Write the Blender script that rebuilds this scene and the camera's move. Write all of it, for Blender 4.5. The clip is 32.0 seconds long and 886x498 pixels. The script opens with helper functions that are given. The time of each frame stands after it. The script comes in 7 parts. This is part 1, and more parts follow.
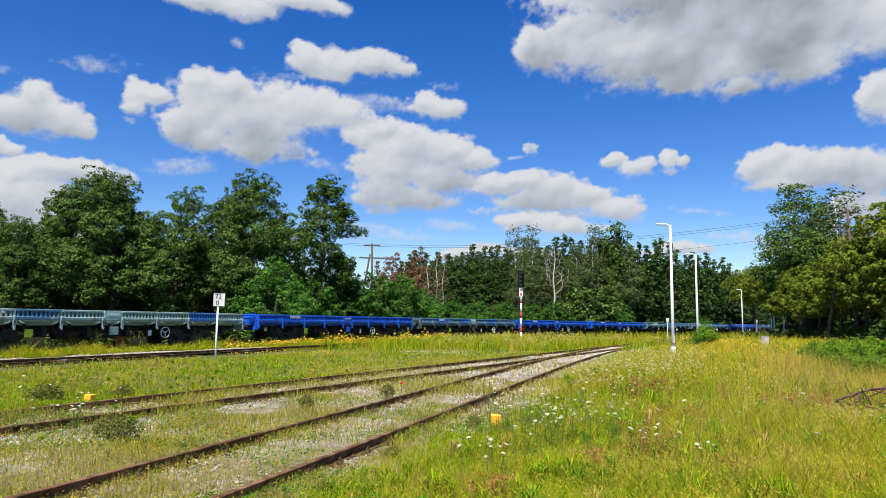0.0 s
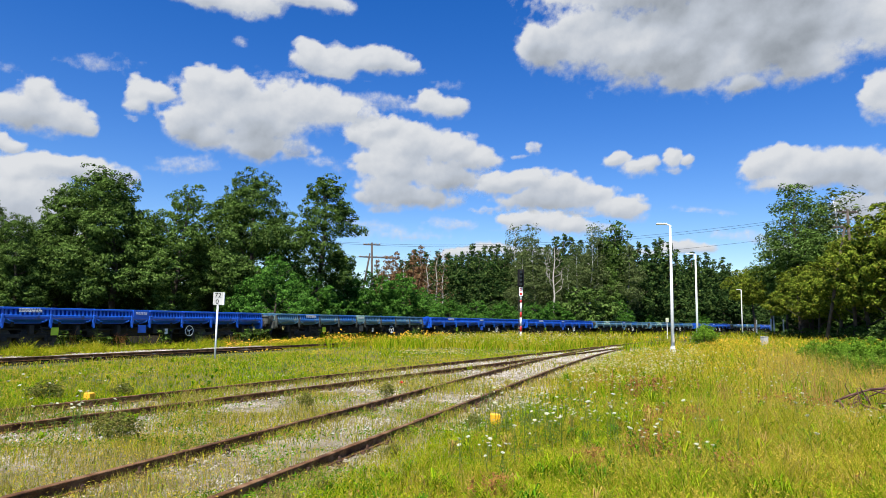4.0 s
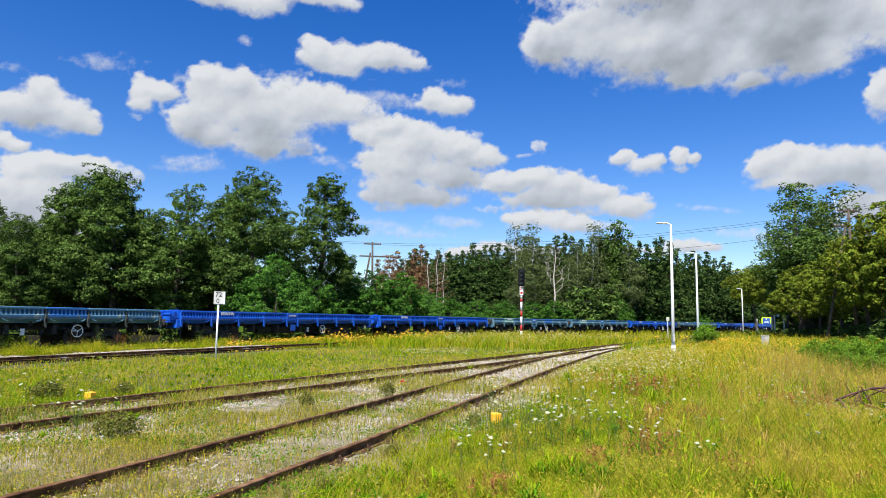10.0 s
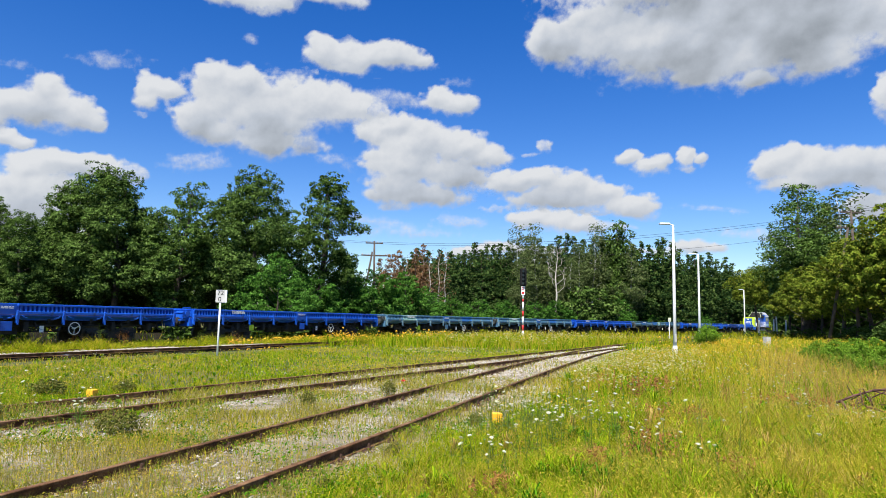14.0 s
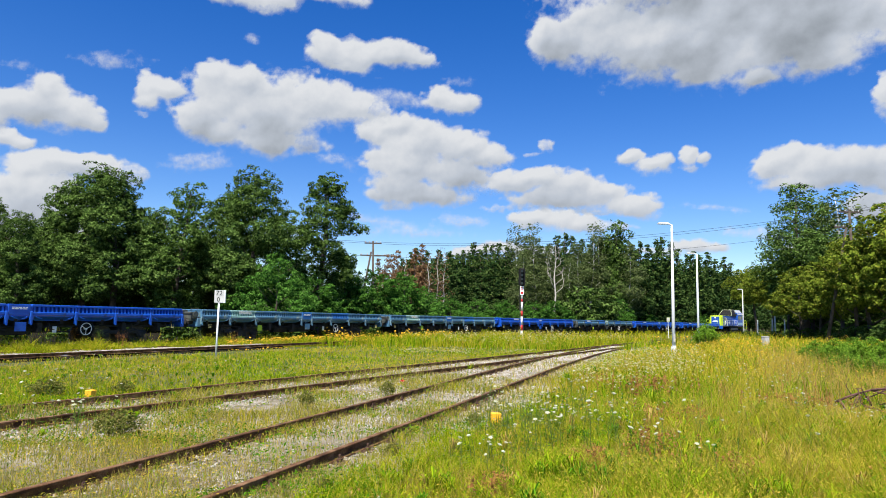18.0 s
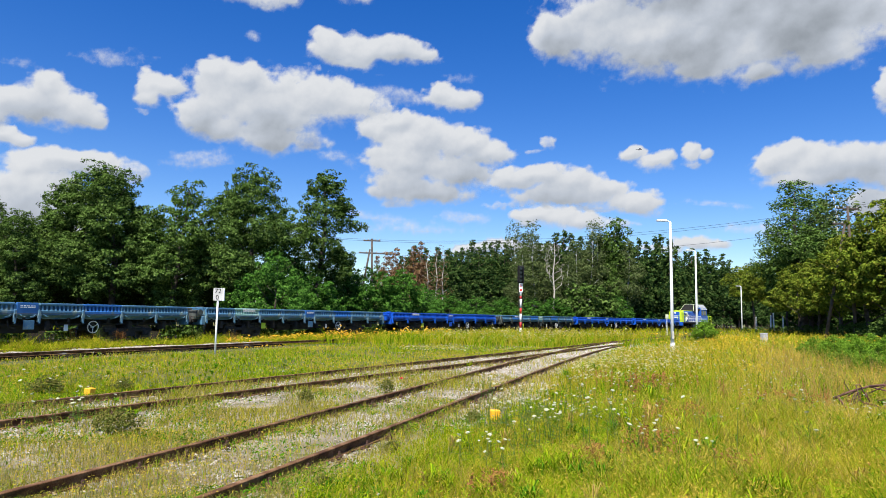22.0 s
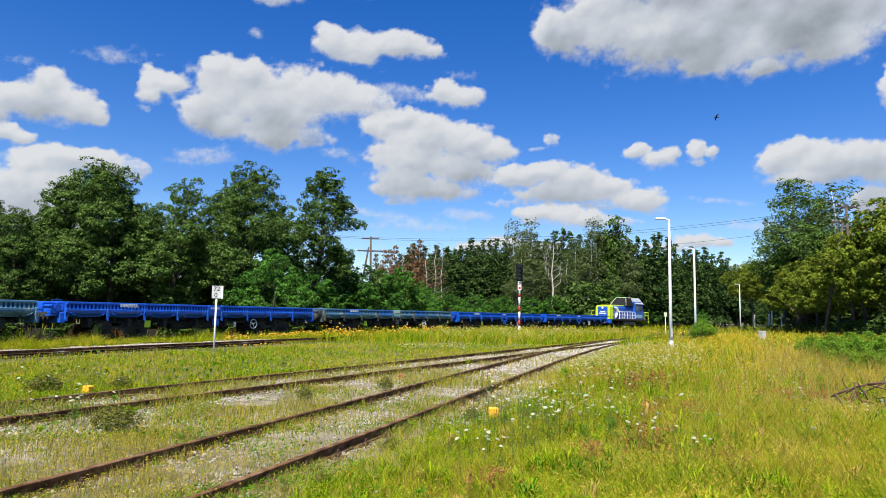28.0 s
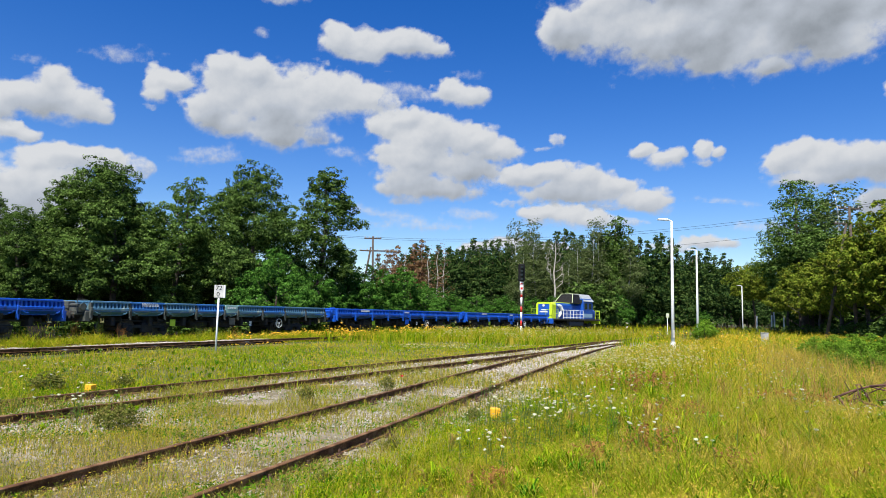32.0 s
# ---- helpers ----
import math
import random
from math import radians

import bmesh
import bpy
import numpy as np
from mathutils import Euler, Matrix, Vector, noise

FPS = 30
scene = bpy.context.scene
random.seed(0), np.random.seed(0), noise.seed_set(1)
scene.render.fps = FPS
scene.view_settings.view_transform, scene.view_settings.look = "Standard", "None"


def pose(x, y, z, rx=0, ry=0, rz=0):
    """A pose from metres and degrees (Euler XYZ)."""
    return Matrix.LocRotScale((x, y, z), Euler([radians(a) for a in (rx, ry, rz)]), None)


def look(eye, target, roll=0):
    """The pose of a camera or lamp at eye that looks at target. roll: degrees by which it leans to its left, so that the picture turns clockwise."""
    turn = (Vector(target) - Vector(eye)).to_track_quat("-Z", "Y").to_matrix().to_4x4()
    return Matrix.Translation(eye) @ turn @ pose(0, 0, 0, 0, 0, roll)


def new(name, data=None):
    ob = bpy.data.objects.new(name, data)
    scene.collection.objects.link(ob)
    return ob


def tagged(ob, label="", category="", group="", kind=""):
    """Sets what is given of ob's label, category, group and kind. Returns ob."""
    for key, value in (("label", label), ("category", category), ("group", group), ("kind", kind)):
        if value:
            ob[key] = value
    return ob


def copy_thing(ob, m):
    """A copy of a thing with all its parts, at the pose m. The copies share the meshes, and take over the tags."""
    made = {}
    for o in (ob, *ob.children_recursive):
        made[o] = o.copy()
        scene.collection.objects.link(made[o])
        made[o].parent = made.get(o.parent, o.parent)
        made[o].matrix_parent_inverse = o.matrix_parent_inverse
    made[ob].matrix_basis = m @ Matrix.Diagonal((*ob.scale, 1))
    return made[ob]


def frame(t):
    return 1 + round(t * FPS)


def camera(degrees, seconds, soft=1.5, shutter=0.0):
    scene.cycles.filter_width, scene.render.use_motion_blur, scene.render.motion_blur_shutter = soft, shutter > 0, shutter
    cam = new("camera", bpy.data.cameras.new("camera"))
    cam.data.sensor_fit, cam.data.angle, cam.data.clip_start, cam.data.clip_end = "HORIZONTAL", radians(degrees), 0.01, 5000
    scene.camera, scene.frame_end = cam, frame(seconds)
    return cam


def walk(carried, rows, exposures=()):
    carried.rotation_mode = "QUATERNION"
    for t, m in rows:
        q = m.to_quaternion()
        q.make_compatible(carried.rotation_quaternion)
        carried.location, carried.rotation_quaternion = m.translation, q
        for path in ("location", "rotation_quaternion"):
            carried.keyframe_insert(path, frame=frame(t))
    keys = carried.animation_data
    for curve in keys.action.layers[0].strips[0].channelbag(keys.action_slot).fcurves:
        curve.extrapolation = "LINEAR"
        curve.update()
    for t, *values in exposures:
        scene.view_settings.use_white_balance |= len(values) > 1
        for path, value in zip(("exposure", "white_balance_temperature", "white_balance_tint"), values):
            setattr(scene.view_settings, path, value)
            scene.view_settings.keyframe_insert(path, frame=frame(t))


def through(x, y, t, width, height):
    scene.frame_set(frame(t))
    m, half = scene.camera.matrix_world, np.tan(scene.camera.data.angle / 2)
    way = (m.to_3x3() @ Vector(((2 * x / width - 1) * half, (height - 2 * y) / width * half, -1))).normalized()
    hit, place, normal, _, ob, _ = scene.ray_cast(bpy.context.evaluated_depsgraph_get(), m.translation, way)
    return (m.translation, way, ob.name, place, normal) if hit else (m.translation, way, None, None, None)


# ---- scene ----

# ---------------------------------------------------------------- camera
cam = camera(68.57, 32.0, soft=0.5)
EYE = 1.62
TURNS = [(0.0, 96.352, -0.826, -0.092), (0.5, 96.317, -0.802, -0.132), (1.0, 96.295, -0.781, -0.157), (2.0, 96.307, -0.781, -0.145),
         (3.0, 96.290, -0.904, -0.115), (3.5, 96.287, -0.928, -0.122), (5.5, 96.246, -1.027, -0.077), (6.0, 96.222, -0.956, -0.083),
         (7.0, 96.213, -0.918, -0.094), (8.0, 96.213, -0.909, -0.109)]
TURNS += [(9.0, 96.213, -0.909, -0.109), (10.0, 96.211, -0.931, -0.066), (11.0, 96.200, -1.011, -0.026), (12.0, 96.194, -1.102, 0.014),
          (13.0, 96.172, -1.170, 0.030), (14.0, 96.164, -1.240, 0.066), (14.5, 96.159, -1.258, 0.088), (16.5, 96.160, -1.227, -0.028),
          (17.0, 96.171, -1.185, -0.033), (18.0, 96.168, -1.171, -0.036), (19.0, 96.160, -1.226, 0.006), (20.0, 96.139, -1.286, 0.036)]
TURNS += [(21.0, 96.052, -1.197, 0.010), (21.5, 96.000, -1.129, -0.044), (22.0, 95.944, -1.050, -0.126), (22.5, 95.893, -0.969, -0.209),
          (23.0, 95.845, -0.913, -0.261), (24.0, 95.805, -0.913, -0.297), (25.0, 95.791, -0.981, -0.282), (25.5, 95.774, -0.964, -0.283),
          (27.5, 95.761, -1.055, -0.249), (28.0, 95.761, -1.077, -0.235), (29.0, 95.769, -1.152, -0.197), (30.0, 95.776, -1.182, -0.155),
          (31.0, 95.773, -1.248, -0.125), (32.0, 95.767, -1.317, -0.070)]
walk(cam, [(t, pose(0, 0, EYE, rx, ry, rz)) for t, rx, ry, rz in TURNS],
     [(0.0, 0.73), (2.0, 0.74), (6.0, 0.82), (25.0, 0.82), (28.0, 0.78), (31.0, 0.74), (32.0, 0.72)])

# ---------------------------------------------------------------- light
SUN_AZ, SUN_EL = radians(198), radians(56)      # compass bearing from +y over +x
to_sun = Vector((math.sin(SUN_AZ) * math.cos(SUN_EL), math.cos(SUN_AZ) * math.cos(SUN_EL), math.sin(SUN_EL)))
world = bpy.data.worlds.new("sky")
scene.world = world
world.use_nodes = True
wn = world.node_tree.nodes
sky = wn.new("ShaderNodeTexSky")
sky.sky_type, sky.sun_disc, sky.sun_elevation, sky.sun_rotation = "NISHITA", False, SUN_EL, SUN_AZ
sky.air_density, sky.dust_density, sky.ozone_density = 1.0, 0.3, 3.0
wn["Background"].inputs["Strength"].default_value = 0.091
deep = wn.new("ShaderNodeHueSaturation")
deep.inputs["Saturation"].default_value = 1.41
deep.inputs["Hue"].default_value = 0.517
world.node_tree.links.new(sky.outputs[0], deep.inputs["Color"])
world.node_tree.links.new(deep.outputs[0], wn["Background"].inputs["Color"])
sun = new("sun", bpy.data.lights.new("sun", "SUN"))
sun.data.energy, sun.data.angle, sun.data.color = 5.0, radians(0.53), (1.0, 0.95, 0.86)
sun.matrix_world = look(to_sun * 100, (0, 0, 0))


# ---------------------------------------------------------------- materials
def hexa(c):
    return (*c, 1.0)


def material(name, colors, rough=0.8, metal=0.0, scale=3.0, fine=40.0, bump=0.3, spread="noise", gloss=0.5, stain=None, stain_at=0.6):
    """colors: two or more base colours, mixed by noise (at two scales), by object or by island. stain: a colour in patches."""
    m = bpy.data.materials.new(name)
    m.use_nodes = True
    n, k = m.node_tree.nodes, m.node_tree.links
    b = n["Principled BSDF"]
    b.inputs["Roughness"].default_value, b.inputs["Metallic"].default_value = rough, metal
    b.inputs["Specular IOR Level"].default_value = gloss
    co = n.new("ShaderNodeTexCoord")
    big, small = n.new("ShaderNodeTexNoise"), n.new("ShaderNodeTexNoise")
    big.inputs["Scale"].default_value, big.inputs["Detail"].default_value = scale, 6.0
    small.inputs["Scale"].default_value, small.inputs["Detail"].default_value = fine, 3.0
    k.new(co.outputs["Object"], big.inputs["Vector"])
    k.new(co.outputs["Object"], small.inputs["Vector"])
    ramp = n.new("ShaderNodeValToRGB")
    els = ramp.color_ramp.elements
    lo, hi = (0.3, 0.7) if spread == "noise" else (0.0, 1.0)
    els[0].position, els[0].color = lo, hexa(colors[0])
    els[-1].position, els[-1].color = hi, hexa(colors[-1])
    for i, c in enumerate(colors[1:-1]):
        e = els.new(lo + (hi - lo) * (i + 1) / (len(colors) - 1))
        e.color = hexa(c)
    mix = n.new("ShaderNodeMath")
    mix.operation = "MULTIPLY_ADD"
    k.new(small.outputs["Fac"], mix.inputs[0])
    mix.inputs[1].default_value = 0.35
    if spread == "noise":
        sub = n.new("ShaderNodeMath")
        sub.operation = "SUBTRACT"
        k.new(big.outputs["Fac"], sub.inputs[0])
        sub.inputs[1].default_value = 0.175
        k.new(sub.outputs[0], mix.inputs[2])
    else:
        src = n.new("ShaderNodeNewGeometry").outputs["Random Per Island"] if spread == "island" else n.new("ShaderNodeObjectInfo").outputs["Random"]
        mix.inputs[1].default_value = 0.0
        k.new(src, mix.inputs[2])
    k.new(mix.outputs[0], ramp.inputs["Fac"])
    col = ramp.outputs["Color"]
    if stain:
        patch = n.new("ShaderNodeTexNoise")
        patch.inputs["Scale"].default_value, patch.inputs["Detail"].default_value = scale * 2.3, 9.0
        k.new(co.outputs["Object"], patch.inputs["Vector"])
        edge = n.new("ShaderNodeMapRange")
        edge.inputs["From Min"].default_value, edge.inputs["From Max"].default_value = stain_at, stain_at + 0.12
        k.new(patch.outputs["Fac"], edge.inputs["Value"])
        over = n.new("ShaderNodeMix")
        over.data_type = "RGBA"
        k.new(edge.outputs[0], over.inputs["Factor"])
        k.new(col, over.inputs[6])
        over.inputs[7].default_value = hexa(stain)
        col = over.outputs[2]
    k.new(col, b.inputs["Base Color"])
    if bump:
        bp = n.new("ShaderNodeBump")
        bp.inputs["Strength"].default_value, bp.inputs["Distance"].default_value = bump, 0.02
        k.new(small.outputs["Fac"], bp.inputs["Height"])
        k.new(bp.outputs[0], b.inputs["Normal"])
    return m


def leafy(name, colors, through=0.35, rough=0.7, spread="island"):
    """Leaves and grass: colour by island, some light passing through."""
    m = material(name, colors, rough=rough, bump=0, spread=spread, gloss=0.0)
    n, k = m.node_tree.nodes, m.node_tree.links
    b = n["Principled BSDF"]
    tr = n.new("ShaderNodeBsdfTranslucent")
    k.new(b.inputs["Base Color"].links[0].from_socket, tr.inputs["Color"])
    mx = n.new("ShaderNodeMixShader")
    mx.inputs[0].default_value = through
    k.new(b.outputs[0], mx.inputs[1])
    k.new(tr.outputs[0], mx.inputs[2])
    k.new(mx.outputs[0], n["Material Output"].inputs["Surface"])
    return m


M_GROUND = material("meadow_soil", [(0.035, 0.045, 0.008), (0.075, 0.085, 0.014), (0.15, 0.12, 0.035)], rough=0.95, scale=0.35, fine=9, bump=0.8)
M_GRASS = leafy("grass_blades", [(0.08, 0.13, 0.004), (0.22, 0.28, 0.006), (0.36, 0.36, 0.012), (0.5, 0.4, 0.04), (0.18, 0.26, 0.006), (0.4, 0.36, 0.02)], through=0.28)
M_LUSH = leafy("lush_grass_blades", [(0.06, 0.13, 0.004), (0.14, 0.25, 0.006), (0.25, 0.37, 0.01), (0.36, 0.41, 0.015)], through=0.28)
M_HERB = leafy("herb_leaves", [(0.1, 0.17, 0.005), (0.23, 0.31, 0.008), (0.31, 0.36, 0.012), (0.38, 0.35, 0.03), (0.13, 0.2, 0.006)], through=0.3)
M_HERB_D = leafy("dark_herb_leaves", [(0.03, 0.1, 0.005), (0.07, 0.19, 0.008), (0.12, 0.29, 0.012)], through=0.25)
M_WEED = leafy("olive_weed_leaves", [(0.06, 0.08, 0.014), (0.12, 0.145, 0.025), (0.18, 0.185, 0.04), (0.23, 0.185, 0.06)], through=0.2)
M_STRAW = leafy("dry_grass", [(0.52, 0.38, 0.05), (0.4, 0.34, 0.03), (0.58, 0.41, 0.07), (0.32, 0.3, 0.02)], through=0.3)
M_TRACKWEED = leafy("dusty_track_weeds", [(0.09, 0.1, 0.018), (0.23, 0.21, 0.04), (0.4, 0.31, 0.09), (0.16, 0.18, 0.028), (0.48, 0.37, 0.14)], through=0.25)
M_GOLDGRASS = leafy("golden_seed_heads", [(0.58, 0.33, 0.015), (0.66, 0.44, 0.03), (0.5, 0.34, 0.03)], through=0.3)
M_DUSTY = leafy("tan_dry_stalks", [(0.36, 0.25, 0.07), (0.46, 0.32, 0.1), (0.28, 0.23, 0.06), (0.42, 0.26, 0.07)], through=0.25)
M_RUSTGRASS = leafy("red_brown_sorrel", [(0.34, 0.15, 0.05), (0.42, 0.21, 0.07), (0.3, 0.14, 0.045)])
M_FLOWER_W = material("white_petals", [(0.36, 0.37, 0.22), (0.48, 0.48, 0.31)], rough=0.7, bump=0, spread="island")
M_FLOWER_Y = material("yellow_petals", [(0.78, 0.38, 0.008), (0.85, 0.52, 0.02)], rough=0.7, bump=0, spread="island")
M_FLOWER_C = material("cream_petals", [(0.36, 0.33, 0.11), (0.5, 0.46, 0.2)], rough=0.7, bump=0, spread="island")
M_FLOWER_R = material("red_petals", [(0.7, 0.02, 0.015), (0.6, 0.03, 0.02)], rough=0.6, bump=0)
M_STEM = leafy("flower_stem", [(0.1, 0.17, 0.03), (0.15, 0.2, 0.05)], spread="object")
M_RAIL = material("rusty_rail", [(0.045, 0.018, 0.007), (0.12, 0.055, 0.02), (0.24, 0.135, 0.065)], rough=0.75, metal=0.0, scale=5, fine=70, bump=0.4, gloss=0.25)
M_PALEBED = material("pale_gravel", [(0.2, 0.18, 0.14), (0.36, 0.33, 0.28), (0.46, 0.43, 0.38)], rough=0.95, scale=1.2, fine=60, bump=1.0, stain=(0.17, 0.18, 0.06), stain_at=0.46)
# ballast colour taken near black to carry the wagons' shade
M_DARKBED = material("shade_dark_ballast", [(0.008, 0.007, 0.006), (0.022, 0.019, 0.015)], rough=0.95, scale=2, fine=50, bump=1.0)
# near-black soil colour that stands in for shade on the ground
M_SHADE_SOIL = material("shade_dark_soil", [(0.006, 0.005, 0.003), (0.016, 0.013, 0.008), (0.024, 0.021, 0.01)], rough=1.0, scale=1.5, fine=25, bump=1.0, gloss=0.1)
M_BED = material("gravelly_dirt", [(0.14, 0.112, 0.07), (0.26, 0.222, 0.16), (0.46, 0.42, 0.35)], rough=0.95, scale=1.3, fine=45, bump=1.0, stain=(0.13, 0.13, 0.05), stain_at=0.52)
M_SLEEPER = material("weathered_sleeper", [(0.09, 0.065, 0.045), (0.17, 0.13, 0.1), (0.27, 0.23, 0.19)], rough=0.9, scale=4, fine=60, bump=0.7)
M_STONE = material("ballast_stone", [(0.19, 0.165, 0.12), (0.33, 0.305, 0.25), (0.52, 0.49, 0.425), (0.25, 0.19, 0.125), (0.42, 0.39, 0.33)], rough=0.9, spread="island", bump=0)
M_FISH = material("dark_rusty_iron", [(0.05, 0.025, 0.016), (0.12, 0.06, 0.035)], rough=0.85, metal=0.2, scale=20, fine=90, bump=0.4)
M_BLUE = material("bright_blue_paint", [(0.004, 0.066, 0.42), (0.009, 0.112, 0.58)], rough=0.42, scale=1.5, fine=25, bump=0.08, stain=(0.012, 0.045, 0.19), stain_at=0.6)
M_DULL = material("faded_blue_paint", [(0.1, 0.2, 0.235), (0.055, 0.17, 0.3), (0.19, 0.28, 0.275)], rough=0.6, scale=1.2, fine=18, bump=0.15, stain=(0.22, 0.29, 0.27), stain_at=0.58)
M_DULLBLUE = material("worn_blue_paint", [(0.02, 0.12, 0.37), (0.035, 0.17, 0.43)], rough=0.55, scale=1.4, fine=22, bump=0.12, stain=(0.1, 0.16, 0.2), stain_at=0.6)
M_GREY = material("grey_green_paint", [(0.17, 0.285, 0.27), (0.27, 0.375, 0.34), (0.13, 0.25, 0.3)], rough=0.65, scale=1.3, fine=20, bump=0.15, stain=(0.18, 0.17, 0.11), stain_at=0.6)
M_TEAL = material("faded_teal_paint", [(0.22, 0.42, 0.38), (0.32, 0.5, 0.45)], rough=0.6, scale=2, fine=22, bump=0.1, stain=(0.25, 0.3, 0.3), stain_at=0.58)
M_UNDER = material("grimy_underframe", [(0.012, 0.012, 0.012), (0.035, 0.03, 0.026)], rough=0.85, scale=4, fine=40, bump=0.3)
M_GEAR = material("grey_brake_gear", [(0.035, 0.042, 0.04), (0.085, 0.095, 0.08)], rough=0.7, scale=4, fine=40, bump=0.2, stain=(0.12, 0.07, 0.04), stain_at=0.6)
M_STEEL = material("worn_wheel_steel", [(0.05, 0.042, 0.036), (0.1, 0.085, 0.07)], rough=0.6, metal=0.5, scale=6, fine=50, bump=0.2)
M_WHITE = material("white_paint", [(0.72, 0.72, 0.7), (0.82, 0.82, 0.8)], rough=0.5, scale=3, fine=30, bump=0.05)
M_PLATE = material("dirty_white_plate", [(0.42, 0.42, 0.4), (0.6, 0.6, 0.57)], rough=0.6, scale=4, fine=30, bump=0.05, stain=(0.3, 0.29, 0.26), stain_at=0.62)
M_BLACK = material("black_paint", [(0.008, 0.008, 0.008), (0.018, 0.018, 0.018)], rough=0.7, scale=4, fine=40, bump=0.05, gloss=0.15)
M_RED = material("red_paint", [(0.5, 0.015, 0.015), (0.6, 0.03, 0.025)], rough=0.5, scale=4, fine=40, bump=0.05)
M_YELLOW = material("yellow_paint", [(0.78, 0.38, 0.015), (0.85, 0.46, 0.02)], rough=0.6, scale=6, fine=60, bump=0.1)
M_LIME = material("lime_paint", [(0.5, 0.68, 0.02), (0.6, 0.75, 0.04)], rough=0.45, scale=3, fine=30, bump=0.05)
M_LOCO = material("loco_blue_paint", [(0.01, 0.075, 0.38), (0.016, 0.1, 0.46)], rough=0.38, scale=2, fine=30, bump=0.05)
M_NAVY = material("dark_blue_paint", [(0.01, 0.025, 0.09), (0.015, 0.035, 0.12)], rough=0.4, scale=2, fine=30, bump=0.05)
M_PALELIME = material("pale_lime_edge", [(0.5, 0.58, 0.3), (0.58, 0.64, 0.4)], rough=0.5, scale=3, fine=30, bump=0.05)
M_ROOF = material("loco_roof_grey", [(0.3, 0.32, 0.33), (0.42, 0.44, 0.45)], rough=0.6, scale=3, fine=30, bump=0.1)
M_PALEBLUE = material("pale_blue_panel", [(0.25, 0.42, 0.6), (0.34, 0.5, 0.68)], rough=0.5, scale=4, fine=30, bump=0.05)
M_GLASS = material("dark_window_glass", [(0.02, 0.03, 0.035), (0.03, 0.04, 0.045)], rough=0.08, bump=0, gloss=0.8)
M_GALV = material("white_coated_pole", [(0.74, 0.75, 0.75), (0.84, 0.85, 0.85)], rough=0.5, metal=0.0, scale=2, fine=40, bump=0.05)
M_CONC = material("weathered_concrete", [(0.36, 0.35, 0.32), (0.5, 0.48, 0.44)], rough=0.9, scale=3, fine=40, bump=0.5)
M_WOOD = material("grey_pole_wood", [(0.04, 0.03, 0.024), (0.1, 0.08, 0.062)], rough=0.9, scale=3, fine=50, bump=0.6)
M_BARK = material("dark_bark", [(0.035, 0.028, 0.02), (0.1, 0.08, 0.06)], rough=0.95, scale=5, fine=30, bump=0.9)
M_REDBARK = material("reddish_dead_bark", [(0.07, 0.03, 0.022), (0.16, 0.075, 0.055)], rough=0.9, scale=6, fine=40, bump=0.8)
M_PINEBARK = material("pine_bark", [(0.09, 0.06, 0.045), (0.22, 0.13, 0.08)], rough=0.95, scale=5, fine=30, bump=0.9)
M_BIRCH = material("birch_bark", [(0.5, 0.48, 0.44), (0.7, 0.68, 0.63)], rough=0.8, scale=4, fine=25, bump=0.4, stain=(0.05, 0.045, 0.04), stain_at=0.56)
M_DEAD = material("dead_wood", [(0.36, 0.32, 0.27), (0.55, 0.5, 0.44)], rough=0.9, scale=5, fine=30, bump=0.5)
M_LEAF = leafy("alder_leaves", [(0.014, 0.03, 0.005), (0.04, 0.078, 0.013), (0.08, 0.138, 0.028), (0.14, 0.21, 0.054)], through=0.08)
M_LEAF2 = leafy("ash_leaves", [(0.022, 0.05, 0.008), (0.055, 0.105, 0.018), (0.1, 0.17, 0.034), (0.16, 0.24, 0.062)], through=0.1)
M_BUSH = leafy("bright_bush_leaves", [(0.014, 0.05, 0.007), (0.035, 0.1, 0.013), (0.065, 0.165, 0.022), (0.11, 0.23, 0.038)], through=0.12)
M_OLIVE = leafy("olive_leaves", [(0.03, 0.055, 0.006), (0.075, 0.115, 0.011), (0.13, 0.185, 0.018), (0.2, 0.25, 0.028), (0.19, 0.18, 0.028)], through=0.1)
M_SHRUB = leafy("shrub_leaves", [(0.06, 0.14, 0.012), (0.14, 0.27, 0.022), (0.24, 0.38, 0.04)], through=0.35)
M_NEEDLE = leafy("pine_needles", [(0.011, 0.029, 0.009), (0.027, 0.06, 0.015), (0.054, 0.095, 0.023), (0.1, 0.148, 0.038)], through=0.08)
M_BIRCHLEAF = leafy("birch_leaves", [(0.05, 0.082, 0.022), (0.095, 0.13, 0.042), (0.15, 0.18, 0.07)], through=0.25)
M_BROWN = leafy("brown_dead_needles", [(0.12, 0.065, 0.03), (0.19, 0.105, 0.05), (0.25, 0.16, 0.085)], through=0.2)


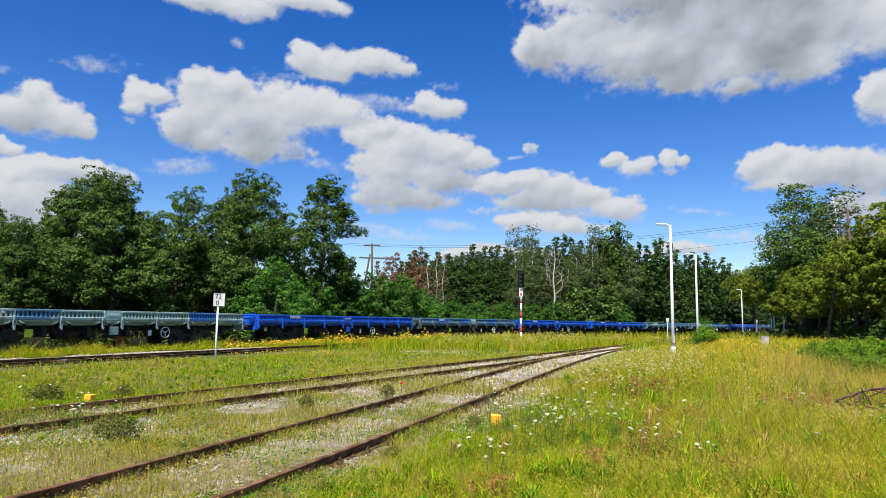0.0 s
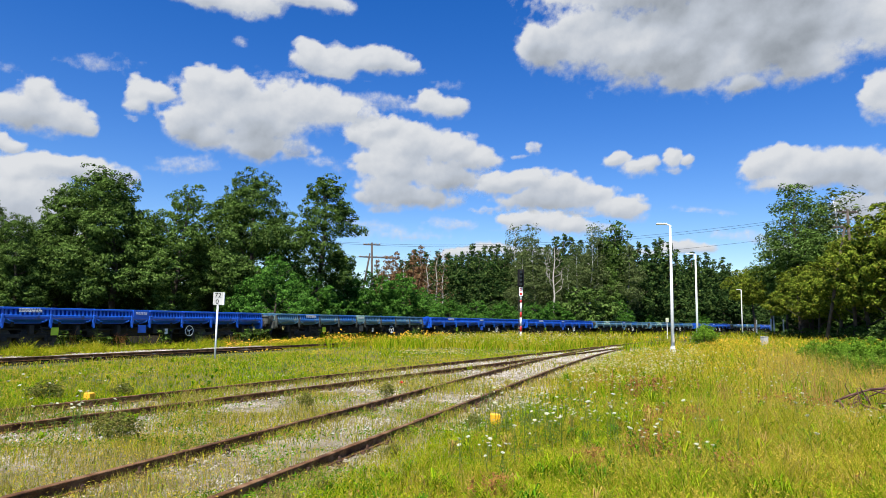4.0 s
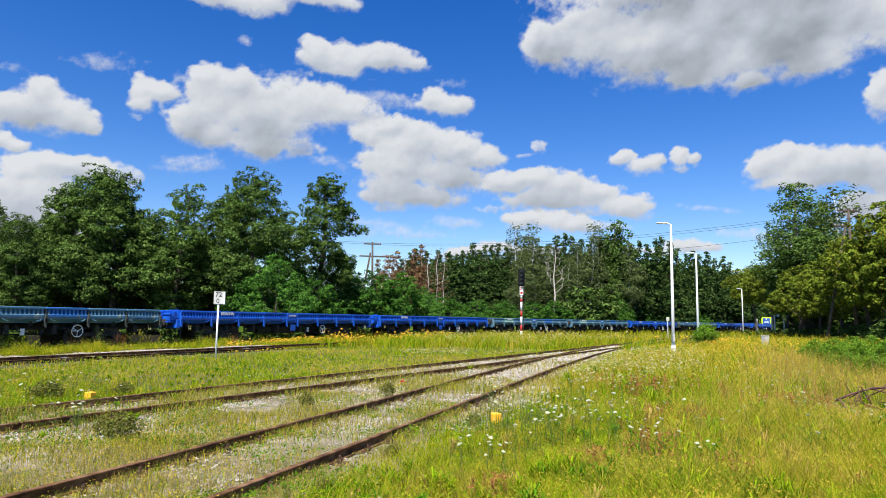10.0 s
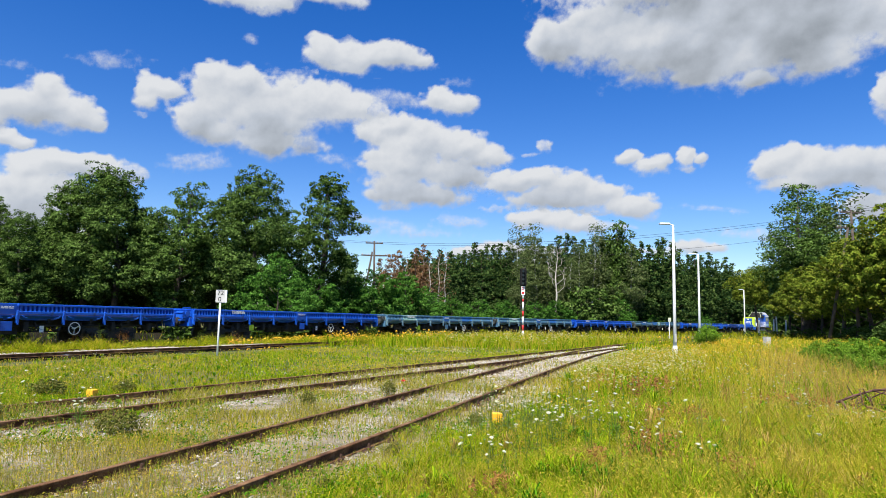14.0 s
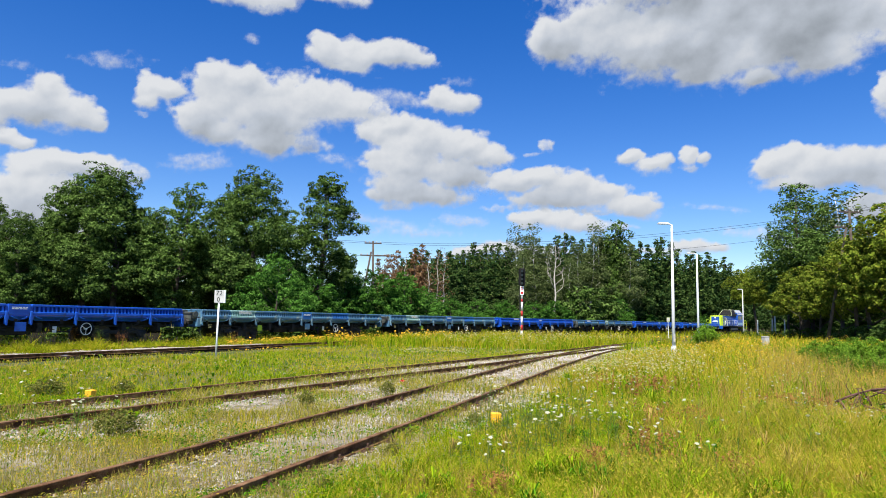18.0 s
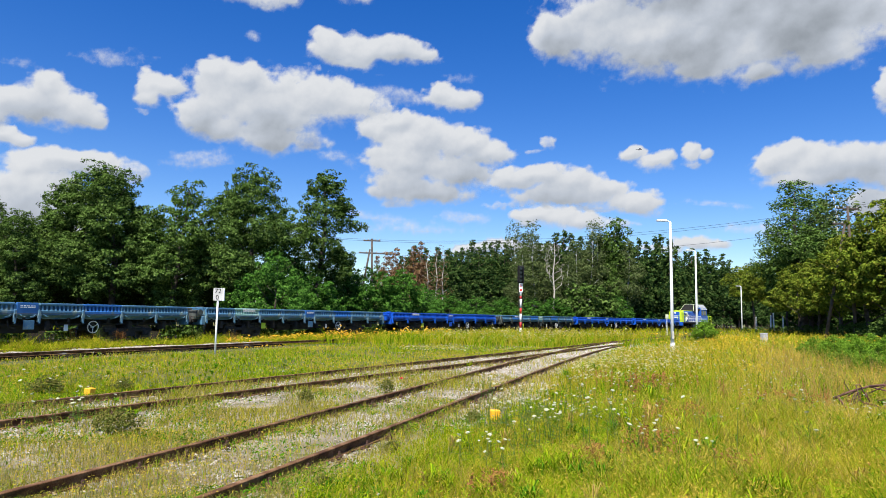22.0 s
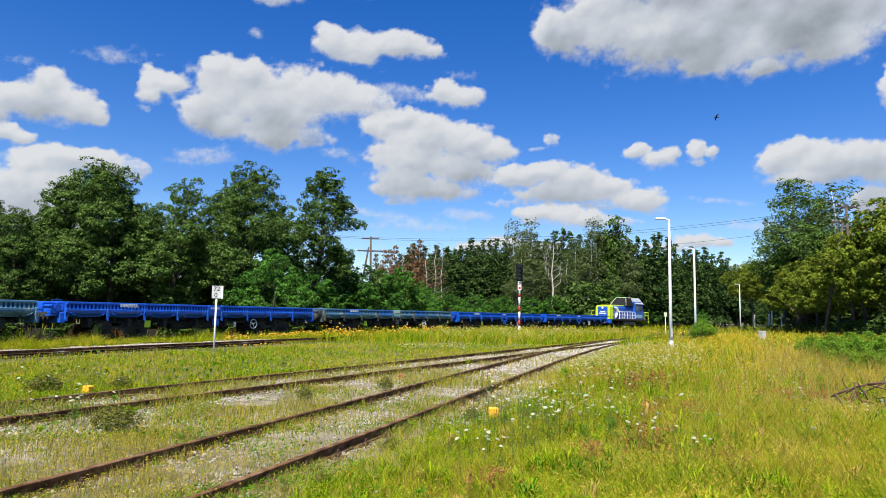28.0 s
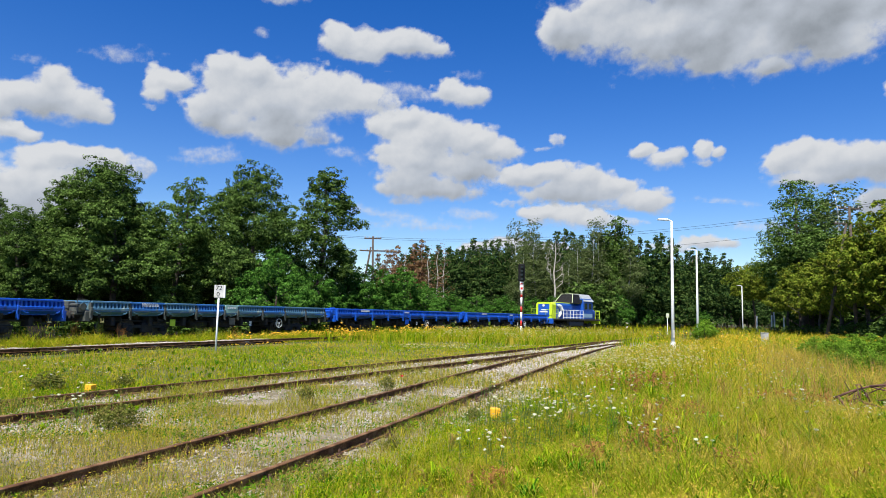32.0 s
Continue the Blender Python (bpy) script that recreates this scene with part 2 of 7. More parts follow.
# ---------------------------------------------------------------- mesh helpers
class Soup:
    """Collects vertices and faces of one mesh."""

    def __init__(self):
        self.v, self.f = [], []

    def add(self, verts, faces, m=None):
        o = len(self.v)
        self.v += [tuple(m @ Vector(p)) for p in verts] if m else [tuple(p) for p in verts]
        self.f += [tuple(o + i for i in q) for q in faces]
        return self

    def box(self, x0, x1, y0, y1, z0, z1, m=None, c=0.0):
        """A box, with its upright and lying edges cut by c."""
        if c <= 0:
            return self.add([(x0, y0, z0), (x1, y0, z0), (x1, y1, z0), (x0, y1, z0), (x0, y0, z1), (x1, y0, z1), (x1, y1, z1), (x0, y1, z1)],
                            [(3, 2, 1, 0), (4, 5, 6, 7), (0, 1, 5, 4), (1, 2, 6, 5), (2, 3, 7, 6), (3, 0, 4, 7)], m)
        ring = lambda d, z: [(x0 + d + c, y0 + d, z), (x1 - d - c, y0 + d, z), (x1 - d, y0 + d + c, z), (x1 - d, y1 - d - c, z),
                             (x1 - d - c, y1 - d, z), (x0 + d + c, y1 - d, z), (x0 + d, y1 - d - c, z), (x0 + d, y0 + d + c, z)]
        vs = ring(c, z0) + ring(0, z0 + c) + ring(0, z1 - c) + ring(c, z1)
        fs = [tuple(range(7, -1, -1)), tuple(range(24, 32))]
        for r in range(3):
            fs += [(8 * r + i, 8 * r + (i + 1) % 8, 8 * r + 8 + (i + 1) % 8, 8 * r + 8 + i) for i in range(8)]
        return self.add(vs, fs, m)

    def tube(self, points, radii, sides=8, m=None, cap=True):
        """A tube along points; radii: one each, or one for all."""
        pts = [Vector(p) for p in points]
        rr = radii if isinstance(radii, (list, tuple)) else [radii] * len(pts)
        vs, fs = [], []
        for i, p in enumerate(pts):
            d = (pts[min(i + 1, len(pts) - 1)] - pts[max(i - 1, 0)]).normalized()
            a = d.cross(Vector((0, 0, 1)) if abs(d.z) < 0.9 else Vector((1, 0, 0))).normalized()
            b = d.cross(a)
            vs += [p + (a * math.cos(2 * math.pi * j / sides) + b * math.sin(2 * math.pi * j / sides)) * rr[i] for j in range(sides)]
        for i in range(len(pts) - 1):
            fs += [(i * sides + j, i * sides + (j + 1) % sides, (i + 1) * sides + (j + 1) % sides, (i + 1) * sides + j) for j in range(sides)]
        if cap:
            fs += [tuple(range(sides - 1, -1, -1)), tuple(range(len(vs) - sides, len(vs)))]
        return self.add(vs, fs, m)

    def prism(self, profile, x0, x1, m=None):
        """A profile in (y, z), counter-clockwise seen from +x, drawn out from x0 to x1."""
        n = len(profile)
        vs = [(x0, y, z) for y, z in profile] + [(x1, y, z) for y, z in profile]
        return self.add(vs, [tuple(range(n - 1, -1, -1)), tuple(range(n, 2 * n))] + [(i, (i + 1) % n, n + (i + 1) % n, n + i) for i in range(n)], m)

    def mesh(self, name, mat, smooth=False):
        me = bpy.data.meshes.new(name)
        me.from_pydata(self.v, [], self.f)
        me.materials.append(mat)
        if smooth:
            me.polygons.foreach_set("use_smooth", [True] * len(me.polygons))
        return me


def part(name, soup, mat, parent=None, label="", m=None, smooth=False):
    ob = new(name, soup if isinstance(soup, bpy.types.Mesh) else soup.mesh(name, mat, smooth))
    ob.parent = parent
    if m:
        ob.matrix_basis = m
    return tagged(ob, label)


def empty(name, m, label, category, group="", kind=""):
    ob = new(name)
    ob.empty_display_size = 0.2
    ob.matrix_basis = m
    return tagged(ob, label, category, group, kind)


def fast_mesh(name, verts, tris, mat):
    """A mesh from arrays: verts (n, 3), tris (m, 3)."""
    me = bpy.data.meshes.new(name)
    me.vertices.add(len(verts))
    me.vertices.foreach_set("co", np.asarray(verts, np.float32).ravel())
    me.loops.add(3 * len(tris))
    me.loops.foreach_set("vertex_index", np.asarray(tris, np.int32).ravel())
    me.polygons.add(len(tris))
    me.polygons.foreach_set("loop_start", np.arange(0, 3 * len(tris), 3, dtype=np.int32))
    me.polygons.foreach_set("loop_total", np.full(len(tris), 3, dtype=np.int32))
    me.update()
    me.validate()
    me.materials.append(mat)
    return me


rng = np.random.default_rng(7)

# ---------------------------------------------------------------- plan: tracks and train
SLOPE = 0.533
RAIL_TOP = 0.16


def main_left(y):
    """The straight siding's left rail: x at y."""
    return -6.72 + SLOPE * (y - 10.14)


def branch_left(y):
    """The branch's left rail, which curves into the siding."""
    return 6.28e-05 * y ** 3 - 2.72e-03 * y ** 2 + 0.387 * y - 5.50


def far_left(y):
    """The overgrown third track's near rail."""
    return -13.77 + 0.44 * (y - 20.55)


TH0, K1, K2, START_Y = 0.57568, 0.00341, -3e-05, 54.408
LENGTH = 17.2
_s = np.linspace(-140, 190, 3301)
_th = TH0 + K1 * _s + K2 * _s * _s / 2
_th = np.where(_s > 88, TH0 + K1 * 88 + K2 * 88 * 88 / 2 - 0.005 * (np.minimum(_s, 165) - 88), np.where(_s < -60, TH0 - K1 * 60 + K2 * 1800, _th))
_x, _y = np.cumsum(np.sin(_th)) * 0.1, np.cumsum(np.cos(_th)) * 0.1
_i = int(np.argmin(abs(_s)))
_x, _y = _x - _x[_i] - 1.38 * np.cos(_th), _y - _y[_i] + START_Y + 1.38 * np.sin(_th)


def train_track(s):
    """Place and heading of the train's track, s metres along it."""
    return float(np.interp(s, _s, _x)), float(np.interp(s, _s, _y)), float(np.interp(s, _s, _th))


def run(t):
    """How far the train has rolled at t seconds."""
    return float(np.interp(t, (0, 6, 9, 12.5, 16.5, 20, 23, 28, 32), (37.95, 61.56, 73.59, 88.10, 104.55, 119.30, 131.90, 152.36, 168.55)))


def vehicle_pose(front, length, t):
    """front: metres from the train's datum to the vehicle's left end."""
    a, b = front - run(t) + length * 0.18, front - run(t) + length * 0.82
    xa, ya, _ = train_track(a)
    xb, yb, _ = train_track(b)
    return pose((xa + xb) / 2, (ya + yb) / 2, RAIL_TOP, 0, 0, math.degrees(math.atan2(yb - ya, xb - xa)))


# ---------------------------------------------------------------- sky backdrop: cumulus
def grid_noise(x, y, f, seed):
    """Smooth noise in 0..1 for arrays."""
    g = np.random.default_rng(seed).random((64, 64))
    u, v = x * f + 1000, y * f + 1000
    i, j = np.floor(u).astype(int), np.floor(v).astype(int)
    a, b = u - i, v - j
    a, b = a * a * (3 - 2 * a), b * b * (3 - 2 * b)
    G = lambda p, q: g[p % 64, q % 64]
    return (G(i, j) * (1 - a) + G(i + 1, j) * a) * (1 - b) + (G(i, j + 1) * (1 - a) + G(i + 1, j + 1) * a) * b


def domes(x, y, f, seed):
    """Rounded heads packed side by side, 0..1, for arrays."""
    r = np.random.default_rng(seed)
    gx, gy, gr = r.random((64, 64)), r.random((64, 64)), 0.75 + 0.45 * r.random((64, 64))
    u, v = x * f + 1000, y * f + 1000
    i, j = np.floor(u).astype(int), np.floor(v).astype(int)
    best = np.zeros_like(u)
    for di in (-1, 0, 1):
        for dj in (-1, 0, 1):
            p, q = (i + di) % 64, (j + dj) % 64
            d2 = (i + di + gx[p, q] - u) ** 2 + (j + dj + gy[p, q] - v) ** 2
            best = np.maximum(best, 1 - d2 / gr[p, q] ** 2)
    return best


def cumulus_material():
    mat = bpy.data.materials.new("cumulus")
    mat.use_nodes = True
    n, k = mat.node_tree.nodes, mat.node_tree.links
    n.remove(n["Principled BSDF"])
    at, at2 = n.new("ShaderNodeAttribute"), n.new("ShaderNodeAttribute")
    # the second attribute holds light and shade painted into the glowing cloud
    at.attribute_name, at2.attribute_name = "puff_mass", "puff_shade"
    co = n.new("ShaderNodeTexCoord")
    fine = n.new("ShaderNodeTexNoise")
    fine.inputs["Scale"].default_value, fine.inputs["Detail"].default_value, fine.inputs["Roughness"].default_value = 0.03, 8.0, 0.64
    k.new(co.outputs["Object"], fine.inputs["Vector"])
    add = n.new("ShaderNodeMath")
    add.operation = "MULTIPLY_ADD"
    k.new(fine.outputs["Fac"], add.inputs[0])
    add.inputs[1].default_value = 0.9
    k.new(at.outputs["Fac"], add.inputs[2])
    veil = n.new("ShaderNodeMapRange")
    veil.interpolation_type = "SMOOTHSTEP"
    veil.inputs["From Min"].default_value, veil.inputs["From Max"].default_value = 0.42, 1.42
    k.new(add.outputs[0], veil.inputs["Value"])
    shade = n.new("ShaderNodeMath")
    shade.operation = "MULTIPLY_ADD"
    k.new(fine.outputs["Fac"], shade.inputs[0])
    shade.inputs[1].default_value = -0.26
    k.new(at2.outputs["Fac"], shade.inputs[2])
    ramp = n.new("ShaderNodeValToRGB")
    els = ramp.color_ramp.elements
    els[0].position, els[0].color = 0.0, (0.424, 0.436, 0.454, 1)
    els[1].position, els[1].color = 1.0, (0.15, 0.168, 0.19, 1)
    e = els.new(0.4)
    e.color = (0.295, 0.322, 0.365, 1)
    k.new(shade.outputs[0], ramp.inputs["Fac"])
    em, tr, mx = n.new("ShaderNodeEmission"), n.new("ShaderNodeBsdfTransparent"), n.new("ShaderNodeMixShader")
    k.new(ramp.outputs["Color"], em.inputs["Color"])
    k.new(veil.outputs[0], mx.inputs[0])
    k.new(tr.outputs[0], mx.inputs[1])
    k.new(em.outputs[0], mx.inputs[2])
    k.new(mx.outputs[0], n["Material Output"].inputs["Surface"])
    return mat


M_CLOUD = cumulus_material()
CLOUDS = []


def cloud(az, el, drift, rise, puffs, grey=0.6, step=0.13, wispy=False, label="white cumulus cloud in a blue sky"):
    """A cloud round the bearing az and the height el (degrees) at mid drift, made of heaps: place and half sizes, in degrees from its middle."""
    seed = 300 + 7 * len(CLOUDS)
    pad = 1.5
    x0, x1 = min(p[0] - p[2] for p in puffs) - pad, max(p[0] + p[2] for p in puffs) + pad
    y0, y1 = min(p[1] - p[3] for p in puffs) - pad, max(p[1] + p[3] for p in puffs) + pad
    ax, ay = np.arange(x0, x1, step), np.arange(y0, y1, step)
    A, E = np.meshgrid(ax, ay)
    fbm = lambda f, sd: sum(grid_noise(A, E * 1.25, f * 2 ** o, sd + o) * 0.5 ** o for o in range(4)) / 1.875 - 0.5
    A2, E2 = A + fbm(0.5, seed) * 1.5 + fbm(1.9, seed + 31) * 0.5, E + fbm(0.5, seed + 11) * 0.8 + fbm(1.9, seed + 41) * 0.35
    total, under, full = np.zeros_like(A), np.zeros_like(A), np.zeros_like(A)
    for a, e, w, h, *m in puffs:
        low = np.clip((e - E2) / h, 0, 1)
        r = np.sqrt(((A2 - a) / w) ** 2 + ((E2 - e) / np.where(E2 < e, h * 1.02, h * 1.1)) ** 2)
        v = np.exp(6 * np.clip((1.12 - r) * min(1.0, 0.5 + h * 0.5) - 0.75 * (1 - (m[0] if m else 1)), -1.2, 1))
        total += v
        under += v * low
        full += v * (m[0] if m else 1)
    core = np.log(total + 1e-9) / 6
    under, full = under / total, full / total
    heads = 0.55 * domes(A, E * 1.2, 0.7, seed + 1) + 0.3 * domes(A, E * 1.2, 1.5, seed + 2) + 0.16 * domes(A, E * 1.2, 3.1, seed + 3)
    streak = sum(grid_noise(A + E * 0.6, E * 3.2 - A * 0.25, 0.45 * 2 ** o, seed + 60 + o) * 0.55 ** o for o in range(4)) / 2.0 - 0.45
    if wispy:
        mass = np.clip((core + 0.28) * 0.8 + streak * 0.9, -0.5, 0.4)
        body = core
    else:
        body = core + (heads - 0.62) * 0.36 * (1 - 0.6 * under) + fbm(1.1, seed + 4) * 0.55 + streak * 0.08 * under
        mass = np.clip(body / (0.36 + 0.6 * under), -0.5, 1.6)
        mass = np.where(full < 0.97, np.minimum(mass, 0.08 + 0.7 * full + streak * 0.4), mass)
    rim = np.minimum.reduce([A - x0, x1 - A, E - y0, y1 - E])
    mass = np.where(rim < 0.4, -0.5, mass)

    def blurred(v, deg):
        k = max(1, int(deg / step))
        for axis in (0, 1, 0, 1):
            pad_w = [(0, 0), (0, 0)]
            pad_w[axis] = (k + 1, k)
            c = np.cumsum(np.pad(v, pad_w, mode="edge"), axis=axis)
            v = ((c[2 * k + 1:] - c[:-2 * k - 1]) if axis == 0 else (c[:, 2 * k + 1:] - c[:, :-2 * k - 1])) / (2 * k + 1)
        return v

    # light falls from above and behind the viewer, and is painted into the tone
    Z = np.sqrt(np.clip(body, 0, 2)) * 1.6 + heads * 0.5
    lam = 0
    for deg, share in ((0.14, 0.45), (0.42, 0.55)):
        gy, gx = np.gradient(blurred(Z, deg), step)
        lam = lam + share * (0.3 * gx - 0.7 * gy + 0.62) / np.sqrt(gx * gx + gy * gy + 1)
    solid = np.clip(body * 2.0, 0, 1)
    over = np.zeros_like(solid)
    q = max(1, int(round(0.26 / step)))
    for i in range(1, 16):
        over[:-q * i] += solid[q * i:] * 0.26
    deep = blurred(np.clip(fbm(0.28, seed + 5) * 2.6 + 0.4, 0, 1), 0.5)
    tone = 0.44 * np.clip(0.72 - lam, -0.25, 0.9) + 1.25 * grey * blurred((1 - np.exp(-over / 3.4)) * solid, 0.3) * (0.25 + 0.95 * deep) + 0.14
    tone = tone / (1 + 0.17 * np.clip(tone, 0, 3))
    rad = 2900.0 + 12 * len(CLOUDS)
    Ar, Er = np.radians(A), np.radians(E)
    co = np.stack([np.sin(Ar) * np.cos(Er), np.cos(Ar) * np.cos(Er), np.sin(Er)], -1).reshape(-1, 3) * rad
    na, ne = len(ax), len(ay)
    idx = np.arange(na * ne).reshape(ne, na)
    some = (mass > -0.3)
    some = (some[:-1, :-1] | some[1:, 1:] | some[1:, :-1] | some[:-1, 1:]).ravel()
    a, b, c, d = (v.ravel()[some] for v in (idx[:-1, :-1], idx[:-1, 1:], idx[1:, 1:], idx[1:, :-1]))
    me = fast_mesh("cloud", co, np.concatenate([np.stack([a, c, b], 1), np.stack([a, d, c], 1)]), M_CLOUD)
    for name, val in (("puff_mass", mass), ("puff_shade", tone)):
        me.attributes.new(name, "FLOAT", "POINT").data.foreach_set("value", val.astype(np.float32).ravel())
    me.polygons.foreach_set("use_smooth", [True] * len(me.polygons))
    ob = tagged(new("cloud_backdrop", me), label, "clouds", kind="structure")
    CLOUDS.append((ob, az, el, drift, rise))


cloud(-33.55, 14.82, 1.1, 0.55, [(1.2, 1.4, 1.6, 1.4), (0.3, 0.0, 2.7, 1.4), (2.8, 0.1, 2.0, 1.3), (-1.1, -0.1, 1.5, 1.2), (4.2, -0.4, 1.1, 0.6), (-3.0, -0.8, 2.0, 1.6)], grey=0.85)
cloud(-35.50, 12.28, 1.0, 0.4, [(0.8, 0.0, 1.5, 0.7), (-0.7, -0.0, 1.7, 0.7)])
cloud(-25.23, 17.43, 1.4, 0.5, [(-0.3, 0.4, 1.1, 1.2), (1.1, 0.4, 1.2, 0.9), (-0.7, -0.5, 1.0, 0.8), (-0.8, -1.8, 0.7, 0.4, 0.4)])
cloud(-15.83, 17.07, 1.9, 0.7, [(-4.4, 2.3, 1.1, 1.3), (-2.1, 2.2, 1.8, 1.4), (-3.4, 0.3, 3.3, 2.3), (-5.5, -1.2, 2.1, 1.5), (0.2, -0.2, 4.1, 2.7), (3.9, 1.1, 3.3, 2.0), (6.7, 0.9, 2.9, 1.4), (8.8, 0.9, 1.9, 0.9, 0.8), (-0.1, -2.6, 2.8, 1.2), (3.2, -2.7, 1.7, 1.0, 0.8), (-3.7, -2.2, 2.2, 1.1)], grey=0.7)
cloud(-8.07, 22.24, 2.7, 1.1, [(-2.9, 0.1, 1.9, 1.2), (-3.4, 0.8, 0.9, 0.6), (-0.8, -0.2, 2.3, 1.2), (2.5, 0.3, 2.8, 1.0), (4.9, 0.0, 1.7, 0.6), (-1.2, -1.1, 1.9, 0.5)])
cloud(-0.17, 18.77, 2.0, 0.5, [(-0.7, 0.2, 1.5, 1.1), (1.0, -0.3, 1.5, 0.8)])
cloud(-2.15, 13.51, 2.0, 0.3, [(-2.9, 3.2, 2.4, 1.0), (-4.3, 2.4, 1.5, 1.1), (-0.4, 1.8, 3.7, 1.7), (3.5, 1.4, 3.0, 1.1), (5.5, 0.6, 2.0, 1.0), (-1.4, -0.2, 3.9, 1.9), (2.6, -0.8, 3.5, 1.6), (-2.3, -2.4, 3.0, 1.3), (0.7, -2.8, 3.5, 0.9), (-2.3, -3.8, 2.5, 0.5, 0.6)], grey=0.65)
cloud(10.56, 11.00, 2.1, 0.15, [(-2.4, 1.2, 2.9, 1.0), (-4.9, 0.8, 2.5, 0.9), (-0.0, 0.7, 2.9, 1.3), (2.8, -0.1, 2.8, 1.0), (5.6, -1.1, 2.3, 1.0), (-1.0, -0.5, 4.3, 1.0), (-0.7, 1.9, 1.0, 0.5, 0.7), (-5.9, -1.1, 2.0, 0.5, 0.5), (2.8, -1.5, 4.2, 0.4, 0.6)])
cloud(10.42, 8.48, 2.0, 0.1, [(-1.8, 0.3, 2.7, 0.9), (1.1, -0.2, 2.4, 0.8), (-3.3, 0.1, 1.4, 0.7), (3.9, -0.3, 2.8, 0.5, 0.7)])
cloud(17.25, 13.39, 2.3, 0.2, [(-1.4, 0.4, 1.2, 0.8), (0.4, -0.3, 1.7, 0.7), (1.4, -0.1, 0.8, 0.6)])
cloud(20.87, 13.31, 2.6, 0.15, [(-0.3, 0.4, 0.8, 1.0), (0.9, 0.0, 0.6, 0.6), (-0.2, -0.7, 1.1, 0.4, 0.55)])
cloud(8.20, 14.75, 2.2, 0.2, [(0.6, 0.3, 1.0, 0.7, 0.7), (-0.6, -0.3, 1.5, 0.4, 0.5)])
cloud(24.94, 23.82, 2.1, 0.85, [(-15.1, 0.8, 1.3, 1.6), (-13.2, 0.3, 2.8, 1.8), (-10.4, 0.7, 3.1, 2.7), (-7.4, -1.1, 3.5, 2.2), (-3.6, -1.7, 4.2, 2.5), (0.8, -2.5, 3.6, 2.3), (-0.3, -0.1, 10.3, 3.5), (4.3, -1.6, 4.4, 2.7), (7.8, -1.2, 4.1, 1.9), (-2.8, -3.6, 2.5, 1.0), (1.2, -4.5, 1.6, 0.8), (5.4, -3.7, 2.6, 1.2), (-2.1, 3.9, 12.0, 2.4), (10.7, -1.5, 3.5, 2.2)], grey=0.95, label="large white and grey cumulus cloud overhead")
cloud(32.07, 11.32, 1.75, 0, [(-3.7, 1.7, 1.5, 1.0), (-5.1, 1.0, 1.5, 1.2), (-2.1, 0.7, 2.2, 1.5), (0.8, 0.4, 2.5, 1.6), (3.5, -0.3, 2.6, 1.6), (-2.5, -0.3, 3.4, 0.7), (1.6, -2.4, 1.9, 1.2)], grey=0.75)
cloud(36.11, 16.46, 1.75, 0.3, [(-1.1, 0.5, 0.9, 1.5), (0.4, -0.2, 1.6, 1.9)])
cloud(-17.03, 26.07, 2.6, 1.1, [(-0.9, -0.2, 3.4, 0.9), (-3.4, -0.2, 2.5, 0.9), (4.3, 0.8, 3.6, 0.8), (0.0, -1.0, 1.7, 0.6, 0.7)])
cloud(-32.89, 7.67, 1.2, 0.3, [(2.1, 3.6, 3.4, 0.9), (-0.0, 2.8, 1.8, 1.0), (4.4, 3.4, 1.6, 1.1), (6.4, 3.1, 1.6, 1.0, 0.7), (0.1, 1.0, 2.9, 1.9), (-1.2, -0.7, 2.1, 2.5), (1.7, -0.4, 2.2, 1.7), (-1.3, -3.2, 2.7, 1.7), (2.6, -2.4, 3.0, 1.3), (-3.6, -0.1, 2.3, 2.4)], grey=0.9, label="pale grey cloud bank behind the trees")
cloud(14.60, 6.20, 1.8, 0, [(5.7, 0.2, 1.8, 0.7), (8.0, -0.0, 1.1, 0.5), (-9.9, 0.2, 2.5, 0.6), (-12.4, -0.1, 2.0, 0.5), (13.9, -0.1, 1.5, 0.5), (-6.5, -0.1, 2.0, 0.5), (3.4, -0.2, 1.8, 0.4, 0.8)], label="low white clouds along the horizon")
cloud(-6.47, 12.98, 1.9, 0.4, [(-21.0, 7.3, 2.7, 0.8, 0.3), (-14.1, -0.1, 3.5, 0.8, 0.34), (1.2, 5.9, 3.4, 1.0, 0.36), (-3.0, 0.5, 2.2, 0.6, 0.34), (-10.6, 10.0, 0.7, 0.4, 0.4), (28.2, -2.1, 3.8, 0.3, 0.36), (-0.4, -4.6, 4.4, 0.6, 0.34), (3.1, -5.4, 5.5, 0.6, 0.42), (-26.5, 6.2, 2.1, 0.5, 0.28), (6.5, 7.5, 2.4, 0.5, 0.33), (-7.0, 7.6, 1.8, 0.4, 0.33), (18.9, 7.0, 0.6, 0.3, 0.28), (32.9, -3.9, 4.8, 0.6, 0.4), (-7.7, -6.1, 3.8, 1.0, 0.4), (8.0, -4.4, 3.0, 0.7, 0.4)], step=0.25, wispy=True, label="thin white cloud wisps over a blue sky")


# ---------------------------------------------------------------- ground
def ground_height(x, y):
    """The low gravel bank that carries the siding and the branch."""
    yy = np.minimum(y, 46)
    return 0.045 * np.clip((x - main_left(y) + 1.4) / 0.6, 0, 1) * np.clip((branch_left(yy) + 3.0 - x) / 0.6, 0, 1) * np.clip((48 - y) / 4, 0, 1)


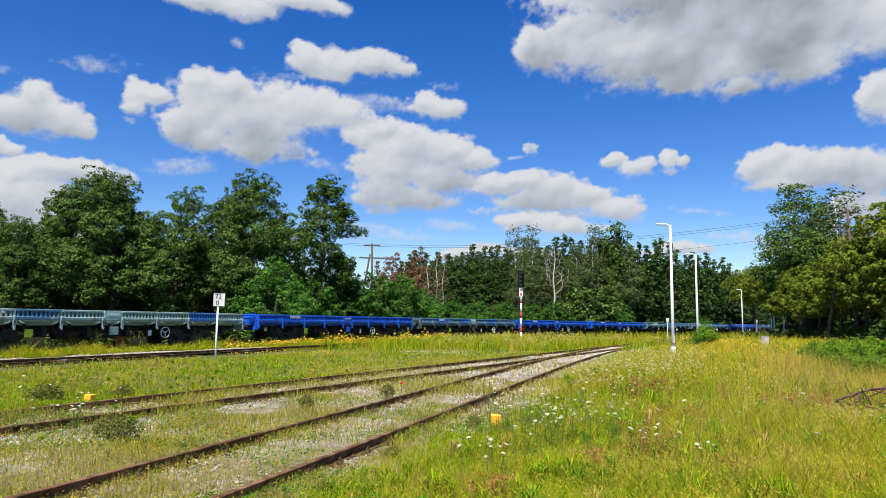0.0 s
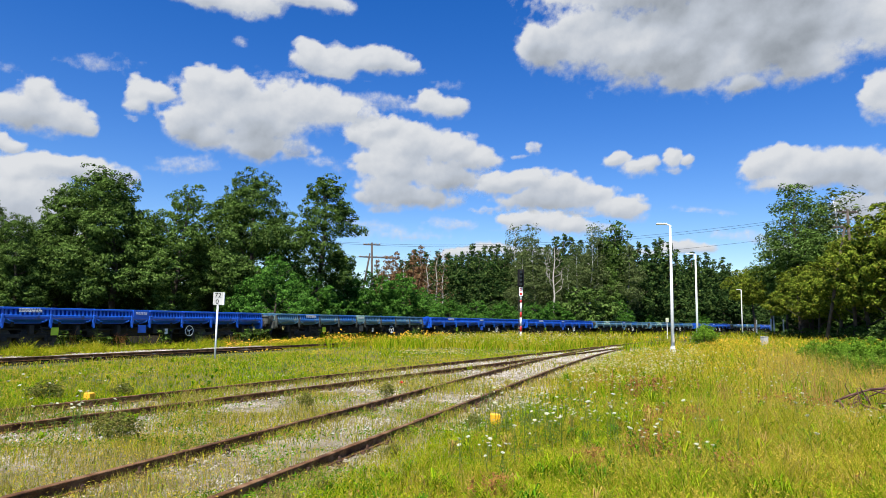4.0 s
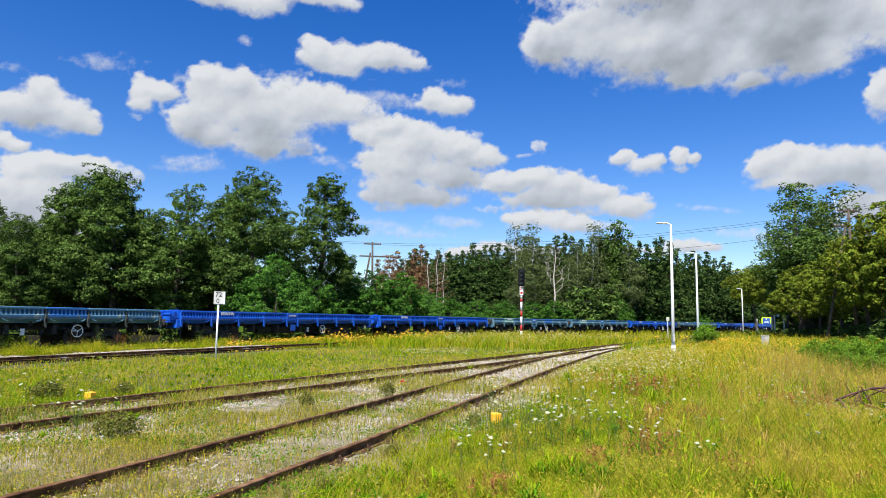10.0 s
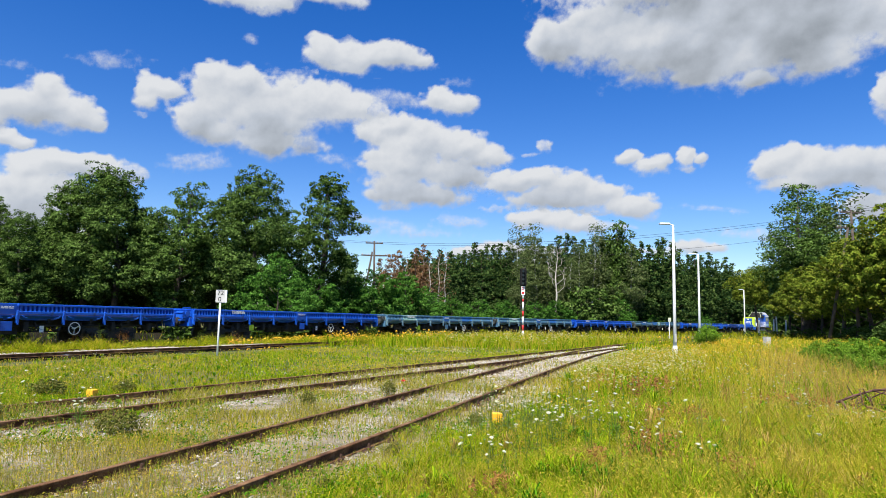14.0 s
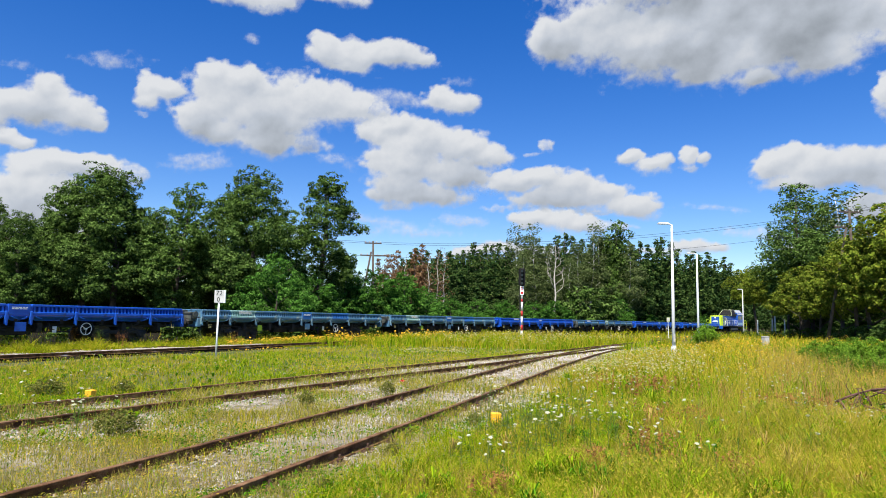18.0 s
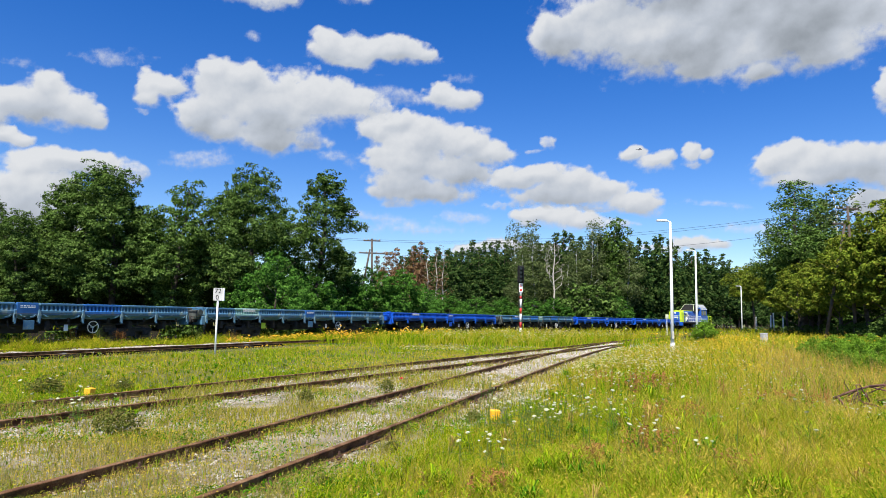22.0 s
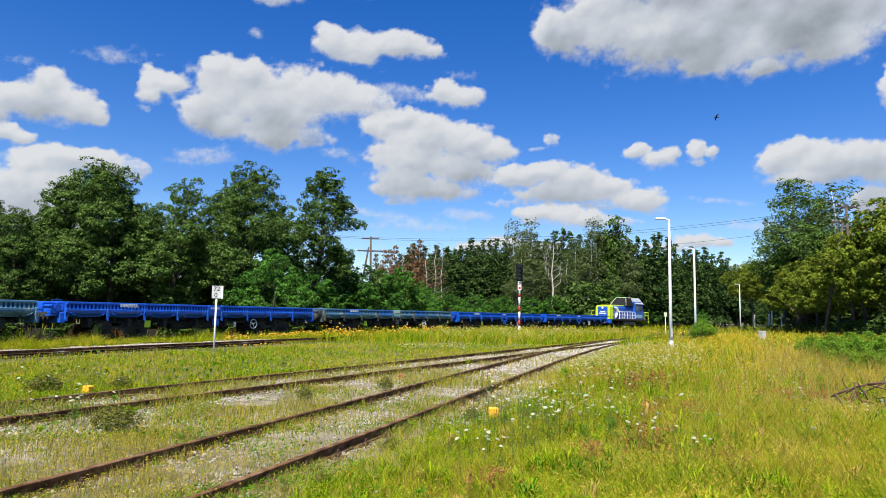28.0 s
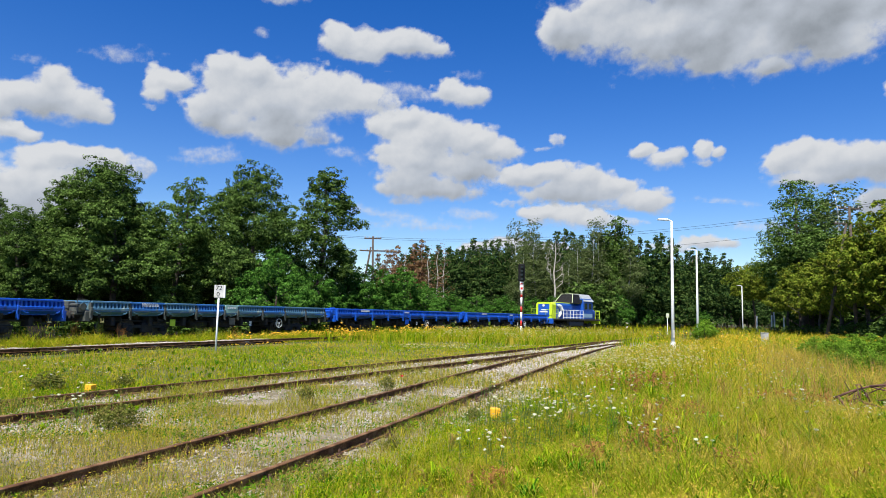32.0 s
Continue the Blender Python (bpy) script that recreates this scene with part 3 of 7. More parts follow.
def ground():
    ax = np.concatenate([[-3000, -1200, -500, -250, -150, -110], np.arange(-90, 121, 3.0), [140, 180, 260, 500, 1200, 3000]])
    ay = np.concatenate([[-3000, -1000, -300, -100, -40, -15], np.arange(-6, 151, 2.0), [165, 190, 260, 400, 800, 1600, 3000]])
    vs = []
    for y in ay:
        for x in ax:
            vs.append((x, y, -0.02))
    n = len(ax)
    fs = []
    for j in range(len(ay) - 1):
        for i in range(n - 1):
            a, b, c, d = j * n + i, j * n + i + 1, (j + 1) * n + i + 1, (j + 1) * n + i
            fs += [(a, b, c), (a, c, d)]
    ob = new("ground", fast_mesh("ground", vs, fs, M_GROUND))
    return tagged(ob, "grassy meadow ground with dry soil patches", "ground", kind="structure")


ground()


# ---------------------------------------------------------------- tracks
def offset_line(fn, ys, off):
    """Points on a rail's line, off metres to its right."""
    out = []
    for y in ys:
        dx = (fn(y + 0.05) - fn(y - 0.05)) / 0.1
        k = math.hypot(1, dx)
        out.append(Vector((fn(y) + off / k, y - off * dx / k, 0)))
    return out


RAIL_PROFILE = [(-0.028, 0.0), (-0.033, -0.006), (-0.031, -0.026), (-0.008, -0.036), (-0.008, -0.092), (-0.052, -0.104), (-0.052, -0.115),
                (0.052, -0.115), (0.052, -0.104), (0.008, -0.092), (0.008, -0.036), (0.031, -0.026), (0.033, -0.006), (0.028, 0.0)]


def rail_soup(points, top=RAIL_TOP):
    s = Soup()
    n = len(RAIL_PROFILE)
    vs, fs = [], []
    for i, p in enumerate(points):
        d = (points[min(i + 1, len(points) - 1)] - points[max(i - 1, 0)]).normalized()
        right = Vector((d.y, -d.x, 0))
        vs += [p + right * a + Vector((0, 0, top + b)) for a, b in RAIL_PROFILE]
    for i in range(len(points) - 1):
        fs += [(i * n + j, i * n + (j + 1) % n, (i + 1) * n + (j + 1) % n, (i + 1) * n + j) for j in range(n)]
    fs += [tuple(range(n)), tuple(range(len(vs) - 1, len(vs) - n - 1, -1))]
    return s.add(vs, fs)


def spaced(points, step, start=0.0):
    """Places and headings every step metres along a line."""
    out, left = [], start
    for a, b in zip(points, points[1:]):
        d = b - a
        ln = d.length
        while left < ln:
            out.append((a + d * (left / ln), math.atan2(d.y, d.x)))
            left += step
        left -= ln
    return out


def track(label, fn, y0, y1, cls, gauge=1.5):
    ys = np.arange(y0, y1 + 0.01, 0.8)
    ob = empty(cls, Matrix(), label, "railway track", kind="structure")
    left, right = offset_line(fn, ys, 0.0), offset_line(fn, ys, gauge)
    mat = M_RAIL
    top = 0.22 if cls == "overgrown_track" else RAIL_TOP
    part("rail", rail_soup(left, top), mat, ob)
    part("rail", rail_soup(right, top), mat, ob)
    return ob, left, right


def ballast_bed():
    vs, fs = [], []
    ys = np.arange(-4, 48, 0.5)
    n = 17
    for y in ys:
        a, b = main_left(y) - 0.75, branch_left(min(y, 46)) + 2.6
        for k in range(n):
            x = a + (b - a) * k / (n - 1)
            wave = 0.012 * (noise.noise(Vector((x * 0.9, y * 0.9, 5))) + 0.6 * noise.noise(Vector((x * 2.7, y * 2.7, 8))))
            vs.append((x, y, ground_height(x, y) - 0.012 + wave - (0.03 if k in (0, n - 1) else 0)))
    for j in range(len(ys) - 1):
        for k in range(n - 1):
            p = j * n + k
            fs += [(p, p + 1, p + n + 1), (p, p + n + 1, p + n)]
    ob = new("ballast_bed", fast_mesh("ballast_bed", vs, fs, M_BED))
    return tagged(ob, "sandy gravel bed with moss under the tracks", "ballast", kind="structure")


ballast_bed()


def strip(name, label, points, lo, hi, z, mat):
    """A low bank of gravel with sloping sides along a line."""
    vs, fs = [], []
    for i, p in enumerate(points):
        d = (points[min(i + 1, len(points) - 1)] - points[max(i - 1, 0)]).normalized()
        n = Vector((d.y, -d.x, 0))
        j = 0.05 * math.sin(i * 1.9) + 0.04 * math.sin(i * 0.73)
        for off, zz in ((lo - 0.25, -0.03), (lo, z), (hi + j, z), (hi + 0.16 + j, -0.03)):
            vs.append(tuple(p + n * off + Vector((0, 0, zz))))
    for i in range(len(points) - 1):
        for k in range(3):
            a = i * 4 + k
            fs += [(a, a + 1, a + 5), (a, a + 5, a + 4)]
    return tagged(new(name, fast_mesh(name, vs, fs, mat)), label, "ballast", kind="structure")


strip("gravel_bank", "pale gravel bank behind the overgrown rail", [Vector((far_left(y), y, 0)) for y in np.arange(4, 34, 0.5)], -1.25, -0.08, 0.17, M_PALEBED)
# narrow dark strip paints the shaded gap below the overgrown rail
strip("rail_soil", "dark strip standing for the shade under the overgrown rail", [Vector((far_left(y), y, 0)) for y in np.arange(4, 34, 0.5)], -0.1, 0.0, 0.1, M_SHADE_SOIL)
# bed whose dark colour paints in the shade beneath the train
strip("train_bed", "ballast painted near black for the shade under the freight train", [Vector((*train_track(q)[:2], 0)) for q in range(-130, 186, 2)], -2.3, 1.9, 0.03, M_DARKBED)
# dark strip put in for the shade that shows below the wagons
strip("wood_floor", "woodland floor behind the train painted near black for shade", [Vector((*train_track(q)[:2], 0)) for q in range(-130, 186, 2)], -42, -2.7, 0.012, M_SHADE_SOIL)
T_MAIN, ML, MR = track("rusty siding track half buried in ballast and weeds", main_left, -2, 78, "siding_track")
T_BRANCH, BL, BR = track("rusty branch track curving into the siding", branch_left, -2, 46, "branch_track")
T_FAR, FL_, FR_ = track("overgrown third track with pale worn rails", far_left, 4, 90, "overgrown_track", gauge=-1.5)
train_pts = [Vector((*train_track(s)[:2], 0)) for s in range(-130, 186, 3)]
T_TRAIN = empty("train_track", Matrix(), "running track under the freight train", "railway track", kind="structure")
for side in (-0.75, 0.75):
    pp = []
    for s in range(-130, 186, 3):
        x, y, th = train_track(s)
        pp.append(Vector((x + side * math.cos(th), y - side * math.sin(th), 0)))
    part("rail", rail_soup(pp), M_RAIL, T_TRAIN)


# ---------------------------------------------------------------- wagons
def wheelset():
    s = Soup()
    for y in (-0.75, 0.75):
        s.tube([(0, y - 0.07, 0), (0, y + 0.05, 0)], 0.46, 20)
        s.tube([(0, y - 0.1 if y < 0 else y + 0.06, 0), (0, y - 0.06 if y < 0 else y + 0.1, 0)], 0.14, 10)
    s.tube([(0, -0.8, 0), (0, 0.8, 0)], 0.08, 8)
    for y in (-0.85, 0.85):
        s.box(-0.3, 0.3, y - 0.012, y + 0.012, -0.04, 0.04)
    return s.mesh("wheelset", M_STEEL)


WHEELSET = wheelset()


def bogie(parent, x, wb=1.8, frame_mat=None):
    s = Soup()
    for y in (-1.0, 1.0):
        s.box(-wb / 2 - 0.35, wb / 2 + 0.35, y - 0.06, y + 0.06, 0.5, 0.66, c=0.02)
        s.box(-0.3, 0.3, y - 0.09, y + 0.09, 0.3, 0.72, c=0.02)
        for q in (-wb / 2, wb / 2):
            s.box(q - 0.16, q + 0.16, y - 0.1, y + 0.1, 0.34, 0.6, c=0.03)
            s.tube([(q, y - 0.14, 0.46), (q, y + 0.14, 0.46)], 0.09, 10)
    s.box(-0.2, 0.2, -1.0, 1.0, 0.5, 0.8)
    b = part("bogie", s, frame_mat or M_UNDER, parent, m=pose(x, 0, 0))
    for q in (-wb / 2, wb / 2):
        part("wheelset", WHEELSET, M_STEEL, b, m=pose(q, 0, 0.46))


def panel_soup(w, h=0.42, ribs=10):
    """A drop side, w long, centred at x=0, outer face towards -y: broad top rail, pockets between ribs, a stout lower beam."""
    s = Soup()
    s.box(-w / 2, w / 2, 0.075, 0.1, 0.1, h - 0.04)
    s.box(-w / 2 - 0.04, w / 2 + 0.04, -0.05, 0.1, h - 0.095, h, c=0.018)
    s.box(-w / 2, w / 2, -0.075, 0.1, 0.0, 0.125, c=0.022)
    for i in range(ribs):
        x = -w / 2 + w * (i + 0.5) / ribs
        s.add([(x - 0.05, 0.075, 0.12), (x + 0.05, 0.075, 0.12), (x + 0.036, -0.05, 0.125), (x - 0.036, -0.05, 0.125),
               (x - 0.05, 0.075, h - 0.09), (x + 0.05, 0.075, h - 0.09), (x + 0.036, -0.015, h - 0.09), (x - 0.036, -0.015, h - 0.09)],
              [(0, 4, 7, 3), (3, 7, 6, 2), (2, 6, 5, 1)])
    return s


def skirt_soup(w):
    """The sole bar's pressed panel below a drop side, leaning in towards its foot."""
    s = Soup()
    s.add([(-w / 2, -0.03, 0), (w / 2, -0.03, 0), (w / 2 - 0.03, -0.01, -0.06), (w / 2 - 0.06, 0.1, -0.13), (w / 2 - 0.24, 0.18, -0.19),
           (-w / 2 + 0.24, 0.18, -0.19), (-w / 2 + 0.06, 0.1, -0.13), (-w / 2 + 0.03, -0.01, -0.06)],
          [(0, 7, 2, 1), (7, 6, 3, 2), (6, 5, 4, 3)])
    s.box(-w / 2 + 0.02, w / 2 - 0.02, -0.055, 0.0, -0.045, -0.01, c=0.008)
    for e in (-1, 1):
        s.tube([(e * (w / 2 - 0.03), -0.04, -0.05), (e * (w / 2 - 0.07), 0.08, -0.13), (e * (w / 2 - 0.25), 0.17, -0.19), (0, 0.17, -0.2)], 0.02, 5)
        s.tube([(e * (w / 2 - 0.1), -0.05, -0.02), (e * (w / 2 - 0.2), -0.12, -0.1), (e * (w / 2 - 0.34), -0.1, -0.13)], 0.016, 5)
    return s


BODY = LENGTH - 1.25
BAY, MID = (BODY - 0.95) / 8, 0.95
POST = Soup().box(-0.04, 0.04, -0.06, 0.05, 0.0, 0.33, c=0.012).box(-0.055, 0.055, -0.12, 0.0, -0.36, 0.14, c=0.02).box(-0.075, 0.075, -0.12, -0.07, -0.2, -0.02, c=0.015).box(-0.02, 0.02, -0.15, -0.06, -0.4, -0.34)
BUFFER = Soup().tube([(0, 0, 0), (0.36, 0, 0)], 0.1, 12).tube([(0.36, 0, 0), (0.5, 0, 0)], 0.07, 12).tube([(0.5, 0, 0), (0.54, 0, 0)], 0.22, 16)
MESHES = {}


def shared(name, make, mat, smooth=False):
    key = (name, mat.name)
    if key not in MESHES:
        MESHES[key] = make().mesh(name, mat, smooth)
    return MESHES[key]


def wheel_soup():
    s = Soup()
    ring = [(0.25 * math.cos(a), 0, 0.25 * math.sin(a)) for a in np.linspace(0, 2 * math.pi, 21)]
    s.tube(ring, 0.02, 6, cap=False)
    for a in (0.5, 2.6, 4.7):
        s.tube([(0, 0, 0), (0.25 * math.cos(a), 0, 0.25 * math.sin(a))], 0.016, 5)
    s.tube([(0, -0.03, 0), (0, 0.25, 0)], 0.04, 8)
    return s


def bars_soup(w, rows, tall, thick=0.006):
    """Plain bars in place of writing that cannot be read, facing -y."""
    s, r = Soup(), random.Random(int(w * 1000) + rows)
    for i in range(rows):
        x = -w / 2
        while x < w / 2 - 0.04:
            n = min(r.uniform(0.05, 0.16), w / 2 - x)
            s.box(x, x + n, -thick, 0, -i * tall * 1.5 - tall, -i * tall * 1.5)
            x += n + 0.03
    return s


def wagon(name, label, main, panels, rail_mat, seed):
    """A low-sided bogie flat wagon. panels: paint of each bay on the seen side."""
    r = random.Random(seed)
    w = empty(name, Matrix(), label, "freight wagon", "wagons of the train")
    s = Soup()
    s.box(-BODY / 2, BODY / 2, -1.22, 1.22, 1.16, 1.27)
    s.box(-BODY / 2, BODY / 2, -0.35, -0.2, 0.78, 1.16).box(-BODY / 2, BODY / 2, 0.2, 0.35, 0.78, 1.16)
    for i in range(9):
        x = -BODY / 2 + 0.5 + i * (BODY - 1) / 8
        s.box(x - 0.06, x + 0.06, -1.2, 1.2, 0.95, 1.16)
    s.box(-0.9, 0.9, -0.8, 0.8, 0.5, 0.9, c=0.03)
    s.tube([(-2.2, -0.6, 0.68), (-1.1, -0.6, 0.68)], 0.2, 12)
    s.tube([(-5, -0.5, 0.6), (5, -0.5, 0.6)], 0.03, 6)
    part("underframe", s, M_UNDER, w)
    xs = [-BODY / 2 + BAY * (i + 0.5) for i in range(4)] + [0.0] + [MID / 2 + BAY * (i + 0.5) for i in range(4)]
    for side in (-1, 1):
        turn = 0 if side < 0 else 180
        for i, x in enumerate(xs):
            wid = (MID if i == 4 else BAY) - 0.1
            paint = panels[i] if side < 0 else main
            if i == 4:
                me = shared("middle_panel", lambda: Soup().box(-wid / 2, wid / 2, -0.06, 0.035, 0, 0.42, c=0.012), paint)
            else:
                me = shared("drop_side", lambda: panel_soup(wid), paint)
            lean = r.uniform(-1.2, 1.2)
            part("drop_side" if i != 4 else "middle_panel", me, paint, w, m=pose(x, side * 1.33, 1.29, lean * side, 0, turn))
            part("skirt", shared("skirt_mid" if i == 4 else "skirt", lambda: skirt_soup(wid), main), main, w, m=pose(x, side * 1.33, 1.28, 0, 0, turn))
        for i in range(10):
            x = -BODY / 2 + BAY * i if i < 5 else MID / 2 + BAY * (i - 5)
            part("post", shared("post", lambda: POST, rail_mat), rail_mat, w, m=pose(x, side * 1.31, 1.3, 0, 0, turn))
    for e in (-1, 1):
        s = Soup().box(-0.03, 0.03, -1.3, 1.3, 0, 0.42).box(-0.06, 0.06, -1.3, 1.3, 0.35, 0.42, c=0.01)
        for q in range(7):
            s.box(-0.07, 0.07, -1.2 + q * 0.4 - 0.03, -1.2 + q * 0.4 + 0.03, 0, 0.4)
        part("end_panel", s, main, w, m=pose(e * (BODY / 2 - 0.02), 0, 1.29, 0, e * 0.8, 0))
        part("headstock", Soup().box(-0.12, 0.12, -1.3, 1.3, 0.82, 1.26, c=0.02), rail_mat if rail_mat is not M_BLUE else M_BLUE, w, m=pose(e * (BODY / 2 + 0.1), 0, 0))
        for y in (-0.875, 0.875):
            part("buffer", shared("buffer", lambda: BUFFER, M_UNDER), M_UNDER, w, m=pose(e * (BODY / 2 + 0.2), y, 1.05, 0, 0, 0 if e > 0 else 180))
        s = Soup().tube([(0, -0.62, 0.3), (0, -0.62, 0.78), (0, -0.95, 0.78), (0, -0.95, 0.3)], 0.018, 5)
        part("shunter_step", s, M_UNDER, w, m=pose(e * (BODY / 2 + 0.16), 0, 0.2))
        bogie(w, e * BODY * 0.31)
        # lashing eye painted yellow
        part("tie_ring", Soup().tube([(-0.07, 0, 0.1), (-0.05, 0, -0.05), (0.05, 0, -0.05), (0.07, 0, 0.1)], 0.014, 6).box(-0.08, 0.08, -0.015, 0.015, -0.09, -0.05),
             M_FLOWER_C, w, "pale yellow lifting mark", m=pose(e * (BODY / 2 - 0.55), -1.36, 0.86))
    gear = Soup().box(-0.5, 0.05, -1.15, 1.15, 1.1, 1.18, c=0.01).box(-0.42, -0.05, -1.2, -0.62, 1.2, 1.58, c=0.03).box(-0.35, 0.0, -0.4, 0.2, 1.2, 1.68, c=0.03)
    gear.tube([(-0.45, -1.2, 1.18), (-0.45, -1.2, 1.76), (0.0, -1.2, 1.76)], 0.022, 6).tube([(-0.45, -1.2, 1.5), (-0.45, 1.1, 1.5), (-0.45, 1.1, 1.15)], 0.02, 6)
    gear.tube([(-0.2, -1.28, 1.45), (-0.2, -1.22, 1.45)], 0.15, 12)
    part("brake_platform", gear, M_BLUE if main is M_BLUE else M_GEAR, w, "end platform with handbrake gear", m=pose(-BODY / 2 - 0.1, 0, 0))
    pipes = Soup()
    for q in (-0.95, -0.7):
        pipes.tube([(-BODY / 2 + 0.6, q, 0.86), (-2, q, 0.8), (2, q, 0.84), (BODY / 2 - 0.6, q, 0.86)], 0.035, 6)
    for q in range(8):
        x = -BODY / 2 + 1.2 + q * (BODY - 2.4) / 7
        pipes.box(x - 0.1, x + 0.1, -1.2, -0.7, 0.62, 1.0, c=0.02).tube([(x + 0.3, -1.25, 1.0), (x + 0.35, -1.3, 0.75), (x + 0.6, -1.28, 0.7)], 0.03, 5)
    part("brake_rigging", pipes, M_UNDER, w)
    part("handwheel", shared("handwheel", wheel_soup, M_WHITE), M_WHITE, w, "white spoked handbrake wheel", m=pose(r.choice((-2.6, 2.9, 3.8)), -1.32, 0.74))
    part("brake_plate", shared("brake_plate", lambda: Soup().box(-0.16, 0.16, -0.01, 0.01, -0.16, 0.16, c=0.008), M_LIME), M_LIME, w, "yellow brake plate", m=pose(-3.6 + r.uniform(-0.4, 0.4), -1.3, 0.76))
    part("data_plate", shared("data_plate", lambda: Soup().box(-0.22, 0.22, -0.01, 0.01, -0.18, 0.18, c=0.008), rail_mat), rail_mat, w, m=pose(0.1, -1.36, 0.84))
    part("small_plate", shared("small_plate", lambda: Soup().box(-0.09, 0.09, -0.01, 0.01, -0.13, 0.13, c=0.008), M_WHITE), M_WHITE, w, "white route plate", m=pose(1.8 + r.uniform(-0.3, 0.3), -1.3, 0.72))
    part("label_bars", shared("label_bars", lambda: bars_soup(0.9, 3, 0.036), M_WHITE), M_WHITE, w, "white lettering", m=pose(xs[1] + 0.1, -1.395, 1.665))
    part("label_bars", shared("label_mid", lambda: bars_soup(0.6, 2, 0.036), M_WHITE), M_WHITE, w, "white lettering", m=pose(xs[4], -1.4, 1.6))
    part("brake_shoe", shared("hose", lambda: Soup().tube([(0, 0, 0.2), (0.1, -0.06, 0.0), (0.2, -0.04, -0.1), (0.34, 0, 0.0)], 0.025, 6), M_UNDER), M_UNDER, w, m=pose(BODY / 2 + 0.2, -0.3, 0.8))
    return w


B, D, G, T, U = M_BLUE, M_DULL, M_GREY, M_TEAL, M_DULLBLUE
ROLL = {
    "blue": wagon("flat_wagon", "bright blue low-sided flat wagon with ribbed drop sides", B, [B] * 9, B, 1),
    "grey": wagon("flat_wagon", "faded grey-green flat wagon with ribbed drop sides", G, [G, G, D, G, T, G, G, U, G], G, 2),
    "dull": wagon("flat_wagon", "worn blue and grey flat wagon with patched sides", D, [D, U, D, U, T, D, U, D, D], M_GEAR, 3),
    "mixed": wagon("flat_wagon", "faded steel-blue flat wagon with one repainted side", D, [D, T, D, D, U, D, U, D, D], D, 4),
}
ORDER = ["grey", "grey", "blue", "dull", "blue", "blue", "mixed", "mixed", "blue", "dull", "blue", "blue"]
VEHICLES = []
_used = set()
for _n, _kind in enumerate(ORDER):
    _w = ROLL[_kind] if _kind not in _used else copy_thing(ROLL[_kind], Matrix())
    _used.add(_kind)
    VEHICLES.append((_w, (_n - 1) * LENGTH, LENGTH))


# ---------------------------------------------------------------- locomotive
LOCO = 13.5


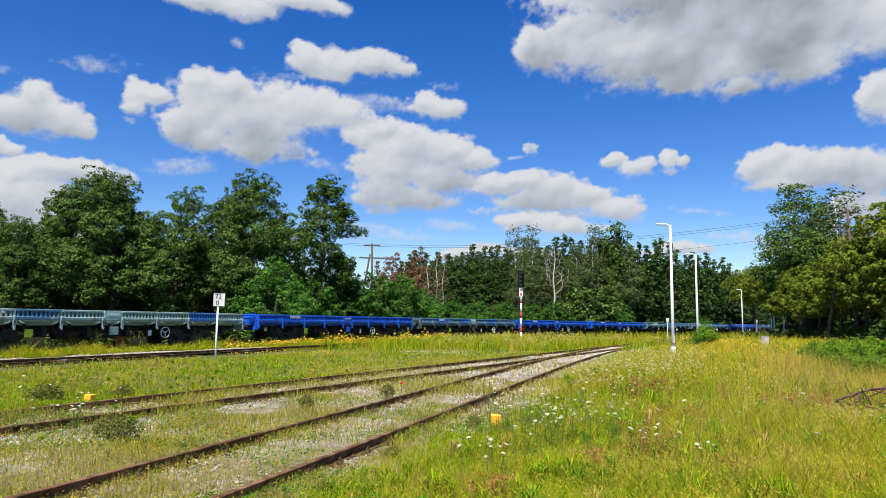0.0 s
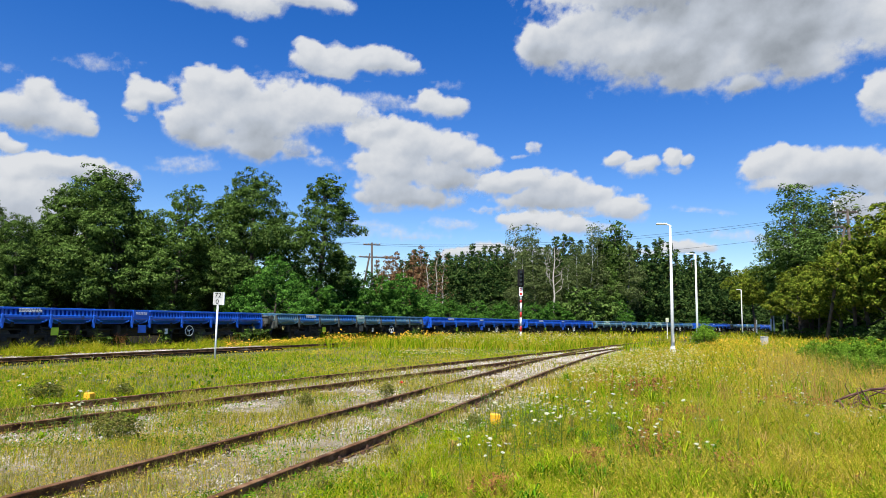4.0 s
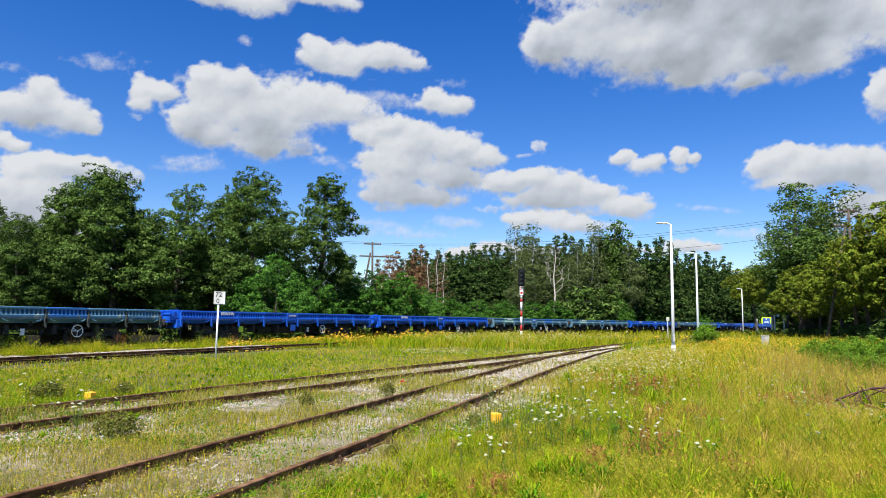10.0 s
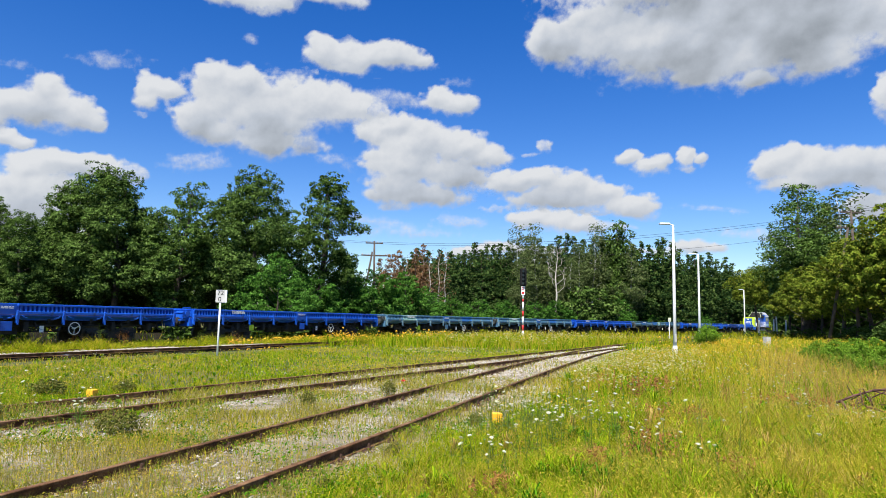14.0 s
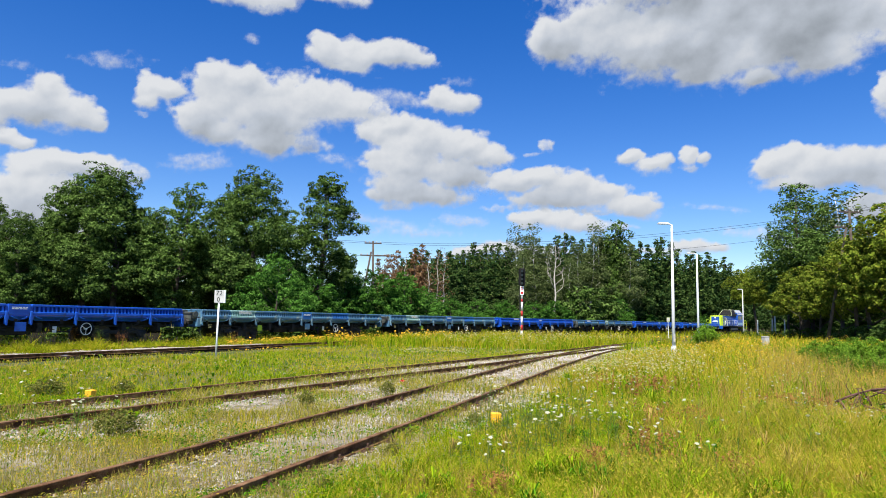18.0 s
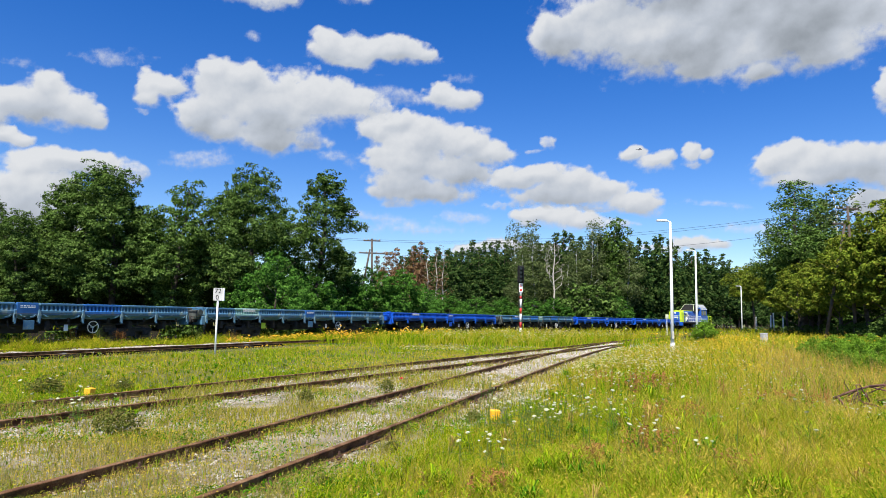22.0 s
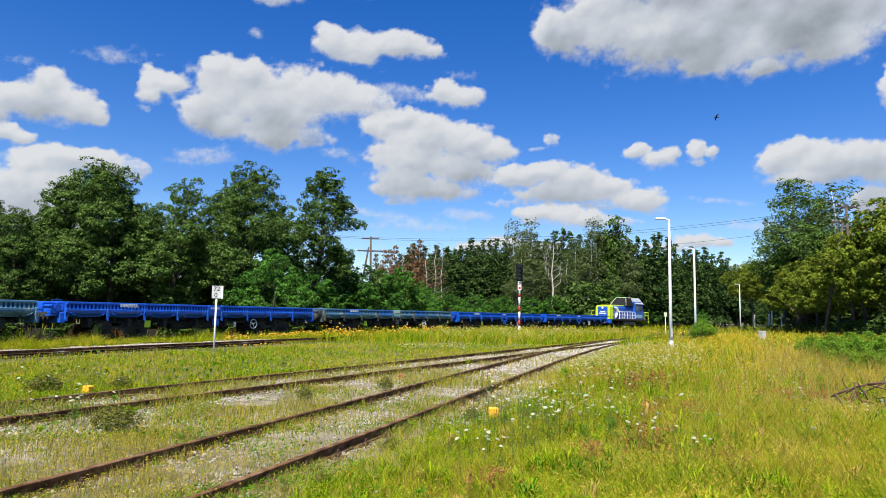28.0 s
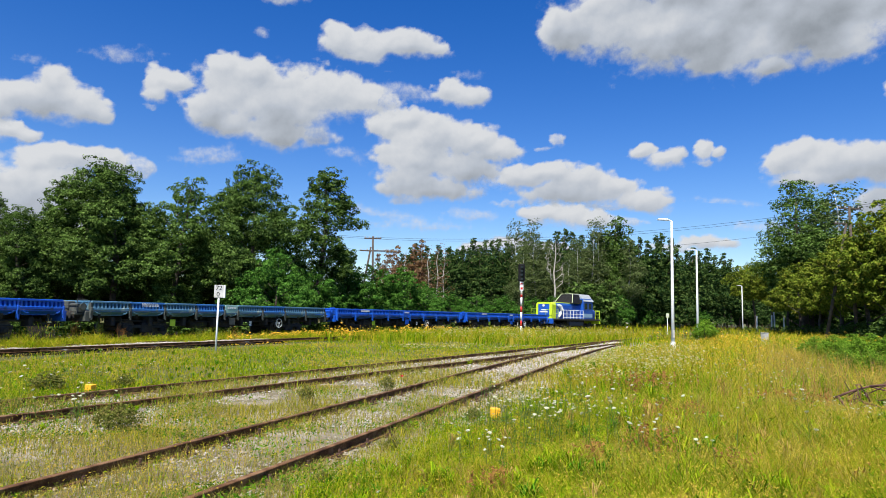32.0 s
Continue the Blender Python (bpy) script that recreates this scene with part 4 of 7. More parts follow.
def locomotive():
    o = empty("diesel_locomotive", Matrix(), "blue and lime-green diesel shunting locomotive with a hood", "locomotive")
    s = Soup().box(-6.5, 6.5, -1.45, 1.45, 1.12, 1.32, c=0.02).box(-2.4, 2.4, -1.2, 1.2, 0.55, 1.12, c=0.05)
    part("underframe", s, M_UNDER, o)
    hood = [(-0.98, 1.32), (0.98, 1.32), (0.98, 2.85), (0.82, 3.1), (-0.82, 3.1), (-0.98, 2.85)]
    part("hood", Soup().prism(hood, -4.9, 1.6), M_LOCO, o)
    part("hood_nose", Soup().prism([(y * 1.012, 1.32 + (z - 1.32) * 1.008) for y, z in hood], -6.0, -4.9), M_LIME, o, "lime-green hood end")
    part("nose_panel", Soup().box(-6.03, -6.0, -0.7, 0.7, 1.45, 2.92, c=0.01), M_LOCO, o, "blue end panel")
    part("nose_badge", Soup().box(-6.05, -6.03, -0.35, 0.35, 2.2, 2.32).box(-6.05, -6.03, -0.5, 0.5, 1.98, 2.1), M_WHITE, o, "white bars of lettering")
    part("hood_top_line", Soup().prism([(-0.86, 3.1), (0.86, 3.1), (0.8, 3.16), (-0.8, 3.16)], -4.9, 1.6), M_LIME, o, "lime-green roof edge")
    part("white_swirl", Soup().tube([(-4.5, -1.0, 2.85), (-3.9, -1.0, 2.7), (-3.6, -1.0, 2.3), (-3.9, -1.0, 1.9), (-4.2, -1.0, 1.5)], [0.12, 0.24, 0.3, 0.24, 0.1], 8), M_WHITE, o, "white painted swirl")
    for i in range(5):
        x = -2.9 + i * 0.9
        part("hood_door", Soup().box(x - 0.4, x + 0.4, -1.01, -0.98, 1.5, 2.05, c=0.01), M_LOCO, o)
        part("hood_door", Soup().box(x - 0.4, x + 0.4, -1.01, -0.98, 2.12, 2.6, c=0.01), M_LOCO, o)
    cab = [(-1.4, 1.32), (1.4, 1.32), (1.4, 3.2), (1.25, 3.75), (-1.25, 3.75), (-1.4, 3.2)]
    part("cab", Soup().prism(cab, 1.6, 4.3), M_LOCO, o)
    roof = [(-1.46, 3.42), (-0.75, 4.28), (0.75, 4.28), (1.46, 3.42)]
    part("cab_roof", Soup().prism(roof + [(1.3, 3.4), (-1.3, 3.4)], 1.75, 4.6), M_ROOF, o, "pale grey sloping cab roof")
    # solid block; its black stands for the shaded opening under the cowl
    part("engine_cowl", Soup().add([(-1.0, -1.15, 3.12), (1.75, -1.15, 3.12), (1.75, 1.15, 3.12), (-1.0, 1.15, 3.12), (0.0, -0.7, 4.2), (1.75, -0.7, 4.22), (1.75, 0.7, 4.22), (0.0, 0.7, 4.2)],
                                   [(3, 2, 1, 0), (4, 5, 6, 7), (0, 1, 5, 4), (1, 2, 6, 5), (2, 3, 7, 6), (3, 0, 4, 7)]), M_BLACK, o, "raised engine cowl, black for the dark open space inside")
    part("roof_edge", Soup().tube([(-1.1, -1.18, 3.15), (-0.02, -0.74, 4.25), (1.75, -0.74, 4.28)], 0.035, 6), M_PALELIME, o, "pale edge of the cowl")
    part("cowl_front_edge", Soup().tube([(-1.1, 1.18, 3.15), (-0.02, 0.74, 4.25), (-0.02, -0.74, 4.27)], 0.035, 6), M_PALELIME, o, "pale edge of the cowl")
    for x in (2.3, 3.5):
        part("cab_window", Soup().box(x - 0.42, x + 0.42, -1.43, -1.39, 2.5, 3.2, c=0.01), M_GLASS, o, "dark cab window")
    part("cab_front_window", Soup().box(1.56, 1.6, -1.25, -0.2, 3.2, 3.6, c=0.008), M_GLASS, o)
    part("cab_band", Soup().box(1.7, 4.2, -1.42, -1.4, 1.5, 1.95), M_PALEBLUE, o, "pale lettering band")
    part("short_hood", Soup().prism([(-0.98, 1.32), (0.98, 1.32), (0.98, 2.3), (0.82, 2.45), (-0.82, 2.45), (-0.98, 2.3)], 4.3, 6.0), M_LOCO, o)
    for e in (-1, 1):
        part("headstock", Soup().box(-0.1, 0.1, -1.45, 1.45, 0.75, 1.32, c=0.02), M_LIME if e > 0 else M_LOCO, o, m=pose(e * 6.5, 0, 0))
        for y in (-0.875, 0.875):
            part("buffer", shared("buffer", lambda: BUFFER, M_UNDER), M_UNDER, o, m=pose(e * 6.6, y, 1.05, 0, 0, 0 if e > 0 else 180))
        for y in (-1.38, 1.38):
            s = Soup().tube([(e * 6.45, y, 1.32), (e * 6.45, y, 2.35), (e * 5.2, y, 2.35), (e * 5.2, y, 1.32)], 0.035, 6)
            s.tube([(e * 6.45, y, 1.85), (e * 5.2, y, 1.85)], 0.03, 6)
            part("end_railing", s, M_LIME, o, "lime-green handrail")
        part("cross_railing", Soup().tube([(e * 6.45, -1.38, 2.3), (e * 6.45, -0.5, 2.3), (e * 6.45, -0.5, 1.32)], 0.035, 6), M_LIME, o, "lime-green handrail")
        part("headlight", Soup().tube([(e * 6.1, 0, 2.75), (e * 5.9, 0, 2.75)], 0.14, 12), M_WHITE, o)
        bogie(o, e * 3.7, 2.4)
    s = Soup()
    for i in range(7):
        x = -3.9 + i * 0.9
        s.tube([(x, -1.42, 1.32), (x, -1.42, 2.28)], 0.04, 5)
    for z in (1.45, 1.85, 2.28):
        s.tube([(-3.9, -1.42, z), (1.5, -1.42, z)], 0.034, 5)
    part("side_railing", s, M_WHITE, o, "white side handrail")
    part("rear_panel", Soup().box(6.0, 6.03, -0.9, 0.9, 1.34, 2.4, c=0.01), M_LIME, o, "lime-green end panel")
    part("exhaust", Soup().tube([(0.9, 0.2, 3.6), (0.9, 0.2, 4.3)], 0.12, 10), M_BLACK, o)
    part("fuel_tank", Soup().box(-1.9, 1.9, -1.3, 1.3, 0.5, 1.0, c=0.08), M_NAVY, o)
    for c in o.children:
        c.matrix_basis = pose(c.location.x * 0.94, c.location.y, c.location.z, 0, 0, math.degrees(c.rotation_euler.z)) @ Matrix.Diagonal((1 if c.name.startswith(("bogie", "buffer")) else 0.94, 1, 1, 1))
    return o


VEHICLES.append((locomotive(), 11 * LENGTH, LOCO))


# ---------------------------------------------------------------- trees
def leaf_cloud(centres, radii, n, size, rs, flat=0.7, per=42, tight=0.33, power=2.0):
    """n leaves on small domes that cover the lumps of a crown: verts and tris. per: leaves on a dome; tight: its size against its lump."""
    centres, radii = np.asarray(centres, float), np.asarray(radii, float)
    m = max(8, n // per)
    pick = rs.choice(len(centres), m, p=radii ** power / (radii ** power).sum())
    d = rs.normal(size=(m, 3))
    d /= np.linalg.norm(d, axis=1)[:, None]
    hub = centres[pick] + d * (radii[pick] * (0.5 + 0.45 * rs.random(m)))[:, None] * np.array([1, 1, flat])
    big = radii[pick] * tight * (0.65 + 0.7 * rs.random(m))
    k = rs.choice(m, n, p=big ** power / (big ** power).sum())
    q = rs.normal(size=(n, 3)) + d[k] * 0.9 + np.array([0, 0, 0.45])
    q /= np.linalg.norm(q, axis=1)[:, None]
    p = hub[k] + q * (big[k] * (0.6 + 0.5 * rs.random(n)))[:, None] * np.array([1.15, 1.15, 0.75])
    nrm = q * 1.5 + rs.normal(size=(n, 3)) * 0.45 + np.array([0, 0, 0.35])
    nrm /= np.linalg.norm(nrm, axis=1)[:, None]
    u = np.cross(nrm, rs.normal(size=(n, 3)))
    u /= np.linalg.norm(u, axis=1)[:, None]
    w = np.cross(nrm, u)
    sz = size * (0.55 + 0.9 * rs.random(n))[:, None]
    v = np.stack([p + w * sz * 0.46 - u * sz * 0.4, p - w * sz * 0.46 - u * sz * 0.4, p + u * sz * 0.65 - nrm * sz * 0.1], 1).reshape(-1, 3)
    t = np.arange(n)[:, None] * 3 + np.array([0, 1, 2])
    return v, t


def trunk_soup(h, r, rs, limbs=7, lean=0.03, first=0.3, reach=0.22):
    s = Soup()
    top = Vector((rs.normal() * lean * h, rs.normal() * lean * h, h))
    pts = [Vector((rs.normal() * 0.01 * h * (k > 0), rs.normal() * 0.01 * h * (k > 0), 0)) + top * k for k in (0, 0.2, 0.4, 0.6, 0.8, 0.97)]
    s.tube([pts[0] + Vector((0, 0, -0.15))] + pts, [r * 1.35, r * 1.2, r, r * 0.8, r * 0.58, r * 0.33, r * 0.08], 8)
    tips = []
    for i in range(limbs):
        k = first + (0.92 - first) * (i + rs.random() * 0.6) / limbs
        a = i * 2.4 + rs.random()
        base = top * k
        ln = h * reach * (1.15 - 0.7 * k) * (0.8 + 0.5 * rs.random())
        mid = base + Vector((math.cos(a) * ln * 0.5, math.sin(a) * ln * 0.5, ln * 0.3))
        tip = base + Vector((math.cos(a) * ln, math.sin(a) * ln, ln * 0.65))
        rr = r * (0.42 - 0.25 * k)
        s.tube([base, mid, tip], [rr, rr * 0.7, rr * 0.2], 5)
        tips.append(tip)
    return s, tips, top


TREE_KINDS = {}


def broadleaf(key, h, spread, seed, leaves, lump=0.17, n=3600, size=0.42, bark=None, first=0.22, low=0.2, lumps=34, taper=1.0, gaps=0.0, flat=0.7, thick=0.018, per=42, tight=0.33):
    """Meshes for one broad-leaved tree: trunk with limbs, and a crown of many leaf clumps."""
    rs = np.random.default_rng(seed)
    s, tips, top = trunk_soup(h * 0.95, h * thick, rs, limbs=11, first=first, reach=spread / h * 0.8)
    cs, rr = [], []
    for i in range(lumps):
        z = low + (0.97 - low) * (i + 0.5) / lumps
        prof = math.sin(math.pi * min(1, max(0.0, (z - low) / (1.02 - low)) ** 0.75 * 0.86 + 0.12)) ** taper
        a = i * 2.399 + rs.random() * 0.9
        q = spread * prof * (0.45 + 0.5 * rs.random())
        if gaps and rs.random() < gaps:
            continue
        cs.append((math.cos(a) * q + top.x * z, math.sin(a) * q + top.y * z, h * z))
        rr.append(h * lump * (0.6 + 0.55 * rs.random()) * (0.55 + 0.5 * prof))
    v, t = leaf_cloud(cs, rr, n, size, rs, flat, per, tight)
    TREE_KINDS[key] = (s.mesh("trunk", bark or M_BARK, True), fast_mesh("crown", v, t, leaves), h)


def pine(key, h, seed, leaves, n=1500, size=0.55, bare=0.3, spread=0.17, bark=None, thick=0.012):
    """Meshes for one conifer: a straight trunk, and layers of boughs that shorten towards the tip."""
    rs = np.random.default_rng(seed)
    s, tips, top = trunk_soup(h * 0.97, h * thick, rs, limbs=16, lean=0.012, first=bare * 0.6 + 0.05, reach=0.1)
    cs, rr = [], []
    tiers = 28
    for i in range(tiers):
        k = i / (tiers - 1)
        z = bare + (0.99 - bare) * k ** 0.9 + rs.normal() * 0.006
        reach = h * spread * (1.0 - k) ** 0.8 + 0.22
        for j in range(5 if k < 0.7 else 3):
            a = j * 1.047 + i * 0.7 + rs.random() * 0.7
            q = reach * (0.55 + 0.6 * rs.random())
            for u in (0.25, 0.6, 0.95):
                cs.append((math.cos(a) * q * u + top.x * z, math.sin(a) * q * u + top.y * z, h * z - q * 0.28 * u * u + rs.normal() * 0.06))
                rr.append(0.17 + q * 0.16 * (1.15 - 0.5 * u))
    v, t = leaf_cloud(cs, rr, n, size, rs, flat=0.55, per=3, tight=0.8, power=1.25)
    TREE_KINDS[key] = (s.mesh("trunk", bark or M_PINEBARK, True), fast_mesh("crown", v, t, leaves), h)


broadleaf("alder_a", 14, 4.4, 11, M_LEAF, n=56000, size=0.137, low=0.21, lump=0.097, lumps=66)
broadleaf("alder_b", 14, 3.7, 12, M_LEAF, n=52000, size=0.137, low=0.2, lump=0.097, lumps=58)
broadleaf("ash", 13, 3.3, 13, M_LEAF2, n=40000, size=0.134, low=0.15, lump=0.1, lumps=56)
broadleaf("tall", 15, 2.7, 14, M_LEAF, n=30000, size=0.14, low=0.24, lump=0.085, gaps=0.16, lumps=74, first=0.3, flat=0.6)
broadleaf("bush", 5.5, 3.2, 15, M_BUSH, n=20000, size=0.125, low=0.03, lump=0.2, lumps=40, first=0.1)
broadleaf("bush_b", 5.0, 2.8, 16, M_BUSH, n=19000, size=0.125, low=0.03, lump=0.2, lumps=36, first=0.1)
broadleaf("dark_bush", 5.5, 3.0, 17, M_LEAF, n=4500, size=0.28, low=0.03, lump=0.22, lumps=30, first=0.1, per=24, tight=0.36)
broadleaf("olive", 10, 4.0, 18, M_OLIVE, n=25000, size=0.15, low=0.3, lump=0.12, lumps=60, first=0.12)
broadleaf("olive_b", 9, 3.6, 19, M_OLIVE, n=23000, size=0.15, low=0.3, lump=0.12, lumps=56, first=0.12)
broadleaf("olive_high", 11, 4.0, 26, M_OLIVE, n=22000, size=0.17, low=0.5, lump=0.12, lumps=48, first=0.4)
broadleaf("airy", 17, 3.6, 20, M_LEAF2, n=27000, size=0.155, low=0.25, lump=0.07, gaps=0.12, lumps=100, first=0.25, per=16, tight=0.4)
broadleaf("birch", 15, 2.0, 21, M_BIRCHLEAF, n=9000, size=0.19, low=0.2, lump=0.075, lumps=44, bark=M_BIRCH, first=0.3, thick=0.011, per=9, tight=0.5)
broadleaf("birch_thin", 15, 1.6, 22, M_BIRCHLEAF, n=4200, size=0.19, low=0.35, lump=0.06, lumps=36, bark=M_BIRCH, first=0.35, thick=0.008, per=7, tight=0.6)
broadleaf("oakish", 16, 3.4, 23, M_LEAF, n=8500, size=0.29, low=0.08, lump=0.1, lumps=60, per=12, tight=0.4)
broadleaf("shrub", 5.0, 3.0, 25, M_SHRUB, n=10500, size=0.17, low=0.0, lump=0.2, lumps=36, first=0.05, per=16, tight=0.4)
pine("pine_a", 15, 31, M_NEEDLE, n=6400, size=0.28, spread=0.19, bare=0.34)
pine("pine_b", 15, 32, M_NEEDLE, n=6800, size=0.28, bare=0.24, spread=0.2)
pine("pine_c", 15, 33, M_NEEDLE, n=7200, size=0.28, bare=0.12, spread=0.19)
pine("dead_pine", 11, 34, M_BROWN, n=4200, size=0.2, bare=0.15, spread=0.15, bark=M_DEAD, thick=0.009)
pine("bare_pine", 11, 35, M_BROWN, n=500, size=0.16, bare=0.3, spread=0.11, bark=M_DEAD, thick=0.009)


def tree(kind, px, dist, height, name="tree", label="", category="tree", group="", wide=1.0):
    """px: tangent of the bearing times 1000 right of straight ahead."""
    trunk, crown, h = TREE_KINDS[kind]
    x, y = px / 1000 * dist, dist
    k = height / h
    o = empty(name, pose(x, y, ground_height(x, y), 0, 0, random.uniform(0, 360)) @ Matrix.Diagonal((k * wide, k * wide, k, 1)), label, category, group)
    part("trunk", trunk, None, o)
    part("crown", crown, None, o)
    return o


ALDER = "dark green alder tree in full leaf"
# left wood behind the train
tree("alder_a", -555, 54, 14.2, "tree", ALDER, group="trees behind the train", wide=1.05)
tree("alder_b", -590, 57, 13.3, "tree", ALDER, group="trees behind the train")
tree("alder_b", -505, 53, 13.6, "tree", ALDER, group="trees behind the train")
tree("ash", -420, 54, 13.0, "tree", "mid-green ash tree with a round crown", group="trees behind the train")
tree("alder_a", -292, 55, 14.4, "tree", ALDER, group="trees behind the train", wide=0.98)
tree("ash", -458, 58, 11.4, "tree", "mid-green ash tree with a round crown", group="trees behind the train")
tree("alder_b", -345, 58, 12.6, "tree", ALDER, group="trees behind the train")
tree("tall", -190, 59, 15.2, "tree", "tall slender tree with open layered crown", group="trees behind the train", wide=1.1)
tree("alder_b", -655, 50, 9.4, "tree", ALDER, group="trees behind the train")
tree("alder_b", -715, 52, 11.0, "tree", ALDER, group="trees behind the train")

BACK = "trees behind the train"
for px, dist, hgt in ((-800, 62, 10), (-745, 70, 10.5), (-640, 66, 11), (-470, 66, 11.5), (-380, 68, 10.5), (-250, 70, 10), (-215, 66, 8.5), (-150, 74, 8.5)):
    tree("oakish", px, dist, hgt, "tree", "dark green tree deep in the wood", group=BACK)
for px, dist, hgt in ((-640, 61, 5.2), (-560, 62, 5.2), (-480, 61, 5.0), (-400, 62, 5.4), (-330, 62, 5.0), (-700, 60, 5.4), (-760, 58, 5.5), (-520, 63, 5.5), (-600, 64, 5.5), (-440, 63, 5.5), (-365, 64, 5.5), (-290, 63, 5.0)):
    tree("dark_bush", px, dist, hgt, "bush", "dark green undergrowth bush below tall trees", "bush", "bushes behind the train", wide=1.15)
BRIGHT = "bright green leafy bush beside the railway"
for kind, px, dist, hgt, wide in (("bush", -258, 49, 6.2, 0.85), ("bush_b", -205, 55, 5.2, 1.0), ("bush", -152, 62, 6.2, 0.95), ("bush_b", -108, 64, 6.4, 1.0),
                                  ("bush", -62, 66, 6.2, 0.95), ("bush_b", -25, 72, 4.9, 1.1), ("bush", 12, 76, 4.0, 1.1), ("bush_b", 52, 82, 4.2, 1.2),
                                  ("bush", 92, 86, 4.2, 1.1), ("dark_bush", 205, 96, 7.0, 0.95), ("dark_bush", 238, 97, 6.8, 1.0), ("bush_b", 268, 104, 5.4, 0.9),
                                  ("bush", 305, 113, 4.2, 1.1), ("bush_b", 345, 118, 4.4, 1.1), ("bush", 385, 128, 4.6, 1.1), ("bush_b", 140, 92, 4.4, 1.2), ("bush", 172, 95, 4.6, 1.1)):
    tree(kind, px, dist, hgt, "bush", BRIGHT, "bush", "bushes behind the train", wide)
rb = random.Random(17)
for q in range(-44, 12, 2):
    qx, qy, qth = train_track(q + rb.uniform(-0.8, 0.8))
    off = rb.uniform(3.6, 5.4)
    bx, by = qx - off * math.cos(qth), qy + off * math.sin(qth)
    if by > 8:
        tree("dark_bush", bx / by * 1000, by, rb.uniform(1.1, 1.7), "bush", "dark green nettles and brush below tall trees", "bush", "bushes behind the train", 1.7)
# dead and brown conifers
for kind, px, dist, hgt in (("dead_pine", -88, 92, 10.6), ("dead_pine", -70, 96, 11.6), ("bare_pine", -58, 95, 11.0), ("dead_pine", -45, 97, 12.0), ("dead_pine", -33, 96, 12.6),
                            ("bare_pine", -22, 94, 11.6), ("bare_pine", -8, 96, 12.2), ("dead_pine", -100, 94, 10.2), ("bare_pine", 0, 98, 12.4), ("dead_pine", -78, 101, 11.5)):
    tree(kind, px, dist, hgt, "dead_tree", "dead conifer with rusty brown needles" if kind == "dead_pine" else "bare grey dead conifer", "dead tree", "dead conifers at the wood's edge")
PINE = "dark green pine in a dense forest edge"
rp = random.Random(5)
for px, dist, hgt in ((9, 108, 13), (20, 106, 12), (28, 110, 13.4), (38, 108, 12.8), (47, 111, 14.9), (57, 107, 13.2), (66, 112, 14.7), (77, 108, 14.2), (85, 112, 14.9), (96, 108, 14.2),
                      (106, 111, 14.0), (118, 107, 12.6), (128, 112, 14.6), (150, 111, 14.5), (165, 112, 15.0), (176, 110, 16.2), (188, 112, 17.0), (200, 113, 16.6), (212, 111, 15.8), (225, 113, 15.2),
                      (240, 112, 16.0), (255, 114, 15.2), (292, 114, 15.4), (303, 113, 16.0), (316, 115, 15.6), (328, 116, 16.8), (338, 118, 17.4), (350, 118, 16.6), (362, 124, 16.0), (373, 128, 15.4),
                      (384, 130, 16.2), (396, 134, 16.0), (408, 136, 16.8), (420, 138, 15.6), (432, 140, 16.3), (443, 142, 15.2), (455, 144, 14.0), (466, 146, 13.2), (478, 146, 12.6), (490, 146, 12)):
    tree(rp.choice(("pine_a", "pine_b", "pine_c", "pine_c")), px, dist, hgt, "pine_tree", PINE, "pine tree", "pines of the forest edge", rp.uniform(0.95, 1.25))
for px in range(-66, 150, 8):
    tree(rp.choice(("pine_a", "pine_b", "pine_c")), px, 117 + rp.uniform(-3, 3), rp.uniform(12.4, 14.4), "pine_tree", PINE, "pine tree", "pines of the forest edge", rp.uniform(1.0, 1.25))
for px in range(-60, 520, 16):
    d = 124 + max(0, px - 300) * 0.17 + rp.uniform(-3, 3)
    tree(rp.choice(("pine_b", "pine_c", "oakish")), px, d, rp.uniform(11, 14), "pine_tree", PINE, "pine tree", "pines of the forest edge", 1.25)
BIRCH = "slender birch with white trunk and thin crown"
for kind, px, dist, hgt in (("birch_thin", 108, 109, 18.0), ("birch_thin", 135, 108, 18.4), ("birch", 143, 106, 15.6), ("birch", 158, 107, 14.4), ("birch", 205, 107, 14.8), ("birch_thin", 226, 108, 18.6), ("birch_thin", 234, 110, 18.2),
                            ("birch", 283, 108, 15.0), ("birch", 196, 104, 12.0), ("birch", 120, 102, 12.5)):
    tree(kind, px, dist, hgt, "birch_tree", BIRCH, "birch tree", "birches of the forest edge")


